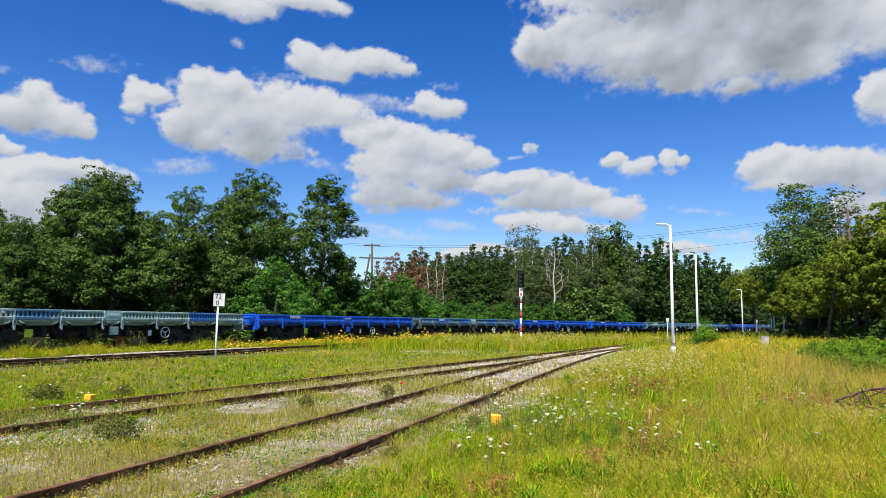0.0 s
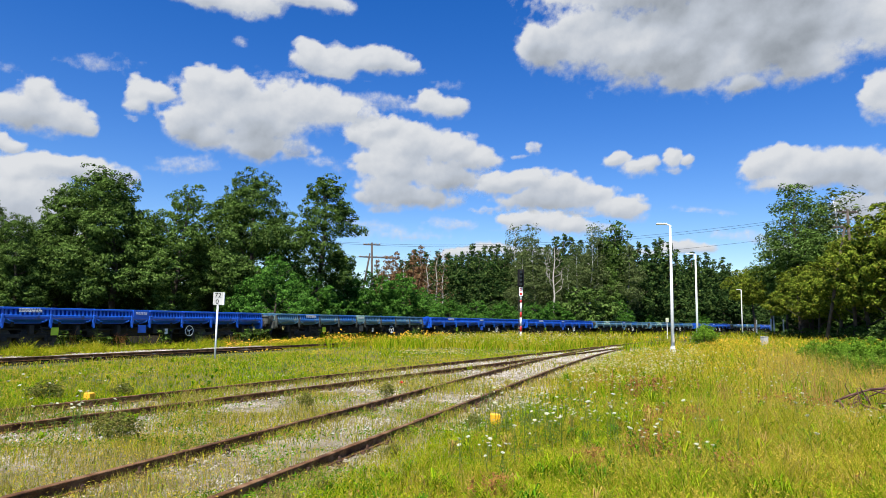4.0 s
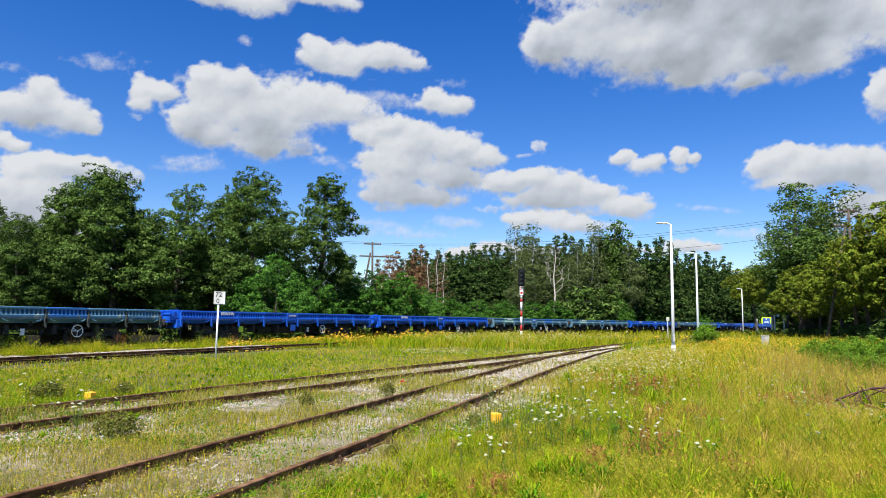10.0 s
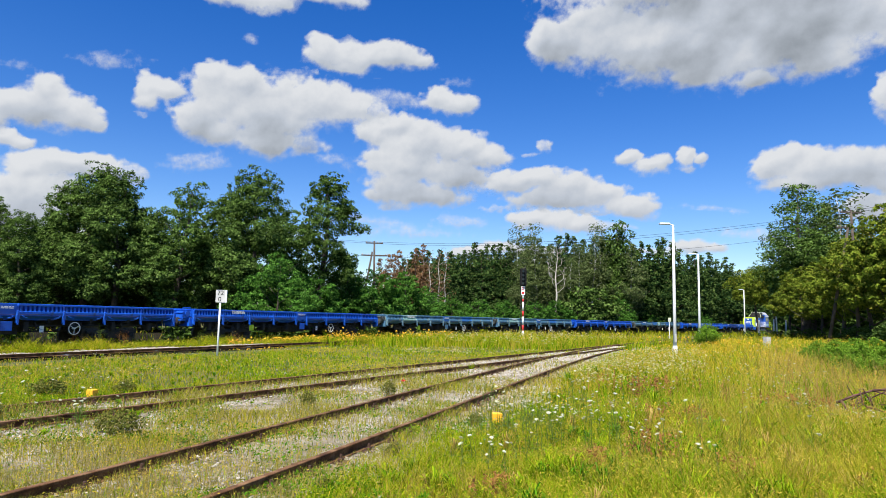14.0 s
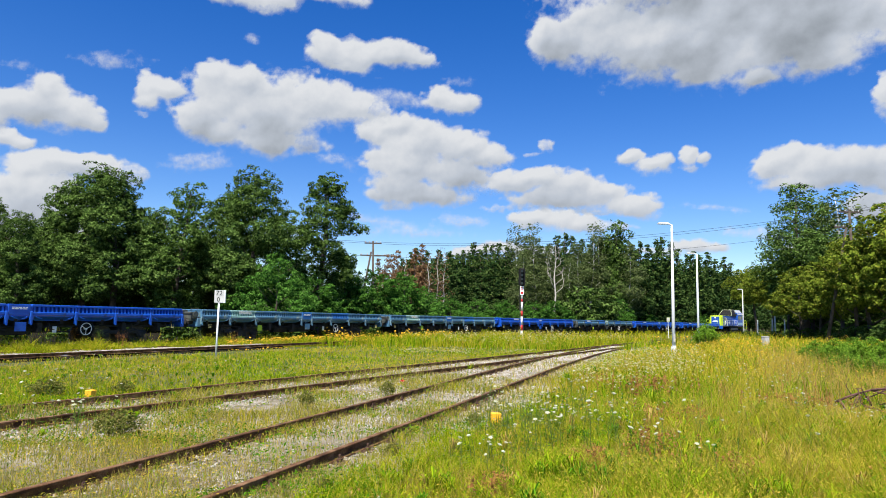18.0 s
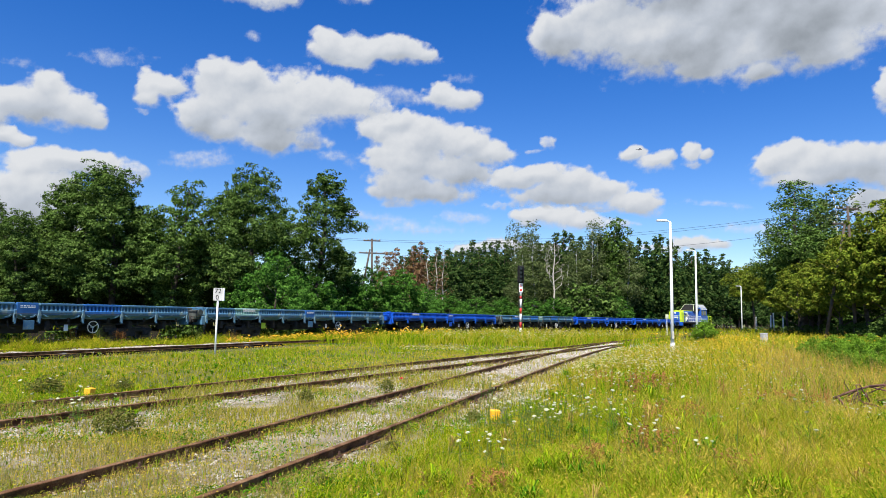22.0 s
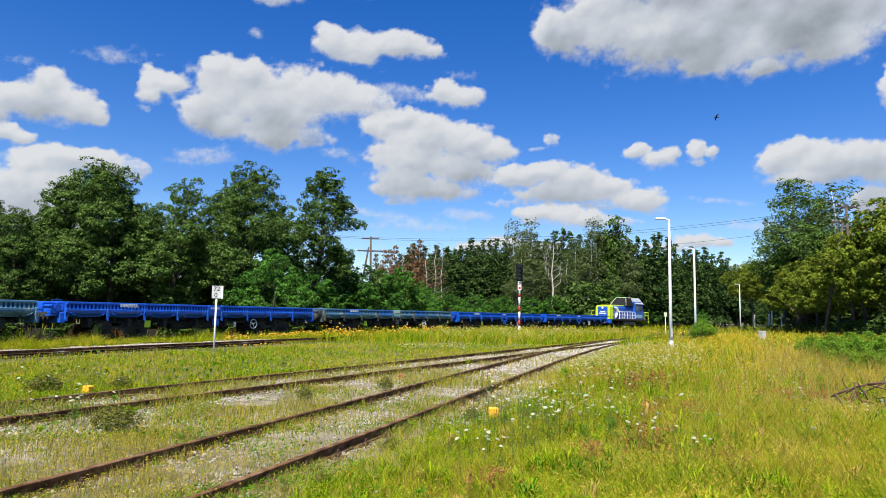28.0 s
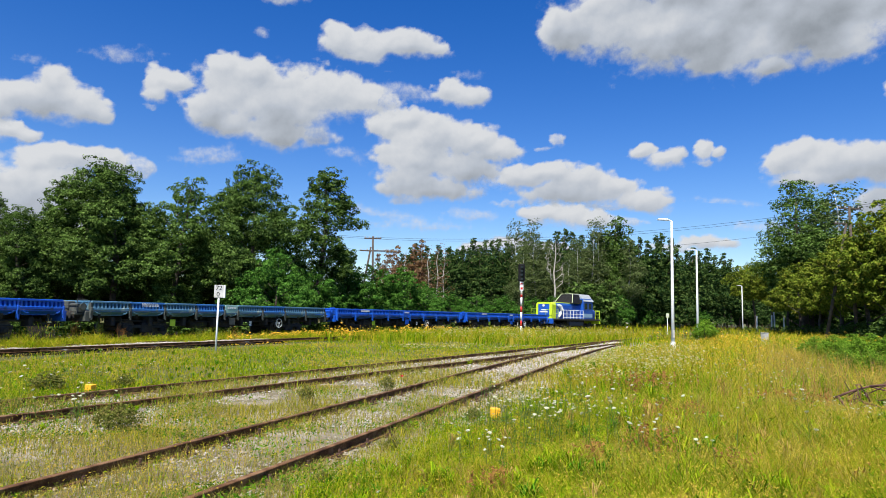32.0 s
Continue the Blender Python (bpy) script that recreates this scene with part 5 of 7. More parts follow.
def snag(px, dist, h):
    """A dead tree whose bleached trunk forks into bare limbs."""
    q = random.Random(12)
    x, y = px / 1000 * dist, dist
    o = empty("dead_tree", pose(x, y, 0), "dead forked tree with bleached bare limbs", "dead tree")
    spine = [Vector((0, 0, -0.2)), Vector((-0.12, 0, h * 0.22)), Vector((0.1, 0.1, h * 0.42)), Vector((-0.15, 0, h * 0.63)), Vector((0.15, 0, h * 0.84)), Vector((0.05, 0.1, h))]
    part("trunk", Soup().tube(spine, [0.17, 0.15, 0.12, 0.09, 0.05, 0.015], 8), M_DEAD, o, smooth=True)
    for i in range(11):
        k = 0.42 + 0.5 * i / 11
        u = k * 5
        a = spine[int(u)].lerp(spine[min(int(u) + 1, 5)], u - int(u))
        side = (-1 if i % 2 else 1) * q.uniform(0.5, 1.1)
        ln = h * 0.2 * (1.25 - k)
        tip = a + Vector((side * ln * 0.8, q.uniform(-0.5, 0.5) * ln, ln * q.uniform(0.7, 1.3)))
        mid = a.lerp(tip, 0.5) + Vector((side * 0.25 * ln, 0, -0.12 * ln))
        r = 0.075 * (1.2 - k)
        s = Soup().tube([a, mid, tip], [r, r * 0.7, 0.012], 5)
        for _k in range(5):
            b = mid.lerp(tip, q.random())
            s.tube([b, b + Vector((q.uniform(-0.6, 0.6), q.uniform(-0.3, 0.3), q.uniform(-0.1, 0.7)))], [r * 0.5, 0.008], 4)
        part("limb", s, M_DEAD, o, smooth=True)


snag(172, 100, 13.4)
for px, dist, hgt in ((265, 110, 19.4), (276, 111, 17.2), (256, 111, 17.0)):
    tree("oakish", px, dist, hgt, "tree", "large dark green broad-leaved tree", group="tall trees of the forest edge", wide=0.9)
# right wood
RIGHT = "trees along the path"
for kind, px, dist, hgt, wide in (("airy", 556, 79, 19.4, 1.15), ("airy", 585, 84, 18.0, 0.95), ("alder_a", 566, 80, 13.4, 1.0)):
    tree(kind, px, dist, hgt, "tree", "tall green tree with airy upper crown", group=RIGHT, wide=wide)
tree("birch_thin", 612, 80, 19.6, "birch_tree", "tall drooping birch with sparse grey-green leaves", "birch tree", "birches along the path", wide=1.6)
OLIVE = "olive-green leafy tree in sunlight beside the path"
for kind, px, dist, hgt, wide in (("olive_high", 482, 112, 11.5, 1.0), ("olive_high", 508, 100, 11.0, 1.05), ("olive_high", 530, 86, 10.0, 0.9), ("olive_b", 548, 76, 8.6, 0.95), ("olive", 580, 70, 8.8, 1.0), ("olive_b", 612, 66, 9.6, 1.0),
                                  ("olive", 650, 60, 10.8, 0.9), ("olive_b", 690, 56, 12.4, 0.9), ("olive", 730, 54, 11.5, 1.0), ("olive_b", 785, 50, 12.5, 1.0), ("olive", 850, 48, 12, 1.0)):
    tree(kind, px, dist, hgt, "tree", OLIVE, group=RIGHT, wide=wide)
for px, dist, hgt in ((458, 152, 9), (475, 168, 12), (500, 180, 12), (525, 185, 13), (562, 112, 11), (580, 98, 10), (600, 92, 12), (640, 84, 12), (690, 76, 12.5), (740, 70, 12), (800, 66, 12)):
    tree("oakish", px, dist, hgt, "tree", "dark green tree deep in the wood", group=RIGHT)
for px, dist, hgt in ((560, 92, 5.5), (590, 86, 5.5), (620, 80, 5.5), (650, 74, 5.5), (680, 69, 5.5), (715, 64, 5.5), (755, 60, 5.5), (535, 100, 5.0)):
    tree("dark_bush", px, dist, hgt, "bush", "dark shaded undergrowth below the trees", "bush", "bushes along the path", 1.2)
for px, dist, hgt in ((466, 84, 1.0), (488, 82, 1.1), (508, 80, 1.1), (530, 76, 1.3), (556, 72, 1.5), (582, 68, 1.6), (606, 64, 1.7), (630, 60, 1.8), (655, 57, 1.9), (685, 54, 2.2), (715, 50, 2.2)):
    tree("dark_bush", px, dist, hgt, "bush", "dark shaded hedge bush below trees", "bush", "bushes along the path", 1.3)
for px, dist, hgt, wide in ((402, 44, 1.75, 0.9), (572, 25, 1.15, 0.9), (600, 23, 1.25, 0.8), (628, 22, 1.3, 0.8), (655, 21, 1.35, 0.8), (682, 20.5, 1.3, 0.8), (615, 20, 0.95, 0.8), (655, 19, 0.9, 0.8)):
    tree("shrub", px, dist, hgt, "bush", "low green shrub in the meadow", "bush", "shrubs in the meadow", wide)


# ---------------------------------------------------------------- lamps, signal, signs, poles
def at(px, dist):
    return px / 1000 * dist, dist


def street_lamp(px, dist, h):
    x, y = at(px, dist)
    o = empty("street_lamp", pose(x, y, ground_height(x, y)), "white tapered metal street lamp with a flat head", "street lamp", "street lamps along the path")
    part("pole", Soup().tube([(0, 0, -0.3), (0, 0, h * 0.5), (0, 0, h)], [0.095, 0.075, 0.05], 12), M_GALV, o, smooth=True)
    part("base_collar", Soup().tube([(0, 0, -0.02), (0, 0, 0.5)], [0.14, 0.12], 12), M_GALV, o)
    part("arm", Soup().tube([(0, 0, h - 0.02), (-0.12, 0, h + 0.03), (-0.25, 0, h + 0.05)], 0.035, 8), M_GALV, o)
    part("lamp_head", Soup().box(-0.72, -0.18, -0.12, 0.12, h + 0.02, h + 0.1, c=0.02), M_GALV, o, "flat grey lamp head")
    part("service_door", Soup().box(-0.05, 0.05, -0.125, -0.1, 0.7, 1.1, c=0.005), M_CONC, o)


street_lamp(353, 33.5, 6.75)
street_lamp(391, 48, 6.8)
street_lamp(460, 95, 6.8)


def signal():
    x, y = at(121, 58)
    o = empty("railway_signal", pose(x, y, 0, 0, 0, -3), "railway light signal with red and white banded mast", "signal")
    cuts = [-0.3, 0.75, 1.25, 2.0, 2.5, 3.3, 3.55, 4.0]
    for i, (a, b) in enumerate(zip(cuts, cuts[1:])):
        part("mast_band", Soup().tube([(0, 0, a), (0, 0, b)], 0.085, 12), M_RED if i % 2 == 1 else M_WHITE, o, "red band" if i % 2 == 1 else "white band", smooth=True)
    part("plate", Soup().box(-0.16, 0.16, -0.13, -0.1, 3.9, 4.7, c=0.01), M_WHITE, o, "white plate with red marks")
    part("plate_mark", Soup().box(-0.1, 0.1, -0.138, -0.13, 4.0, 4.2), M_RED, o, "red mark")
    part("plate_mark", bars_soup(0.22, 2, 0.09), M_RED, o, "red bars", m=pose(0, -0.131, 4.6))
    part("signal_head", Soup().box(-0.3, 0.3, -0.12, 0.12, 4.7, 6.3, c=0.1), M_BLACK, o, "black signal head")
    for i in range(4):
        zz = 4.95 + i * 0.36
        hood = part("lens_hood", Soup().tube([(0, -0.12, zz), (0, -0.4, zz)], 0.13, 10, cap=False), M_BLACK, o)
        part("lens", Soup().tube([(0, -0.12, zz), (0, -0.14, zz)], 0.1, 10), M_GLASS, hood)
    part("ladder", Soup().tube([(-0.2, 0.3, -0.1), (-0.2, 0.2, 4.6)], 0.02, 5).tube([(0.2, 0.3, -0.1), (0.2, 0.2, 4.6)], 0.02, 5), M_UNDER, o)


signal()


def text_part(name, txt, size, mat, parent, m):
    cu = bpy.data.curves.new(name, "FONT")
    cu.body, cu.size, cu.align_x, cu.align_y, cu.extrude = txt, size, "CENTER", "CENTER", 0.003
    tmp = bpy.data.objects.new(name, cu)
    scene.collection.objects.link(tmp)
    dg = bpy.context.evaluated_depsgraph_get()
    me = bpy.data.meshes.new_from_object(tmp.evaluated_get(dg))
    bpy.data.objects.remove(tmp)
    me.materials.clear()
    me.materials.append(mat)
    return part(name, me, mat, parent, m=m)


def distance_post():
    x, y = at(-343.5, 24.6)
    o = empty("distance_post", pose(x, y, ground_height(x, y), 0, 0, 12), "white kilometre sign with black numbers on a thin post", "sign")
    part("post", Soup().tube([(0, 0, -0.2), (0, 0, 2.2)], 0.035, 10), M_GALV, o, smooth=True)
    part("plate", Soup().box(-0.17, 0.17, -0.05, -0.03, 2.06, 2.54, c=0.008), M_PLATE, o)
    part("side_plate", Soup().box(0.17, 0.23, -0.05, 0.1, 2.06, 2.54, c=0.005), M_GALV, o)
    text_part("number", "72", 0.24, M_BLACK, o, pose(0, -0.054, 2.42, 90, 0, 0))
    text_part("number", "0", 0.24, M_BLACK, o, pose(-0.02, -0.054, 2.18, 90, 0, 0))


distance_post()


def marker(px, dist, h, label):
    x, y = at(px, dist)
    o = empty("track_marker", pose(x, y, ground_height(x, y), 0, 0, random.uniform(-20, 20)), label, "marker", "yellow markers beside the tracks")
    part("post", Soup().box(-0.05, 0.05, -0.05, 0.05, -0.1, h - 0.12, c=0.01), M_CONC, o)
    part("cap", Soup().box(-0.075, 0.075, -0.07, 0.07, h - 0.15, h + 0.02, c=0.012), M_YELLOW, o, "yellow painted cap")


marker(-529.5, 12.2, 0.13, "small yellow marker beside the siding rails")
marker(83, 10.2, 0.16, "small yellow marker beside the branch rails")


def utility_pole(px, dist, h, legs, label):
    x, y = at(px, dist)
    o = empty("utility_pole", pose(x, y, 0, 0, 0, random.uniform(-10, 10)), label, "utility pole", "utility poles of the power line")
    part("pole", Soup().tube([(0.25, 0, -0.2), (0, 0, h)], [0.17, 0.11], 10), M_WOOD, o, smooth=True)
    if legs:
        part("strut", Soup().tube([(legs, 0.2, -0.2), (legs * 0.12, 0, h * 0.88)], [0.16, 0.1], 10), M_WOOD, o, "leaning wooden strut", smooth=True)
    for k, z in enumerate((h - 0.25, h - 1.7)):
        arm = part("crossarm", Soup().box(-1.0 - 0.5 * k, 1.0 + 0.5 * k, -0.06, 0.06, z - 0.07, z + 0.07, c=0.01), M_WOOD, o)
        for q in (-0.9, -0.4, 0.4, 0.9):
            part("insulator", shared("insulator", lambda: Soup().tube([(0, 0, 0), (0, 0, 0.1), (0, 0, 0.16)], [0.05, 0.06, 0.03], 8), M_CONC), M_CONC, arm, m=pose(q * (1 + 0.5 * k), 0, z + 0.07))
    return Vector((x, y, h))


P1 = utility_pole(-110, 76, 10.6, -1.7, "weathered wooden utility pole with strut and crossarms")
P2 = utility_pole(630, 60, 12.6, -2.6, "leaning wooden utility pole with strut among trees")
for q, dz in ((-0.9, 0.0), (0.9, 0.0), (0.0, -1.6)):
    pts = []
    for k in np.linspace(-0.35, 1.3, 34):
        p = P1.lerp(P2, k)
        pts.append(p + Vector((q * 0.3, q, dz - 0.2 + (k * (k - 1)) * 5.0)))
    w = new("overhead_wire", Soup().tube(pts, 0.012, 4).mesh("overhead_wire", M_BLACK))
    tagged(w, "thin dark overhead power wire between poles", "wire", "wires of the power line")


def small_sign(px, dist):
    x, y = at(px, dist)
    o = empty("track_sign", pose(x, y, 0, 0, 0, 5), "small pale green and white trackside sign", "sign")
    part("post", Soup().tube([(0, 0, -0.1), (0, 0, 2.2)], 0.035, 8), M_GALV, o)
    part("plate", Soup().box(-0.17, 0.17, -0.05, -0.03, 1.85, 2.3, c=0.01), M_PALELIME, o)
    part("plate_face", Soup().box(-0.12, 0.12, -0.056, -0.05, 1.98, 2.22), M_PLATE, o, "white face")


small_sign(345, 70)


def white_post(px, dist, h, lean):
    x, y = at(px, dist)
    o = empty("white_post", pose(x, y, 0, 0, lean, 0), "white painted post in front of dark trees", "post", "white posts by the path")
    part("shaft", Soup().tube([(0, 0, -0.2), (0, 0, h)], [0.1, 0.09], 8), M_WHITE, o)
    part("cap", Soup().tube([(0, 0, h), (0, 0, h + 0.06)], [0.1, 0.04], 8), M_WHITE, o)


for px, dist, h, lean in ((482, 85, 2.3, 0), (504, 84, 2.5, 1), (509, 86, 3.0, -1), (523, 83, 2.4, 0.5)):
    white_post(px, dist, h, lean)
x_, y_ = at(493, 46)
stub = empty("concrete_stub", pose(x_, y_, 0, 0, 0, 15), "short pale concrete boundary stub in grass", "marker")
part("shaft", Soup().box(-0.19, 0.19, -0.19, 0.19, -0.1, 0.8, c=0.03), M_CONC, stub)
part("cap", Soup().box(-0.21, 0.21, -0.21, 0.21, 0.8, 0.88, c=0.03), M_CONC, stub)

# ---------------------------------------------------------------- meadow
RS = np.random.default_rng(42)


value_noise = grid_noise


def terrain(x, y):
    return ground_height(x, y) - 0.02


def zones(x, y):
    """How high grass stands at each place, and how dense: arrays."""
    m = (x - main_left(y)) / 1.133
    slope = 1.88e-4 * y * y - 5.44e-3 * y + 0.387
    b = (x - branch_left(y)) / np.sqrt(1 + slope * slope)
    f = (x - far_left(y)) / 1.09
    patch = value_noise(x, y, 0.9, 3)
    big = value_noise(x, y, 0.25, 4)
    h = 0.26 + 0.22 * big
    dens = np.ones_like(x)
    right = (b > 2.2) & (y < 60)
    h = np.where(right, (0.09 + 0.3 * np.clip((b - 2.3) / 4.5, 0, 1) + 0.18 * big) * np.clip(0.55 + y / 22, 0, 1.15), h)
    edge = (b > 1.5) & (b <= 2.4) & (y < 44)
    h, dens = np.where(edge, 0.08 + 0.08 * big, h), np.where(edge, 0.85, dens)
    ontrack = ((b > -0.25) & (b < 1.75) & (y < 46))
    onmain = ((m > -0.3) & (m < 1.85))
    h = np.where(ontrack | onmain, np.where(onmain, 0.1, 0.07) + 0.1 * patch, h)
    dens = np.where(ontrack | onmain, np.clip((patch - 0.18) * 2.0, 0.3, 0.95) * np.clip(1.25 - (y - 8) / 14, 0.35, 1) + np.clip((8 - y) * 0.3, 0, 0.5), dens)
    gap = (m > 1.85) & (b < -0.25) & (y < 34)
    h = np.where(gap, 0.06 + 0.1 * patch, h)
    dens = np.where(gap, np.clip((patch - 0.1) * 2.0 + np.clip((8.8 - y) * 0.6, 0, 0.8), 0.14, 1.0) * np.clip(1.5 - (y - 14) / 14, 0.2, 1), dens)
    leftpart = m < -0.3
    h = np.where(leftpart, 0.06 + 0.06 * big + 0.06 * patch, h)
    onfar = (f > -1.9) & (f < 0.15) & (y < 36)
    h, dens = np.where(onfar, 0.03 + 0.14 * np.clip(value_noise(x, y, 0.5, 33) * 1.6 - 0.5, 0, 1), h), np.where(onfar, 0.5, dens)
    before = (f >= 0.15) & (f < 2.6) & (y < 36)
    h = np.where(before, np.where(value_noise(x, y, 0.3, 31) > 0.66, 0.13, np.where(f < 1.6, 0.05, 0.06) + 0.05 * patch), h)
    dens = np.where(before & (f < 1.6), 0.4, dens)
    # taller weeds before the train
    beyond = (f < -2.2) | (y > 36)
    h = np.where(beyond & ~right & ~onmain, 0.48 + 0.2 * big, h)
    sx = np.interp(y, _y, _x)
    on_train = np.abs(x - sx) < 0.95
    h, dens = np.where(on_train, 0.12, h), np.where(on_train, 0.05, dens)
    lining = (x - sx > 0.95) & (x - sx < 5.4)
    h, dens = np.where(lining, 0.25 + 0.13 * big + 0.4 * np.clip(value_noise(x, y, 0.8, 35) * 2.4 - 1.6, 0, 1), h), np.where(lining, 1.0, dens)
    behind = (x - sx < -1.5) & (y < 75)
    dens = np.where(behind, 0.01, dens)
    h = np.where(y > 58, np.maximum(h, 0.5 + 0.2 * np.clip((y - 58) / 6, 0, 1)), h)
    bare = np.exp(-((x - 7.6) ** 2 + (y - 11.6) ** 2) / 2.2)
    h, dens = h * (1 - 0.75 * bare), dens * (1 - 0.6 * bare)
    h = h * (0.6 + 0.8 * value_noise(x, y, 2.1, 41))
    return h, dens


def wedge(n, y0, y1, power=1.0, wide=0.8):
    """Places over the meadow, thinner with distance."""
    u = RS.random(n)
    y = np.exp(np.log(y0) + (np.log(y1) - np.log(y0)) * u ** power)
    return (RS.random(n) * 2 - 1) * wide * y + RS.normal(size=n) * 0.3, y


def blades(name, n, y0, y1, mat, label, tall=1.0, keep=None, width=1.0, power=1.0, lean=0.35):
    x, y = wedge(n, y0, y1, power)
    h, dens = zones(x, y)
    ok = RS.random(n) < dens
    if keep is not None:
        ok &= keep(x, y)
    x, y, h = x[ok], y[ok], h[ok]
    n = len(x)
    h = h * tall * (0.55 + 0.75 * RS.random(n))
    w = np.maximum(0.006, 0.00085 * y) * (0.7 + 0.8 * RS.random(n)) * width
    a = RS.random(n) * 2 * np.pi
    dx, dy = np.cos(a), np.sin(a)
    bend = lean * h * (0.3 + RS.random(n))
    ba = RS.random(n) * 2 * np.pi
    bx, by = np.cos(ba) * bend, np.sin(ba) * bend
    z = terrain(x, y)
    P = lambda k, q, hh: np.stack([x + bx * k * k + dx * w * q, y + by * k * k + dy * w * q, z + h * hh], 1)
    v = np.stack([P(0, -0.5, -0.03), P(0, 0.5, -0.03), P(0.55, -0.4, 0.55), P(0.55, 0.4, 0.55), P(1, 0, 0.97)], 1).reshape(-1, 3)
    i = np.arange(n)[:, None] * 5
    t = np.concatenate([i + np.array([0, 1, 3]), i + np.array([0, 3, 2]), i + np.array([2, 3, 4])])
    ob = new(name, fast_mesh(name, v, t, mat))
    return tagged(ob, label, "grass", kind="stuff")


INTRACK = lambda x, y: ((x > main_left(y) - 0.2) & (x < BR_X(y) + 0.7) & (y < 30)) | ((x > branch_left(y) - 0.2) & (x < BR_X(y) + 0.7) & (y < 30))
BR_X = lambda y: branch_left(np.minimum(y, 46)) + 1.5
DRY = lambda x, y: value_noise(x, y, 0.35, 9) + 0.25 * value_noise(x, y, 1.3, 10)
TRACKSIDE = lambda x, y: (x - np.interp(y, _y, _x) > 0.95) & (x - np.interp(y, _y, _x) < 5.4)
blades("trackside_weeds", 420000, 21, 62, M_GRASS, "tall grassy weeds lining the train's track", tall=0.9, keep=TRACKSIDE, width=1.1, lean=0.7)
LUSH = lambda x, y: value_noise(x, y, 0.45, 71) + 0.35 * value_noise(x, y, 1.7, 72)
TAN = lambda x, y: 0.8 * np.exp(-((x - 0.6 * y) / (0.14 * y)) ** 2) * ((y > 9.5) & (y < 34))
blades("lush_grass", 170000, 3.2, 50, M_LUSH, "vivid green grass tufts in the meadow", keep=lambda x, y: (LUSH(x, y) > 0.66) & (RS.random(len(x)) > TAN(x, y)) & ((RS.random(len(x)) < 0.2) | ~INTRACK(x, y)), width=1.15, lean=0.65)
blades("meadow_grass", 125000, 3.2, 62, M_GRASS, "yellow-green meadow grass with uneven tufts", keep=lambda x, y: (DRY(x, y) < 0.95) & (LUSH(x, y) < 0.78) & (RS.random(len(x)) > np.clip(np.clip((x - 0.36 * y) / 9, 0, 0.6) + 0.8 * TAN(x, y), 0, 0.9)), lean=0.65)
blades("dry_grass", 80000, 3.2, 62, M_STRAW, "straw-coloured dry grass stalks in the meadow", tall=1.2, width=0.6, keep=lambda x, y: RS.random(len(x)) < np.clip((DRY(x, y) - 0.35) * 2.0, 0.08, 1))


def herbs(name, n, y0, y1, mat, label, size, keep=None, up=0.8, power=1.0):
    """Small broad leaves of low plants among the grass."""
    x, y = wedge(n, y0, y1, power)
    h, dens = zones(x, y)
    ok = RS.random(n) < np.clip(dens * 1.1, 0, 1)
    if keep is not None:
        ok &= keep(x, y)
    x, y, h = x[ok], y[ok], h[ok]
    n = len(x)
    p = np.stack([x, y, terrain(x, y) + h * up * RS.random(n) ** 0.7 + 0.01], 1)
    nrm = RS.normal(size=(n, 3)) * 0.6 + np.array([-0.1, -0.35, 0.8])
    nrm /= np.linalg.norm(nrm, axis=1)[:, None]
    u = np.cross(nrm, RS.normal(size=(n, 3)))
    u /= np.linalg.norm(u, axis=1)[:, None]
    w = np.cross(nrm, u)
    sz = (np.maximum(size, 0.0019 * y) * (0.5 + 0.9 * RS.random(n)))[:, None]
    v = np.stack([p - u * sz * 0.6, p + w * sz * 0.2 + nrm * sz * 0.06, p + u * sz * 0.6 - nrm * sz * 0.15, p - w * sz * 0.2 + nrm * sz * 0.06], 1).reshape(-1, 3)
    i = np.arange(n)[:, None] * 4
    t = np.concatenate([i + np.array([0, 1, 2]), i + np.array([0, 2, 3])])
    return tagged(new(name, fast_mesh(name, v, t, mat)), label, "plants", kind="stuff")


herbs("meadow_herbs", 150000, 3.2, 60, M_HERB, "bright green leafy herbs low in the meadow", 0.019, keep=lambda x, y: (value_noise(x, y, 0.8, 51) + 0.3 * value_noise(x, y, 3, 52) > 0.4) & (RS.random(len(x)) > TAN(x, y)) & ((RS.random(len(x)) < 0.2) | ~INTRACK(x, y)), up=1.05)
herbs("verge_herbs", 110000, 21, 60, M_HERB, "yellow-green leafy herbs along the running track", 0.03, keep=TRACKSIDE, up=1.15)
herbs("dark_herbs", 130000, 3.2, 50, M_HERB_D, "darker green clover and nettle patches in grass", 0.04, keep=lambda x, y: value_noise(x, y, 1.1, 53) > 0.55)
herbs("straw_heads", 140000, 3.4, 60, M_STRAW, "pale tan seed heads over the dry meadow", 0.022, up=1.25,
      keep=lambda x, y: RS.random(len(x)) < np.clip((DRY(x, y) - 0.45) * 1.7 + np.clip((x - 0.3 * y) / 6, 0, 0.5) + 0.6 * TAN(x, y), 0.06, 0.95))
blades("far_grass", 22000, 40, 130, M_GRASS, "tall grass along the far edge of the meadow", width=0.9, lean=0.8)
herbs("track_weeds", 270000, 3.2, 30, M_TRACKWEED, "low dusty weeds between the rails", 0.017, up=0.75, keep=INTRACK)
blades("track_grass", 170000, 3.2, 30, M_TRACKWEED, "thin dry grass between the rails", tall=1.15, width=0.55, keep=INTRACK, lean=0.5)
GOLD = lambda x, y: np.exp(-((x - 0.44 * y) / (0.07 * y)) ** 2) * ((y > 15) & (y < 46)) * (value_noise(x, y, 0.35, 81) > 0.35)
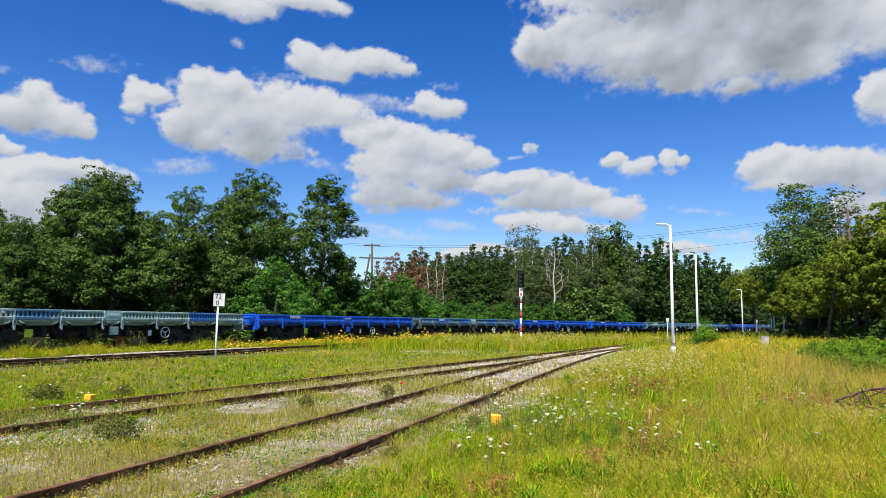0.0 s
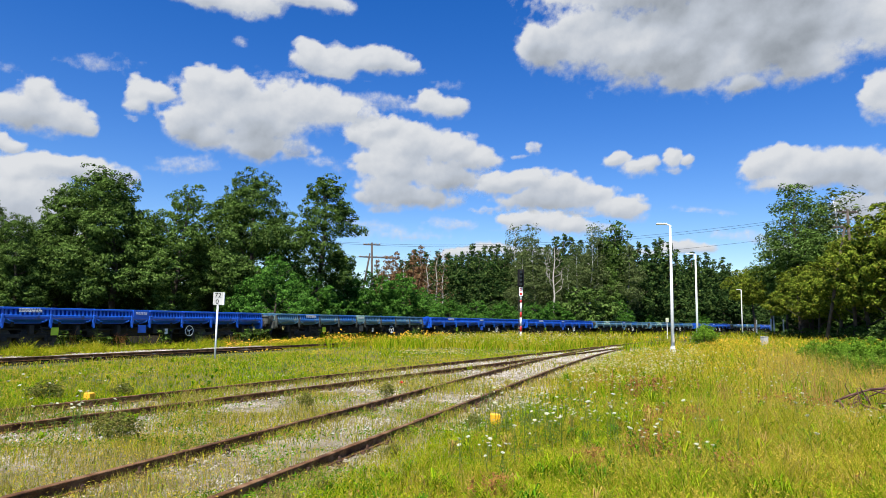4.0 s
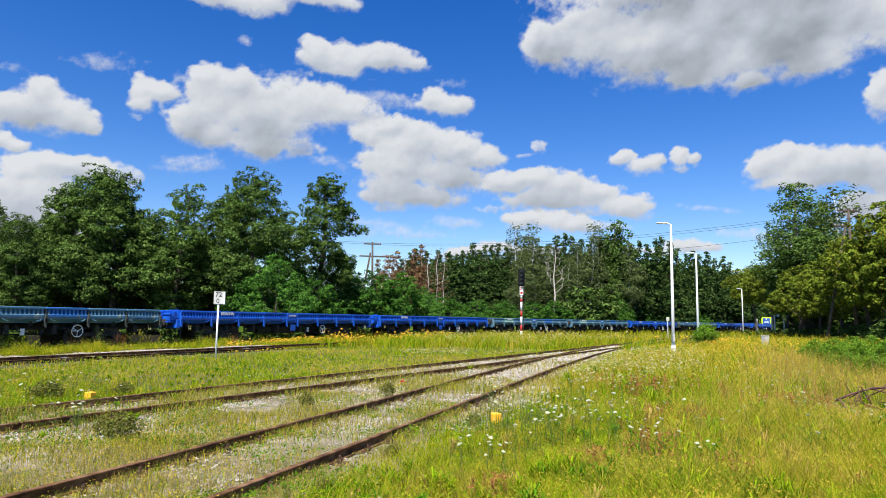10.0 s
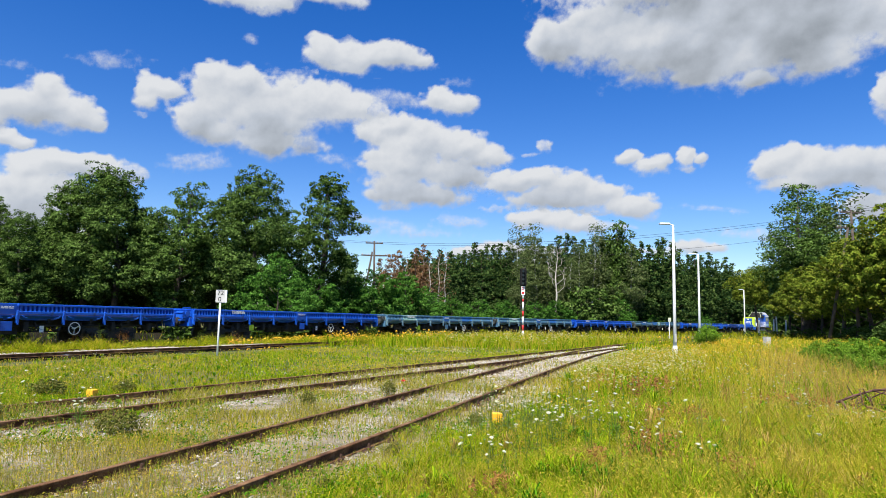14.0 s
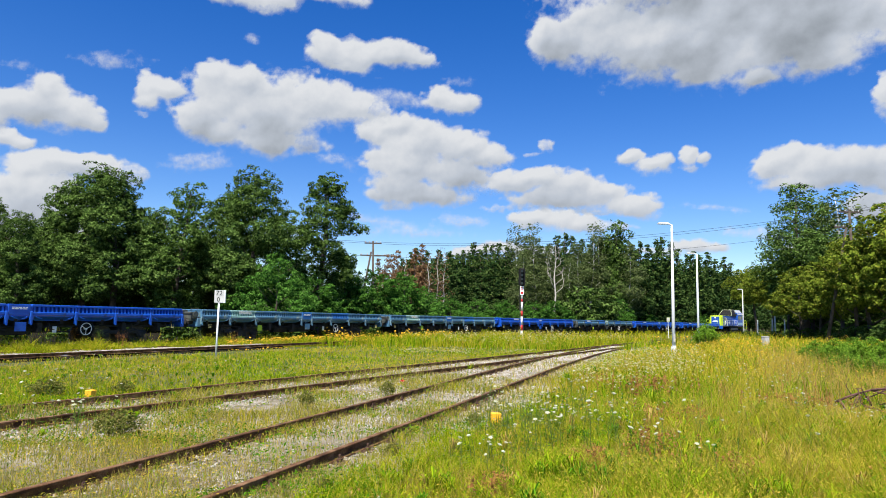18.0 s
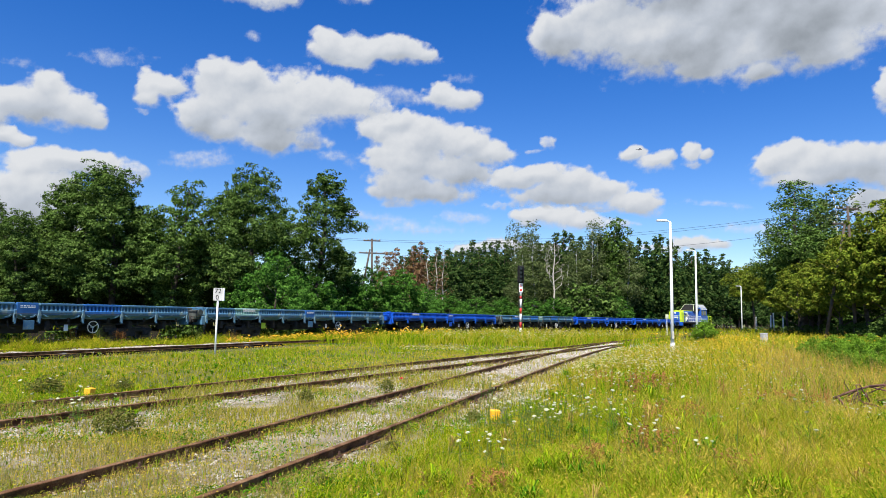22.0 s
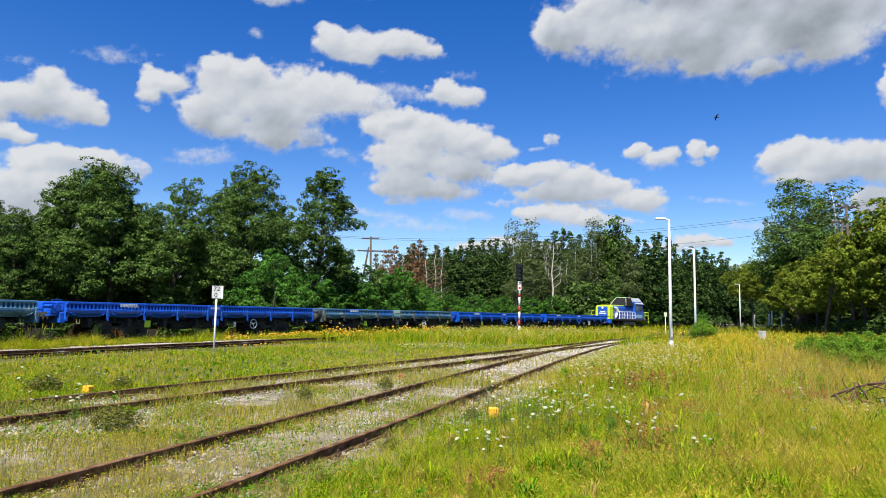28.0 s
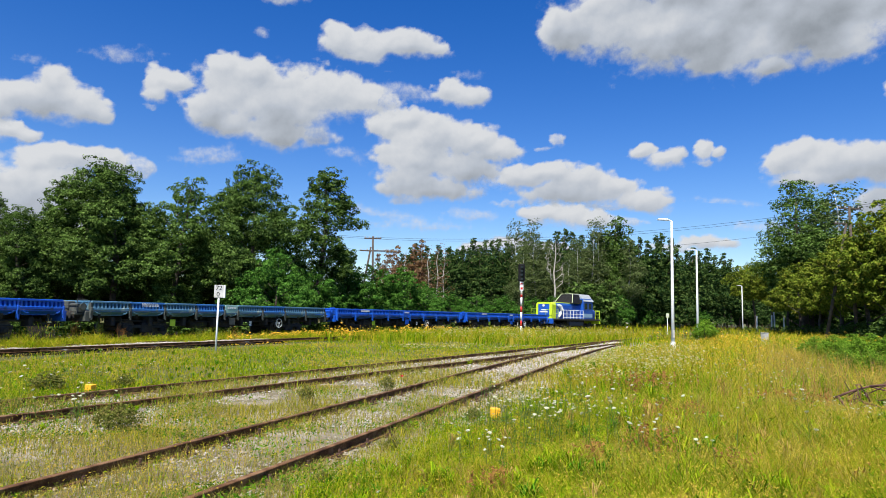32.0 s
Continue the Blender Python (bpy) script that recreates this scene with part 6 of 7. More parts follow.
herbs("golden_heads", 170000, 14, 48, M_GOLDGRASS, "golden ripe seed heads over the dry meadow", 0.024, up=1.2, keep=lambda x, y: RS.random(len(x)) < 0.95 * GOLD(x, y))
herbs("dusty_heads", 120000, 9, 36, M_DUSTY, "grey-tan withered stalks on dry ground", 0.026, up=1.0, keep=lambda x, y: RS.random(len(x)) < 0.9 * TAN(x, y) * (value_noise(x, y, 0.6, 83) > 0.3))
blades("withered_stalks", 60000, 5, 36, M_DUSTY, "withered tan stalks in patches", tall=1.25, width=0.6, keep=lambda x, y: RS.random(len(x)) < TAN(x, y) + 0.6 * (value_noise(x, y, 0.7, 84) > 0.8))
blades("foreground_grass", 56000, 3.2, 11, M_LUSH, "long thin arching grass close by", tall=1.0, width=0.9, lean=0.95, keep=lambda x, y: ~INTRACK(x, y) & (value_noise(x, y, 1.3, 91) + 0.4 * value_noise(x, y, 3.7, 92) > 0.78))
herbs("leafy_mat", 90000, 3.2, 13, M_LUSH, "curled green leaves matted low in the meadow", 0.026, up=1.0, keep=lambda x, y: ~INTRACK(x, y) & (value_noise(x, y, 1.9, 98) + 0.4 * value_noise(x, y, 5.1, 99) > 0.6))
blades("foreground_straw", 36000, 3.2, 11, M_GRASS, "long thin yellowing grass close by", tall=1.25, width=0.55, lean=0.6, keep=lambda x, y: ~INTRACK(x, y) & (value_noise(x, y, 1.3, 91) < 0.62))
blades("seed_stalks", 16000, 3.2, 15, M_STRAW, "tall pale seeding grass stalks arching over the meadow", tall=1.55, width=0.4, lean=0.9, keep=lambda x, y: ~INTRACK(x, y) & (value_noise(x, y, 0.9, 97) > 0.45))
blades("foreground_withered", 34000, 3.2, 11, M_DUSTY, "withered tan grass close by", tall=1.2, width=0.5, lean=0.6, keep=lambda x, y: ~INTRACK(x, y) & (value_noise(x, y, 1.1, 95) + 0.4 * value_noise(x, y, 4.1, 96) > 0.84))
herbs("sorrel_heads", 9000, 4.0, 18, M_RUSTGRASS, "rusty red sorrel seed heads in the meadow", 0.022, up=1.4,
      keep=lambda x, y: (x > branch_left(y) + 2.6) & (value_noise(x, y, 1.4, 14) > 0.68))


def sorrel_clumps():
    """Rusty seed stalks in loose clumps."""
    q = np.random.default_rng(77)
    vs = []
    for cx, cy, r, n, h in ((2.25, 7.1, 0.16, 420, 0.5), (1.5, 6.6, 0.12, 300, 0.4), (0.42, 5.7, 0.1, 240, 0.34), (2.8, 6.2, 0.14, 300, 0.42), (4.1, 13.4, 0.5, 700, 0.55), 
                            (3.3, 9.2, 0.25, 420, 0.5), (5.9, 11.0, 0.4, 500, 0.5), (3.9, 5.6, 0.15, 260, 0.4), (1.9, 5.1, 0.1, 220, 0.3)):
        n = int(n * 1.7)
        stalk = q.normal(size=(max(8, n // 30), 2)) * r
        k = q.integers(0, len(stalk), n)
        z = h * (0.45 + 0.6 * q.random(n))
        p = np.stack([cx + stalk[k, 0] + q.normal(size=n) * 0.012, cy + stalk[k, 1] + q.normal(size=n) * 0.012, z - 0.02], 1)
        sz = np.maximum(0.014, 0.0016 * cy)
        for _ in range(3):
            vs.append(p + q.normal(size=(n, 3)) * sz * 0.8)
        vs[-3:] = [np.stack(vs[-3:], 1).reshape(-1, 3)]
    v = np.concatenate(vs)
    t = np.arange(len(v)).reshape(-1, 3)
    return tagged(new("sorrel_clumps", fast_mesh("sorrel_clumps", v, t, M_RUSTGRASS)), "rusty red sorrel in loose clumps", "plants", kind="stuff")


sorrel_clumps()


def tufts(name, n, y0, y1, mat, label, h, r, per, seed, width):
    """Single tufts of arching leaves, well apart, each casting its own shade."""
    q = np.random.default_rng(seed)
    cy = np.exp(q.uniform(np.log(y0), np.log(y1), n))
    cx = q.uniform(-0.8, 0.8, n) * cy
    ok = ~INTRACK(cx, cy) | (q.random(n) < 0.12)
    cx, cy = cx[ok], cy[ok]
    big = q.uniform(0.6, 1.4, len(cx)) * np.clip(zones(cx, cy)[0] / 0.32, 0.2, 1.2)
    x, y, sc = (np.repeat(v, per) for v in (cx, cy, big))
    n = len(x)
    a = q.random(n) * 6.283
    reach, top = r * sc * (0.35 + 0.8 * q.random(n)), h * sc * (0.5 + 0.7 * q.random(n))
    dx, dy = np.cos(a), np.sin(a)
    w = width * (0.6 + 0.8 * q.random(n))
    P = lambda k, side, z: np.stack([x + dx * reach * k - dy * w * side, y + dy * reach * k + dx * w * side, top * z - 0.02], 1)
    v = np.stack([P(0.05, -0.3, 0), P(0.05, 0.3, 0), P(0.4, -0.5, 0.75), P(0.4, 0.5, 0.75), P(0.75, -0.4, 0.95), P(0.75, 0.4, 0.95), P(1.15, 0, 0.78)], 1).reshape(-1, 3)
    i = np.arange(n)[:, None] * 7
    t = np.concatenate([i + np.array(f) for f in ((0, 1, 3), (0, 3, 2), (2, 3, 5), (2, 5, 4), (4, 5, 6))])
    return tagged(new(name, fast_mesh(name, v, t, mat)), label, "plants", kind="stuff")


tufts("leafy_tufts", 800, 3.2, 24, M_LUSH, "vivid green leafy tufts standing out of the meadow", 0.26, 0.2, 46, 201, 0.013)
tufts("dark_tufts", 520, 3.2, 24, M_HERB_D, "dark green herb tufts in the meadow", 0.24, 0.16, 50, 202, 0.016)
tufts("tan_tufts", 240, 3.2, 18, M_DUSTY, "withered tan tufts in the meadow", 0.3, 0.14, 40, 203, 0.008)
blades("sorrel", 4200, 4.5, 22, M_RUSTGRASS, "red-brown sorrel stalks among the grass", tall=1.25, width=1.2, lean=0.12,
       keep=lambda x, y: (x > branch_left(y) + 3) & (value_noise(x, y, 1.4, 14) > 0.7))


def specks(name, n, y0, y1, mat, label, keep, size, tall=1.05, flat=True):
    """Small flower heads standing at the top of the grass."""
    x, y = wedge(n, y0, y1)
    h, dens = zones(x, y)
    ok = keep(x, y)
    x, y, h = x[ok], y[ok], h[ok]
    n = len(x)
    z = terrain(x, y) + h * tall * (0.7 + 0.5 * RS.random(n))
    r = size * (0.6 + 0.8 * RS.random(n)) * np.maximum(1, y / 26)
    vs = []
    tilt = RS.normal(size=(n, 2)) * 0.35
    for k in range(6):
        a = k * math.pi / 3
        ca, sa = math.cos(a), math.sin(a)
        vs.append(np.stack([x + r * ca, y + r * sa, z + r * (ca * tilt[:, 0] + sa * tilt[:, 1])], 1))
    vs.append(np.stack([x, y, z + r * 0.35], 1))
    vs.append(np.stack([x, y, z - r * 0.5], 1))
    v = np.stack(vs, 1).reshape(-1, 3)
    i = np.arange(n)[:, None] * 8
    t = np.concatenate([i + np.array([k, (k + 1) % 6, 6]) for k in range(6)] + [i + np.array([(k + 1) % 6, k, 7]) for k in range(6)])
    ob = new(name, fast_mesh(name, v, t, mat))
    return tagged(ob, label, "flowers", kind="stuff")


specks("white_umbels", 5200, 9, 62, M_FLOWER_W, "scattered white umbel flowers over the meadow",
       lambda x, y: (((x > BR_X(y) + 0.6) & (x < BR_X(y) + 6 + y * 0.12)) | ((x < main_left(y) - 0.6) & (y > 14))) & (value_noise(x, y, 0.5, 21) > 0.6), 0.017, 1.1)
TRAIN_X = lambda y: np.interp(y, _y, _x)
specks("yellow_tansy", 26000, 26, 56, M_FLOWER_Y, "dense golden flowers in a band before the train",
       lambda x, y: (x - TRAIN_X(y) > 2.4) & (x - TRAIN_X(y) < 6.5) & (x > -0.33 * y) & (x < 0.02 * y) & (value_noise(x, y, 0.45, 22) > 0.42), 0.034, 1.15)
specks("cream_umbels", 27000, 14, 58, M_FLOWER_C, "masses of cream-white umbels among tall grass",
       lambda x, y: (((x > 0.2 * y) & (x < 0.4 * y) & (y < 34) & (x > BR_X(y) + 0.8)) | ((x < main_left(y) - 1.5) & (x > 0.0 * y - 2) & (y > 30))) & (value_noise(x, y, 0.55, 24) > 0.42), 0.025, 1.12)
specks("small_yellow", 5000, 10, 58, M_FLOWER_Y, "tiny yellow flowers dotted in the meadow",
       lambda x, y: (value_noise(x, y, 0.35, 25) > 0.6) & ((x > BR_X(y) + 1) | (x < main_left(y) - 1)), 0.012, 1.0)
specks("yellow_weeds", 2600, 26, 60, M_FLOWER_Y, "yellow flowering weeds beside the path",
       lambda x, y: (x > 0.18 * y) & (x > BR_X(y) + 0.4) & (value_noise(x, y, 0.4, 23) > 0.52), 0.035, 1.0)


# ---------------------------------------------------------------- ballast
def stones(name, n, label, fn, lo, hi, y0, y1, thr, seed, lift=0.0):
    rs = np.random.default_rng(seed)
    y = np.exp(np.log(y0) + (np.log(y1) - np.log(y0)) * rs.random(n))
    off = lo + (hi - lo) * rs.random(n)
    x = fn(y) + off * 1.1
    ok = value_noise(x, y, 0.7, seed) + 0.3 * value_noise(x, y, 2.3, seed + 1) + 0.55 * (rs.random(n) - 0.5) > thr + 0.08
    x, y = x[ok], y[ok]
    n = len(x)
    r = (0.011 + 0.02 * rs.random(n) ** 2) * np.maximum(1, y / 15)
    dirs = np.array([(1, 0, 0), (0, 1, 0), (-1, 0, 0), (0, -1, 0), (0.3, 0.15, 0.55), (0, 0, -0.6)], float)
    jit = 0.65 + 0.7 * rs.random((n, 6, 1))
    a = rs.random(n) * 6.28
    ca, sa = np.cos(a), np.sin(a)
    d = dirs[None] * jit
    v = np.stack([d[..., 0] * ca[:, None] - d[..., 1] * sa[:, None], d[..., 0] * sa[:, None] + d[..., 1] * ca[:, None], d[..., 2]], -1) * r[:, None, None]
    v += np.stack([x, y, terrain(x, y) + lift + 0.012 + r * 0.3], 1)[:, None, :]
    i = np.arange(n)[:, None] * 6
    t = np.concatenate([i + np.array(q) for q in ((0, 1, 4), (1, 2, 4), (2, 3, 4), (3, 0, 4), (1, 0, 5), (0, 3, 5))])
    ob = new(name, fast_mesh(name, v.reshape(-1, 3), t, M_STONE))
    return tagged(ob, label, "ballast", kind="stuff")


stones("branch_ballast", 36000, "pale crushed stone between the branch rails", branch_left, -0.1, 1.9, 3.5, 44, 0.42, 61)
stones("siding_ballast", 36000, "pale crushed stone beside the siding rails", main_left, -0.2, 3.4, 6, 44, 0.58, 63)
stones("far_ballast", 9000, "pale gravel beside the overgrown rail", far_left, -1.25, -0.1, 14, 33, 0.5, 65, 0.18)


# ---------------------------------------------------------------- sleepers and rail chairs
def sleepers(parent, left, right, y0, y1):
    me = shared("sleeper", lambda: Soup().box(-0.125, 0.125, -1.3, 1.3, -0.13, 0.0, c=0.015), M_SLEEPER)
    chair = shared("rail_chair", lambda: Soup().box(-0.09, 0.09, -0.17, 0.17, 0.0, 0.022, c=0.004).box(-0.035, 0.035, 0.075, 0.125, 0.022, 0.06, c=0.006)
                   .box(-0.035, 0.035, -0.125, -0.075, 0.022, 0.06, c=0.006).tube([(0, 0.1, 0.05), (0, 0.1, 0.1)], 0.017, 6).tube([(0, -0.1, 0.05), (0, -0.1, 0.1)], 0.017, 6), M_FISH)
    mid = [(a + b) / 2 for a, b in zip(left, right)]
    r = random.Random(3)
    for p, a in spaced(mid, 0.66):
        if y0 < p.y < y1:
            q = part("sleeper", me, M_SLEEPER, parent, m=Matrix.Translation((p.x, p.y, 0.026 + r.uniform(-0.02, 0.014))) @ pose(0, 0, 0, 0, 0, math.degrees(a) + r.uniform(-1.5, 1.5)))
            if p.y < 26:
                for side in (-0.75, 0.75):
                    part("rail_chair", chair, M_FISH, q, m=pose(0, side, 0.0))


sleepers(T_BRANCH, BL, BR, 3.2, 27)
sleepers(T_MAIN, ML, MR, 6, 44)


# ---------------------------------------------------------------- single plants
def umbel_soup(r, seed):
    s, q = Soup(), random.Random(seed)
    for i in range(17):
        a, d = i * 2.4, r * math.sqrt((i + 0.5) / 17)
        c = Vector((math.cos(a) * d, math.sin(a) * d, 0.12 * r - 0.3 * d * d / r))
        k = r * 0.3
        ring = [c + Vector((math.cos(b) * k, math.sin(b) * k, q.uniform(-0.1, 0.1) * k)) for b in (0, 1.26, 2.51, 3.77, 5.03)]
        s.add(ring + [c + Vector((0, 0, k * 0.5))], [(j, (j + 1) % 5, 5) for j in range(5)])
        s.tube([(0, 0, -r * 0.75), c - Vector((0, 0, 0.004))], 0.0015, 3)
    return s


UMBELS = [umbel_soup(0.036, i).mesh("umbel", M_FLOWER_W) for i in range(3)]


def carrot_stem(h, seed):
    q = random.Random(seed)
    lean = q.uniform(-0.1, 0.1)
    s = Soup().tube([(0, 0, -0.03), (lean * 0.3, 0, h * 0.5), (lean, 0, h - 0.04)], [0.004, 0.0035, 0.002], 5)
    for k in range(4):
        a, z = q.uniform(0, 6), h * q.uniform(0.15, 0.7)
        d = Vector((math.cos(a), math.sin(a), 0.6))
        b = Vector((lean * z / h, 0, z))
        s.tube([b, b + d * 0.06, b + d * 0.12 + Vector((0, 0, -0.02))], [0.003, 0.006, 0.001], 3)
    return s, lean


STEMS = [(carrot_stem(1.0, i), i) for i in range(4)]
STEM_MESH = [(sm[0].mesh("stem", M_STEM), sm[1]) for sm, _ in STEMS]


def wild_carrot(x, y, h, q):
    me, lean = q.choice(STEM_MESH)
    o = empty("wild_carrot", pose(x, y, ground_height(x, y) - 0.02, 0, 0, q.uniform(0, 360)), "wild carrot with flat white flower head", "flower", "wild carrots in the meadow")
    part("stem", me, M_STEM, o, m=Matrix.Diagonal((1, 1, h, 1)))
    k = q.uniform(0.3, 0.68) if q.random() < 0.88 else q.uniform(0.68, 0.9)
    part("flower_head", q.choice(UMBELS), M_FLOWER_W, o, "flat white umbel", m=pose(lean, 0, h, q.uniform(-25, 25), q.uniform(-25, 25), q.uniform(0, 360)) @ Matrix.Diagonal((k, k, k, 1)))


qf = random.Random(8)
for cx, cy, sx, sy, n, hh in ((1.0, 9.0, 0.36, 0.9, 74, 0.52), (0.5, 7.0, 0.16, 0.3, 18, 0.42), (-5.0, 9.0, 0.3, 0.35, 18, 0.42), (-6.4, 11.2, 1.0, 0.8, 14, 0.4), (1.6, 9.2, 0.5, 0.8, 26, 0.52), (2.35, 7.2, 0.3, 0.6, 24, 0.55), (3.0, 9.0, 0.8, 1.5, 16, 0.6), (1.7, 10.2, 0.5, 1.2, 18, 0.55),
                              (4.2, 14.5, 1.2, 2.0, 22, 0.55), (-7.0, 13.4, 0.7, 0.7, 18, 0.42), (5.0, 8.0, 1.2, 1.5, 9, 0.55), (3.6, 5.2, 0.8, 0.5, 4, 0.5), (0.1, 5.0, 0.4, 0.4, 3, 0.25), (6.5, 18, 2.0, 3.0, 20, 0.6)):
    for _k in range(n):
        px_, py_ = qf.gauss(cx, sx), qf.gauss(cy, sy)
        if py_ > 3.6 and not (branch_left(py_) - 0.2 < px_ < branch_left(py_) + 1.9):
            wild_carrot(px_, py_, hh * qf.uniform(0.75, 1.25), qf)


def poppy(x, y, h):
    o = empty("poppy", pose(x, y, ground_height(x, y)), "small red poppy on thin stem", "flower", "poppies by the rails")
    part("stem", Soup().tube([(0, 0, -0.02), (0.02, 0, h)], 0.004, 5), M_STEM, o)
    s = Soup()
    for k in range(4):
        a = k * 1.57
        d, e = Vector((math.cos(a), math.sin(a), 0)), Vector((-math.sin(a), math.cos(a), 0))
        c = Vector((0.02, 0, h))
        s.add([c, c + d * 0.04 + e * 0.035 + Vector((0, 0, 0.02)), c + d * 0.06 + Vector((0, 0, 0.045)), c + d * 0.04 - e * 0.035 + Vector((0, 0, 0.02))], [(0, 1, 2, 3)])
    part("petals", s, M_FLOWER_R, o, "red petals")


poppy(-0.86, 14.2, 0.22)


def twiggy(name, x, y, h, spread, n, mat, label, cat, seed, lying=False):
    q = random.Random(seed)
    o = empty(name, pose(x, y, ground_height(x, y)), label, cat)
    for k in range(n):
        a = q.uniform(0, 6.28)
        d = Vector((math.cos(a) * spread, math.sin(a) * spread, h if not lying else h * q.uniform(0.2, 1))) * q.uniform(0.6, 1.1)
        mid = d * 0.5 + Vector((q.uniform(-0.08, 0.08), q.uniform(-0.08, 0.08), 0.06))
        r = 0.0032 if not lying else 0.02
        s = Soup().tube([(0, 0, -0.03), mid, d], [r, r * 0.8, r * 0.3], 5)
        for _j in range(4 if lying else 9):
            u = q.uniform(0.1, 0.9)
            b = mid.lerp(d, u)
            s.tube([b, b + Vector((q.uniform(-0.2, 0.2), q.uniform(-0.2, 0.2), q.uniform(0.02, 0.2)))], [r * 0.5, r * 0.2], 4)
        part("branch" if lying else "stalk", s, mat, o)


broadleaf("weed", 1.0, 0.62, 27, M_WEED, n=2200, size=0.055, low=0.12, lump=0.17, lumps=34, first=0.05, thick=0.008, bark=M_STEM, flat=0.9, per=8, tight=0.5)
for wx, wy, wh, ww in ((-4.0, 8.4, 0.36, 1.1), (-4.35, 8.75, 0.3, 1.1), (-2.35, 11.6, 0.3, 0.8), (-6.6, 9.6, 0.28, 1.3), (-1.1, 13.6, 0.3, 0.9), (-0.55, 7.7, 0.16, 1.2), (-1.05, 6.1, 0.14, 1.2), (0.5, 10.1, 0.18, 1.2), (-7.4, 12.4, 0.4, 1.3), (-6.2, 12.9, 0.3, 1.3)):
    k = wh
    o = empty("weed", pose(wx, wy, ground_height(wx, wy) - 0.01, 0, 0, 57 * wx % 360) @ Matrix.Diagonal((k * ww, k * ww, k, 1)), "bushy olive-green weed beside the rails", "weed", "weeds between the tracks")
    part("stem", TREE_KINDS["weed"][0], None, o)
    part("leaves", TREE_KINDS["weed"][1], None, o)
fallen = empty("dead_branch", pose(7.75, 12.0, 0), "fallen reddish dead branch arching over dry grass", "branch")
for pts, r0 in (([(-0.55, 0.1, 0.26), (-0.3, 0.0, 0.4), (0.05, 0, 0.5), (0.4, 0.05, 0.42), (0.75, 0.1, 0.16)], 0.024), ([(-0.5, 0.05, 0.3), (-0.42, -0.1, 0.1), (-0.3, -0.2, -0.02)], 0.026),
                ([(0.05, 0, 0.5), (0.3, -0.2, 0.56), (0.62, -0.3, 0.44), (0.95, -0.4, 0.2)], 0.024), ([(0.0, 0.1, 0.2), (0.4, 0.1, 0.1), (0.8, 0.2, -0.02)], 0.02), ([(0.4, 0.05, 0.42), (0.6, 0.2, 0.6), (0.66, 0.25, 0.74)], 0.014),
                ([(-0.3, 0.0, 0.4), (-0.34, 0.1, 0.56), (-0.28, 0.1, 0.68)], 0.012)):
    part("branch", Soup().tube(pts, [r0 * (1 - 0.7 * i / len(pts)) for i in range(len(pts))], 7), M_REDBARK, fallen, smooth=True)
qb = random.Random(31)
for _k in range(16):
    a0 = Vector((qb.uniform(-0.5, 0.7), qb.uniform(-0.25, 0.15), qb.uniform(0.12, 0.45)))
    d0 = Vector((qb.uniform(-0.5, 0.6), qb.uniform(-0.3, 0.3), qb.uniform(-0.05, 0.3)))
    part("twig", Soup().tube([a0, a0 + d0 * 0.5 + Vector((0, 0, 0.08)), a0 + d0 - Vector((0, 0, 0.06))], [0.012, 0.009, 0.003], 5), M_REDBARK, fallen, smooth=True)
for wx, wy, wh, ws in ((-15.5, 27.5, 0.95, 11), (-14.6, 28.0, 1.05, 12), (-13.4, 27.4, 0.8, 13), (-11.2, 30.2, 0.9, 14), (-9.8, 31.0, 0.7, 15), (-16.6, 26.2, 0.8, 16)):
    twiggy("tall_weed", wx, wy, wh, 0.16, 9, M_RUSTGRASS if ws % 2 else M_STEM, "tall seeding weed clump before the train", "weed", ws)
twiggy("tall_weed", 3.1, 7.9, 0.85, 0.07, 4, M_STEM, "tall dark weed stalk in the meadow", "weed", 4)


# ---------------------------------------------------------------- birds
M_PLUME = material("dark_plumage", [(0.012, 0.014, 0.022), (0.03, 0.032, 0.042)], rough=0.6, scale=20, fine=90, bump=0.1)


def swallow():
    """A gliding swallow, its beak towards +x."""
    o = empty("swallow", Matrix(), "small dark swallow gliding across the sky", "bird", "swallows in the sky")
    part("body", Soup().tube([(-0.085, 0, 0), (-0.05, 0, 0), (0.0, 0, 0.002), (0.045, 0, 0.004), (0.07, 0, 0.006), (0.086, 0, 0.004), (0.1, 0, 0.0)], [0.006, 0.014, 0.022, 0.02, 0.016, 0.012, 0.001], 8), M_PLUME, o, smooth=True)
    for side in (-1, 1):
        plan = [(0.045, 0.012, 0.008), (0.05, 0.06, 0.018), (0.03, 0.11, 0.022), (-0.055, 0.2, 0.012), (-0.015, 0.1, 0.018), (-0.015, 0.012, 0.006)]
        top = [(x, side * y, z + 0.003) for x, y, z in plan]
        low = [(x, side * y, z - 0.003) for x, y, z in plan]
        fs = [(0, 1, 4, 5), (1, 2, 4), (2, 3, 4), (11, 10, 7, 6), (10, 8, 7), (10, 9, 8)] + [(i, 6 + i, 6 + (i + 1) % 6, (i + 1) % 6) for i in range(6)]
        part("wing", Soup().add(top + low, fs), M_PLUME, o)
        part("tail_feather", Soup().tube([(-0.075, 0, 0), (-0.12, side * 0.012, 0), (-0.17, side * 0.03, 0)], [0.006, 0.005, 0.001], 5), M_PLUME, o)
    return o


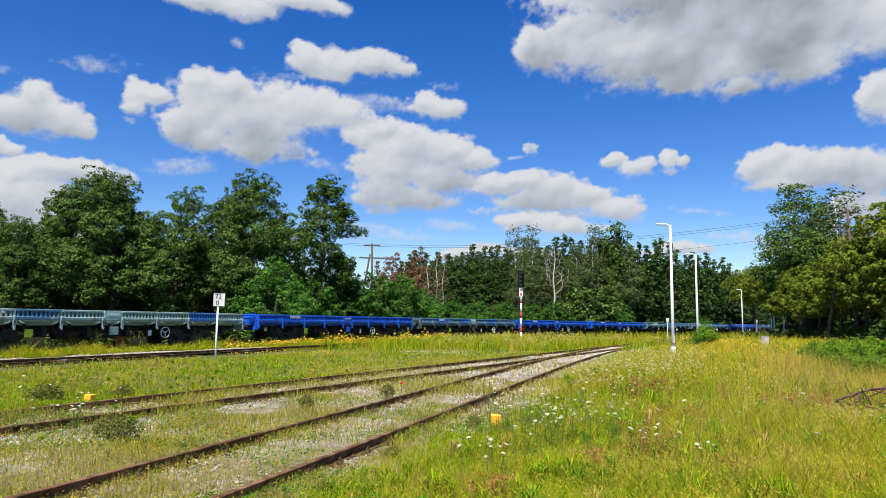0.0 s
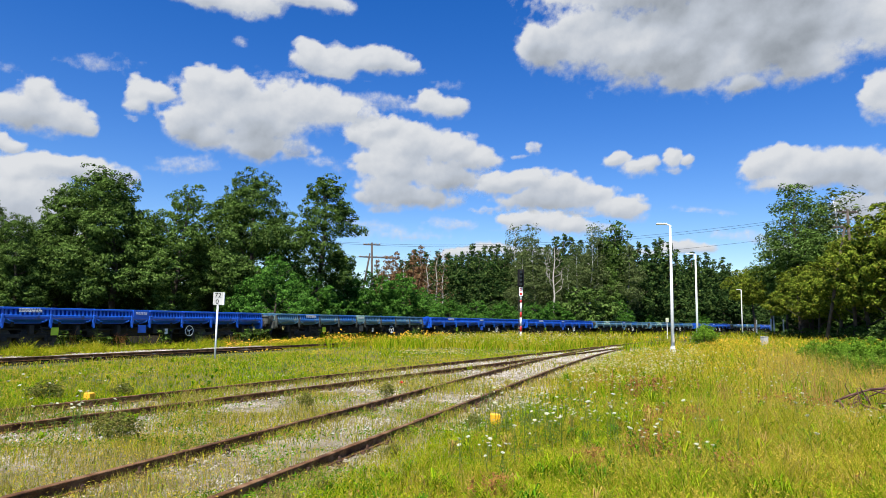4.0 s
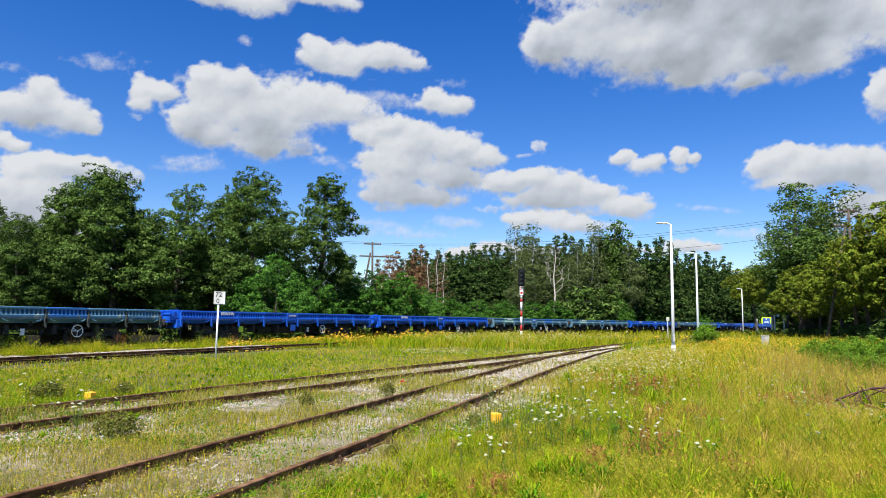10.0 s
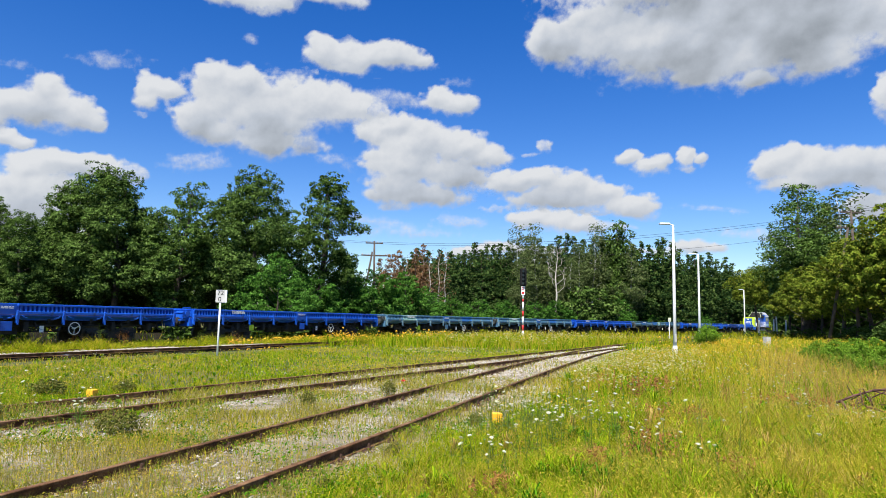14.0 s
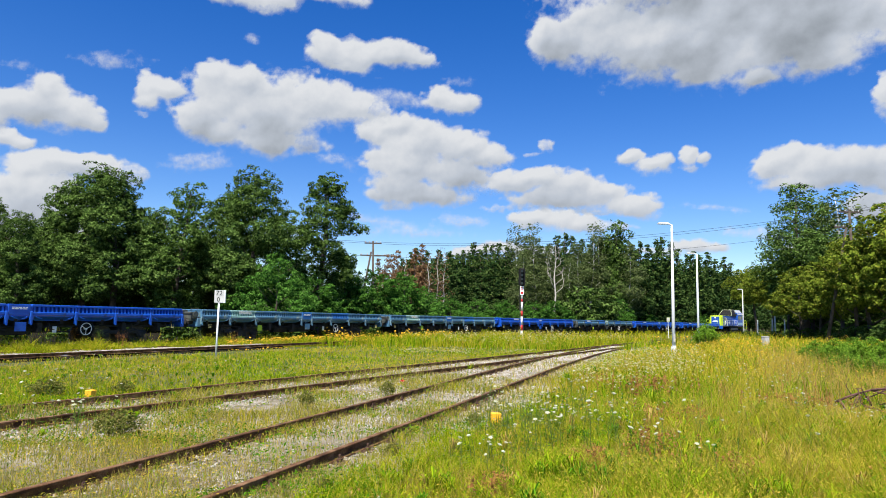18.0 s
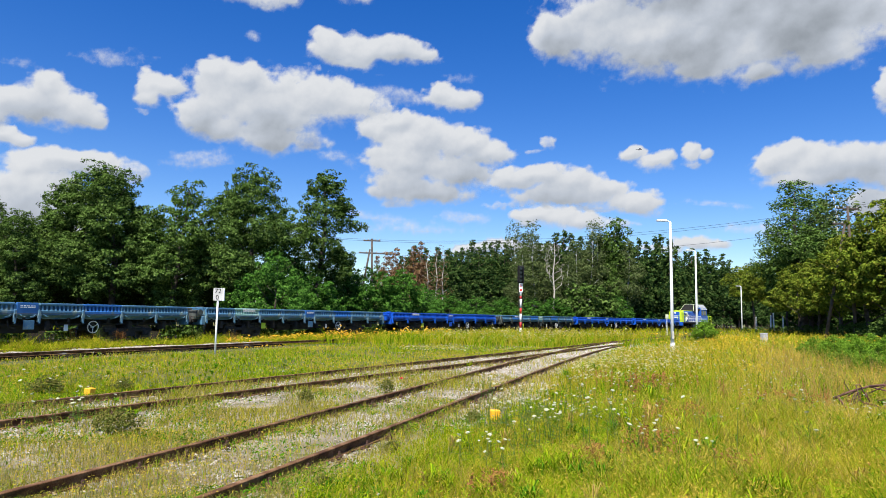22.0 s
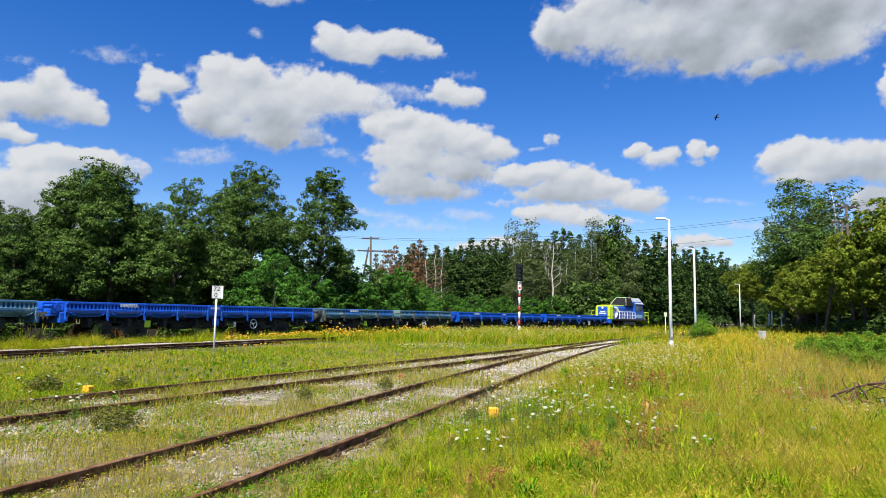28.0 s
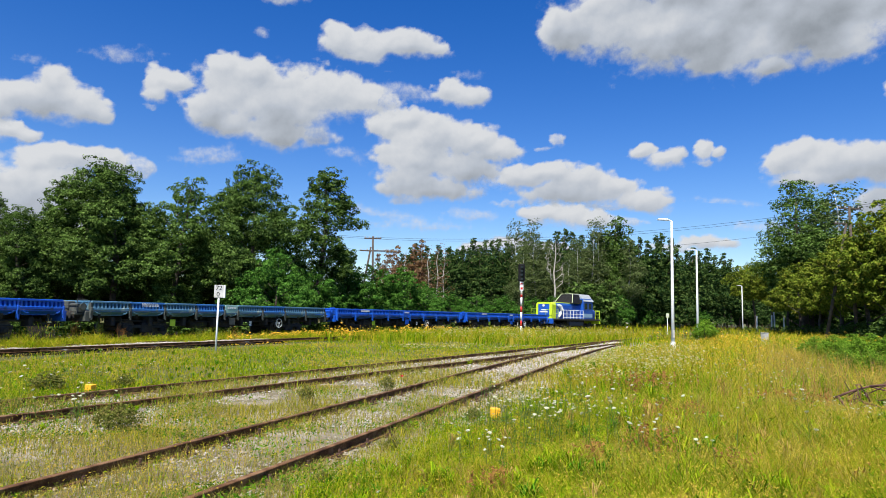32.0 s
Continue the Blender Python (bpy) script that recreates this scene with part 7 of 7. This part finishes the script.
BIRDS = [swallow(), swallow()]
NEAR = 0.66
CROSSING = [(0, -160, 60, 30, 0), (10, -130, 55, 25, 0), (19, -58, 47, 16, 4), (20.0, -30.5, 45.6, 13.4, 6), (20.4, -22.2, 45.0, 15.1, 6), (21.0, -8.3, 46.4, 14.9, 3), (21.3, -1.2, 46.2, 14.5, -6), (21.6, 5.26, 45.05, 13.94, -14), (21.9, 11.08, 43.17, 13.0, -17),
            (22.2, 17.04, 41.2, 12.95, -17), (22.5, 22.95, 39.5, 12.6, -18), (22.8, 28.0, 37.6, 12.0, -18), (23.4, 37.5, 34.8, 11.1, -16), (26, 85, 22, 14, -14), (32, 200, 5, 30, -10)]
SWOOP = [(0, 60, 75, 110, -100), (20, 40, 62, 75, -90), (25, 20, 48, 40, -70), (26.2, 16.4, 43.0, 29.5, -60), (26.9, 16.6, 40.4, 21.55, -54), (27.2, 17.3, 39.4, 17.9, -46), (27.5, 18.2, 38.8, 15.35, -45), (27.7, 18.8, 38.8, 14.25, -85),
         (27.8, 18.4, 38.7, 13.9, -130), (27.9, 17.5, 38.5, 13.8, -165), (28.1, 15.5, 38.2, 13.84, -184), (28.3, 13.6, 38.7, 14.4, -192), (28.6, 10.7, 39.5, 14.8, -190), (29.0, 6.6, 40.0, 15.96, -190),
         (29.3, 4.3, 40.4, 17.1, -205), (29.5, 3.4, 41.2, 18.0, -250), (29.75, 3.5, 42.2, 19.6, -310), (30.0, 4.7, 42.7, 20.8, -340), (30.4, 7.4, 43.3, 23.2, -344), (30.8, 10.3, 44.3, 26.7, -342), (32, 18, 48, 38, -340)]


# ---------------------------------------------------------------- what moves
def motions():
    times = [i * 1.0 for i in range(33)]
    steps = [i * 0.15 for i in range(214)]
    for ob, front, length in VEHICLES:
        walk(ob, [(t, vehicle_pose(front, length, t)) for t in times])
        for bg in ob.children:
            if bg.name.startswith("bogie"):
                for ws in bg.children:
                    p = ws.matrix_basis.translation.copy()
                    walk(ws, [(t, pose(p.x, p.y, p.z, 0, -math.degrees(run(min(t, 32.0)) / 0.46) % 360, 0)) for t in steps])
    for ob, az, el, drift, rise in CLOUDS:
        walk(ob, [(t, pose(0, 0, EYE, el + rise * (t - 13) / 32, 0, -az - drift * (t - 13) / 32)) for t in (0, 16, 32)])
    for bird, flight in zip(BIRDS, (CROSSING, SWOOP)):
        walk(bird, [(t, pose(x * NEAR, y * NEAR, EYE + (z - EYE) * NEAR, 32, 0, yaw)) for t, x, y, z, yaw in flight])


motions()
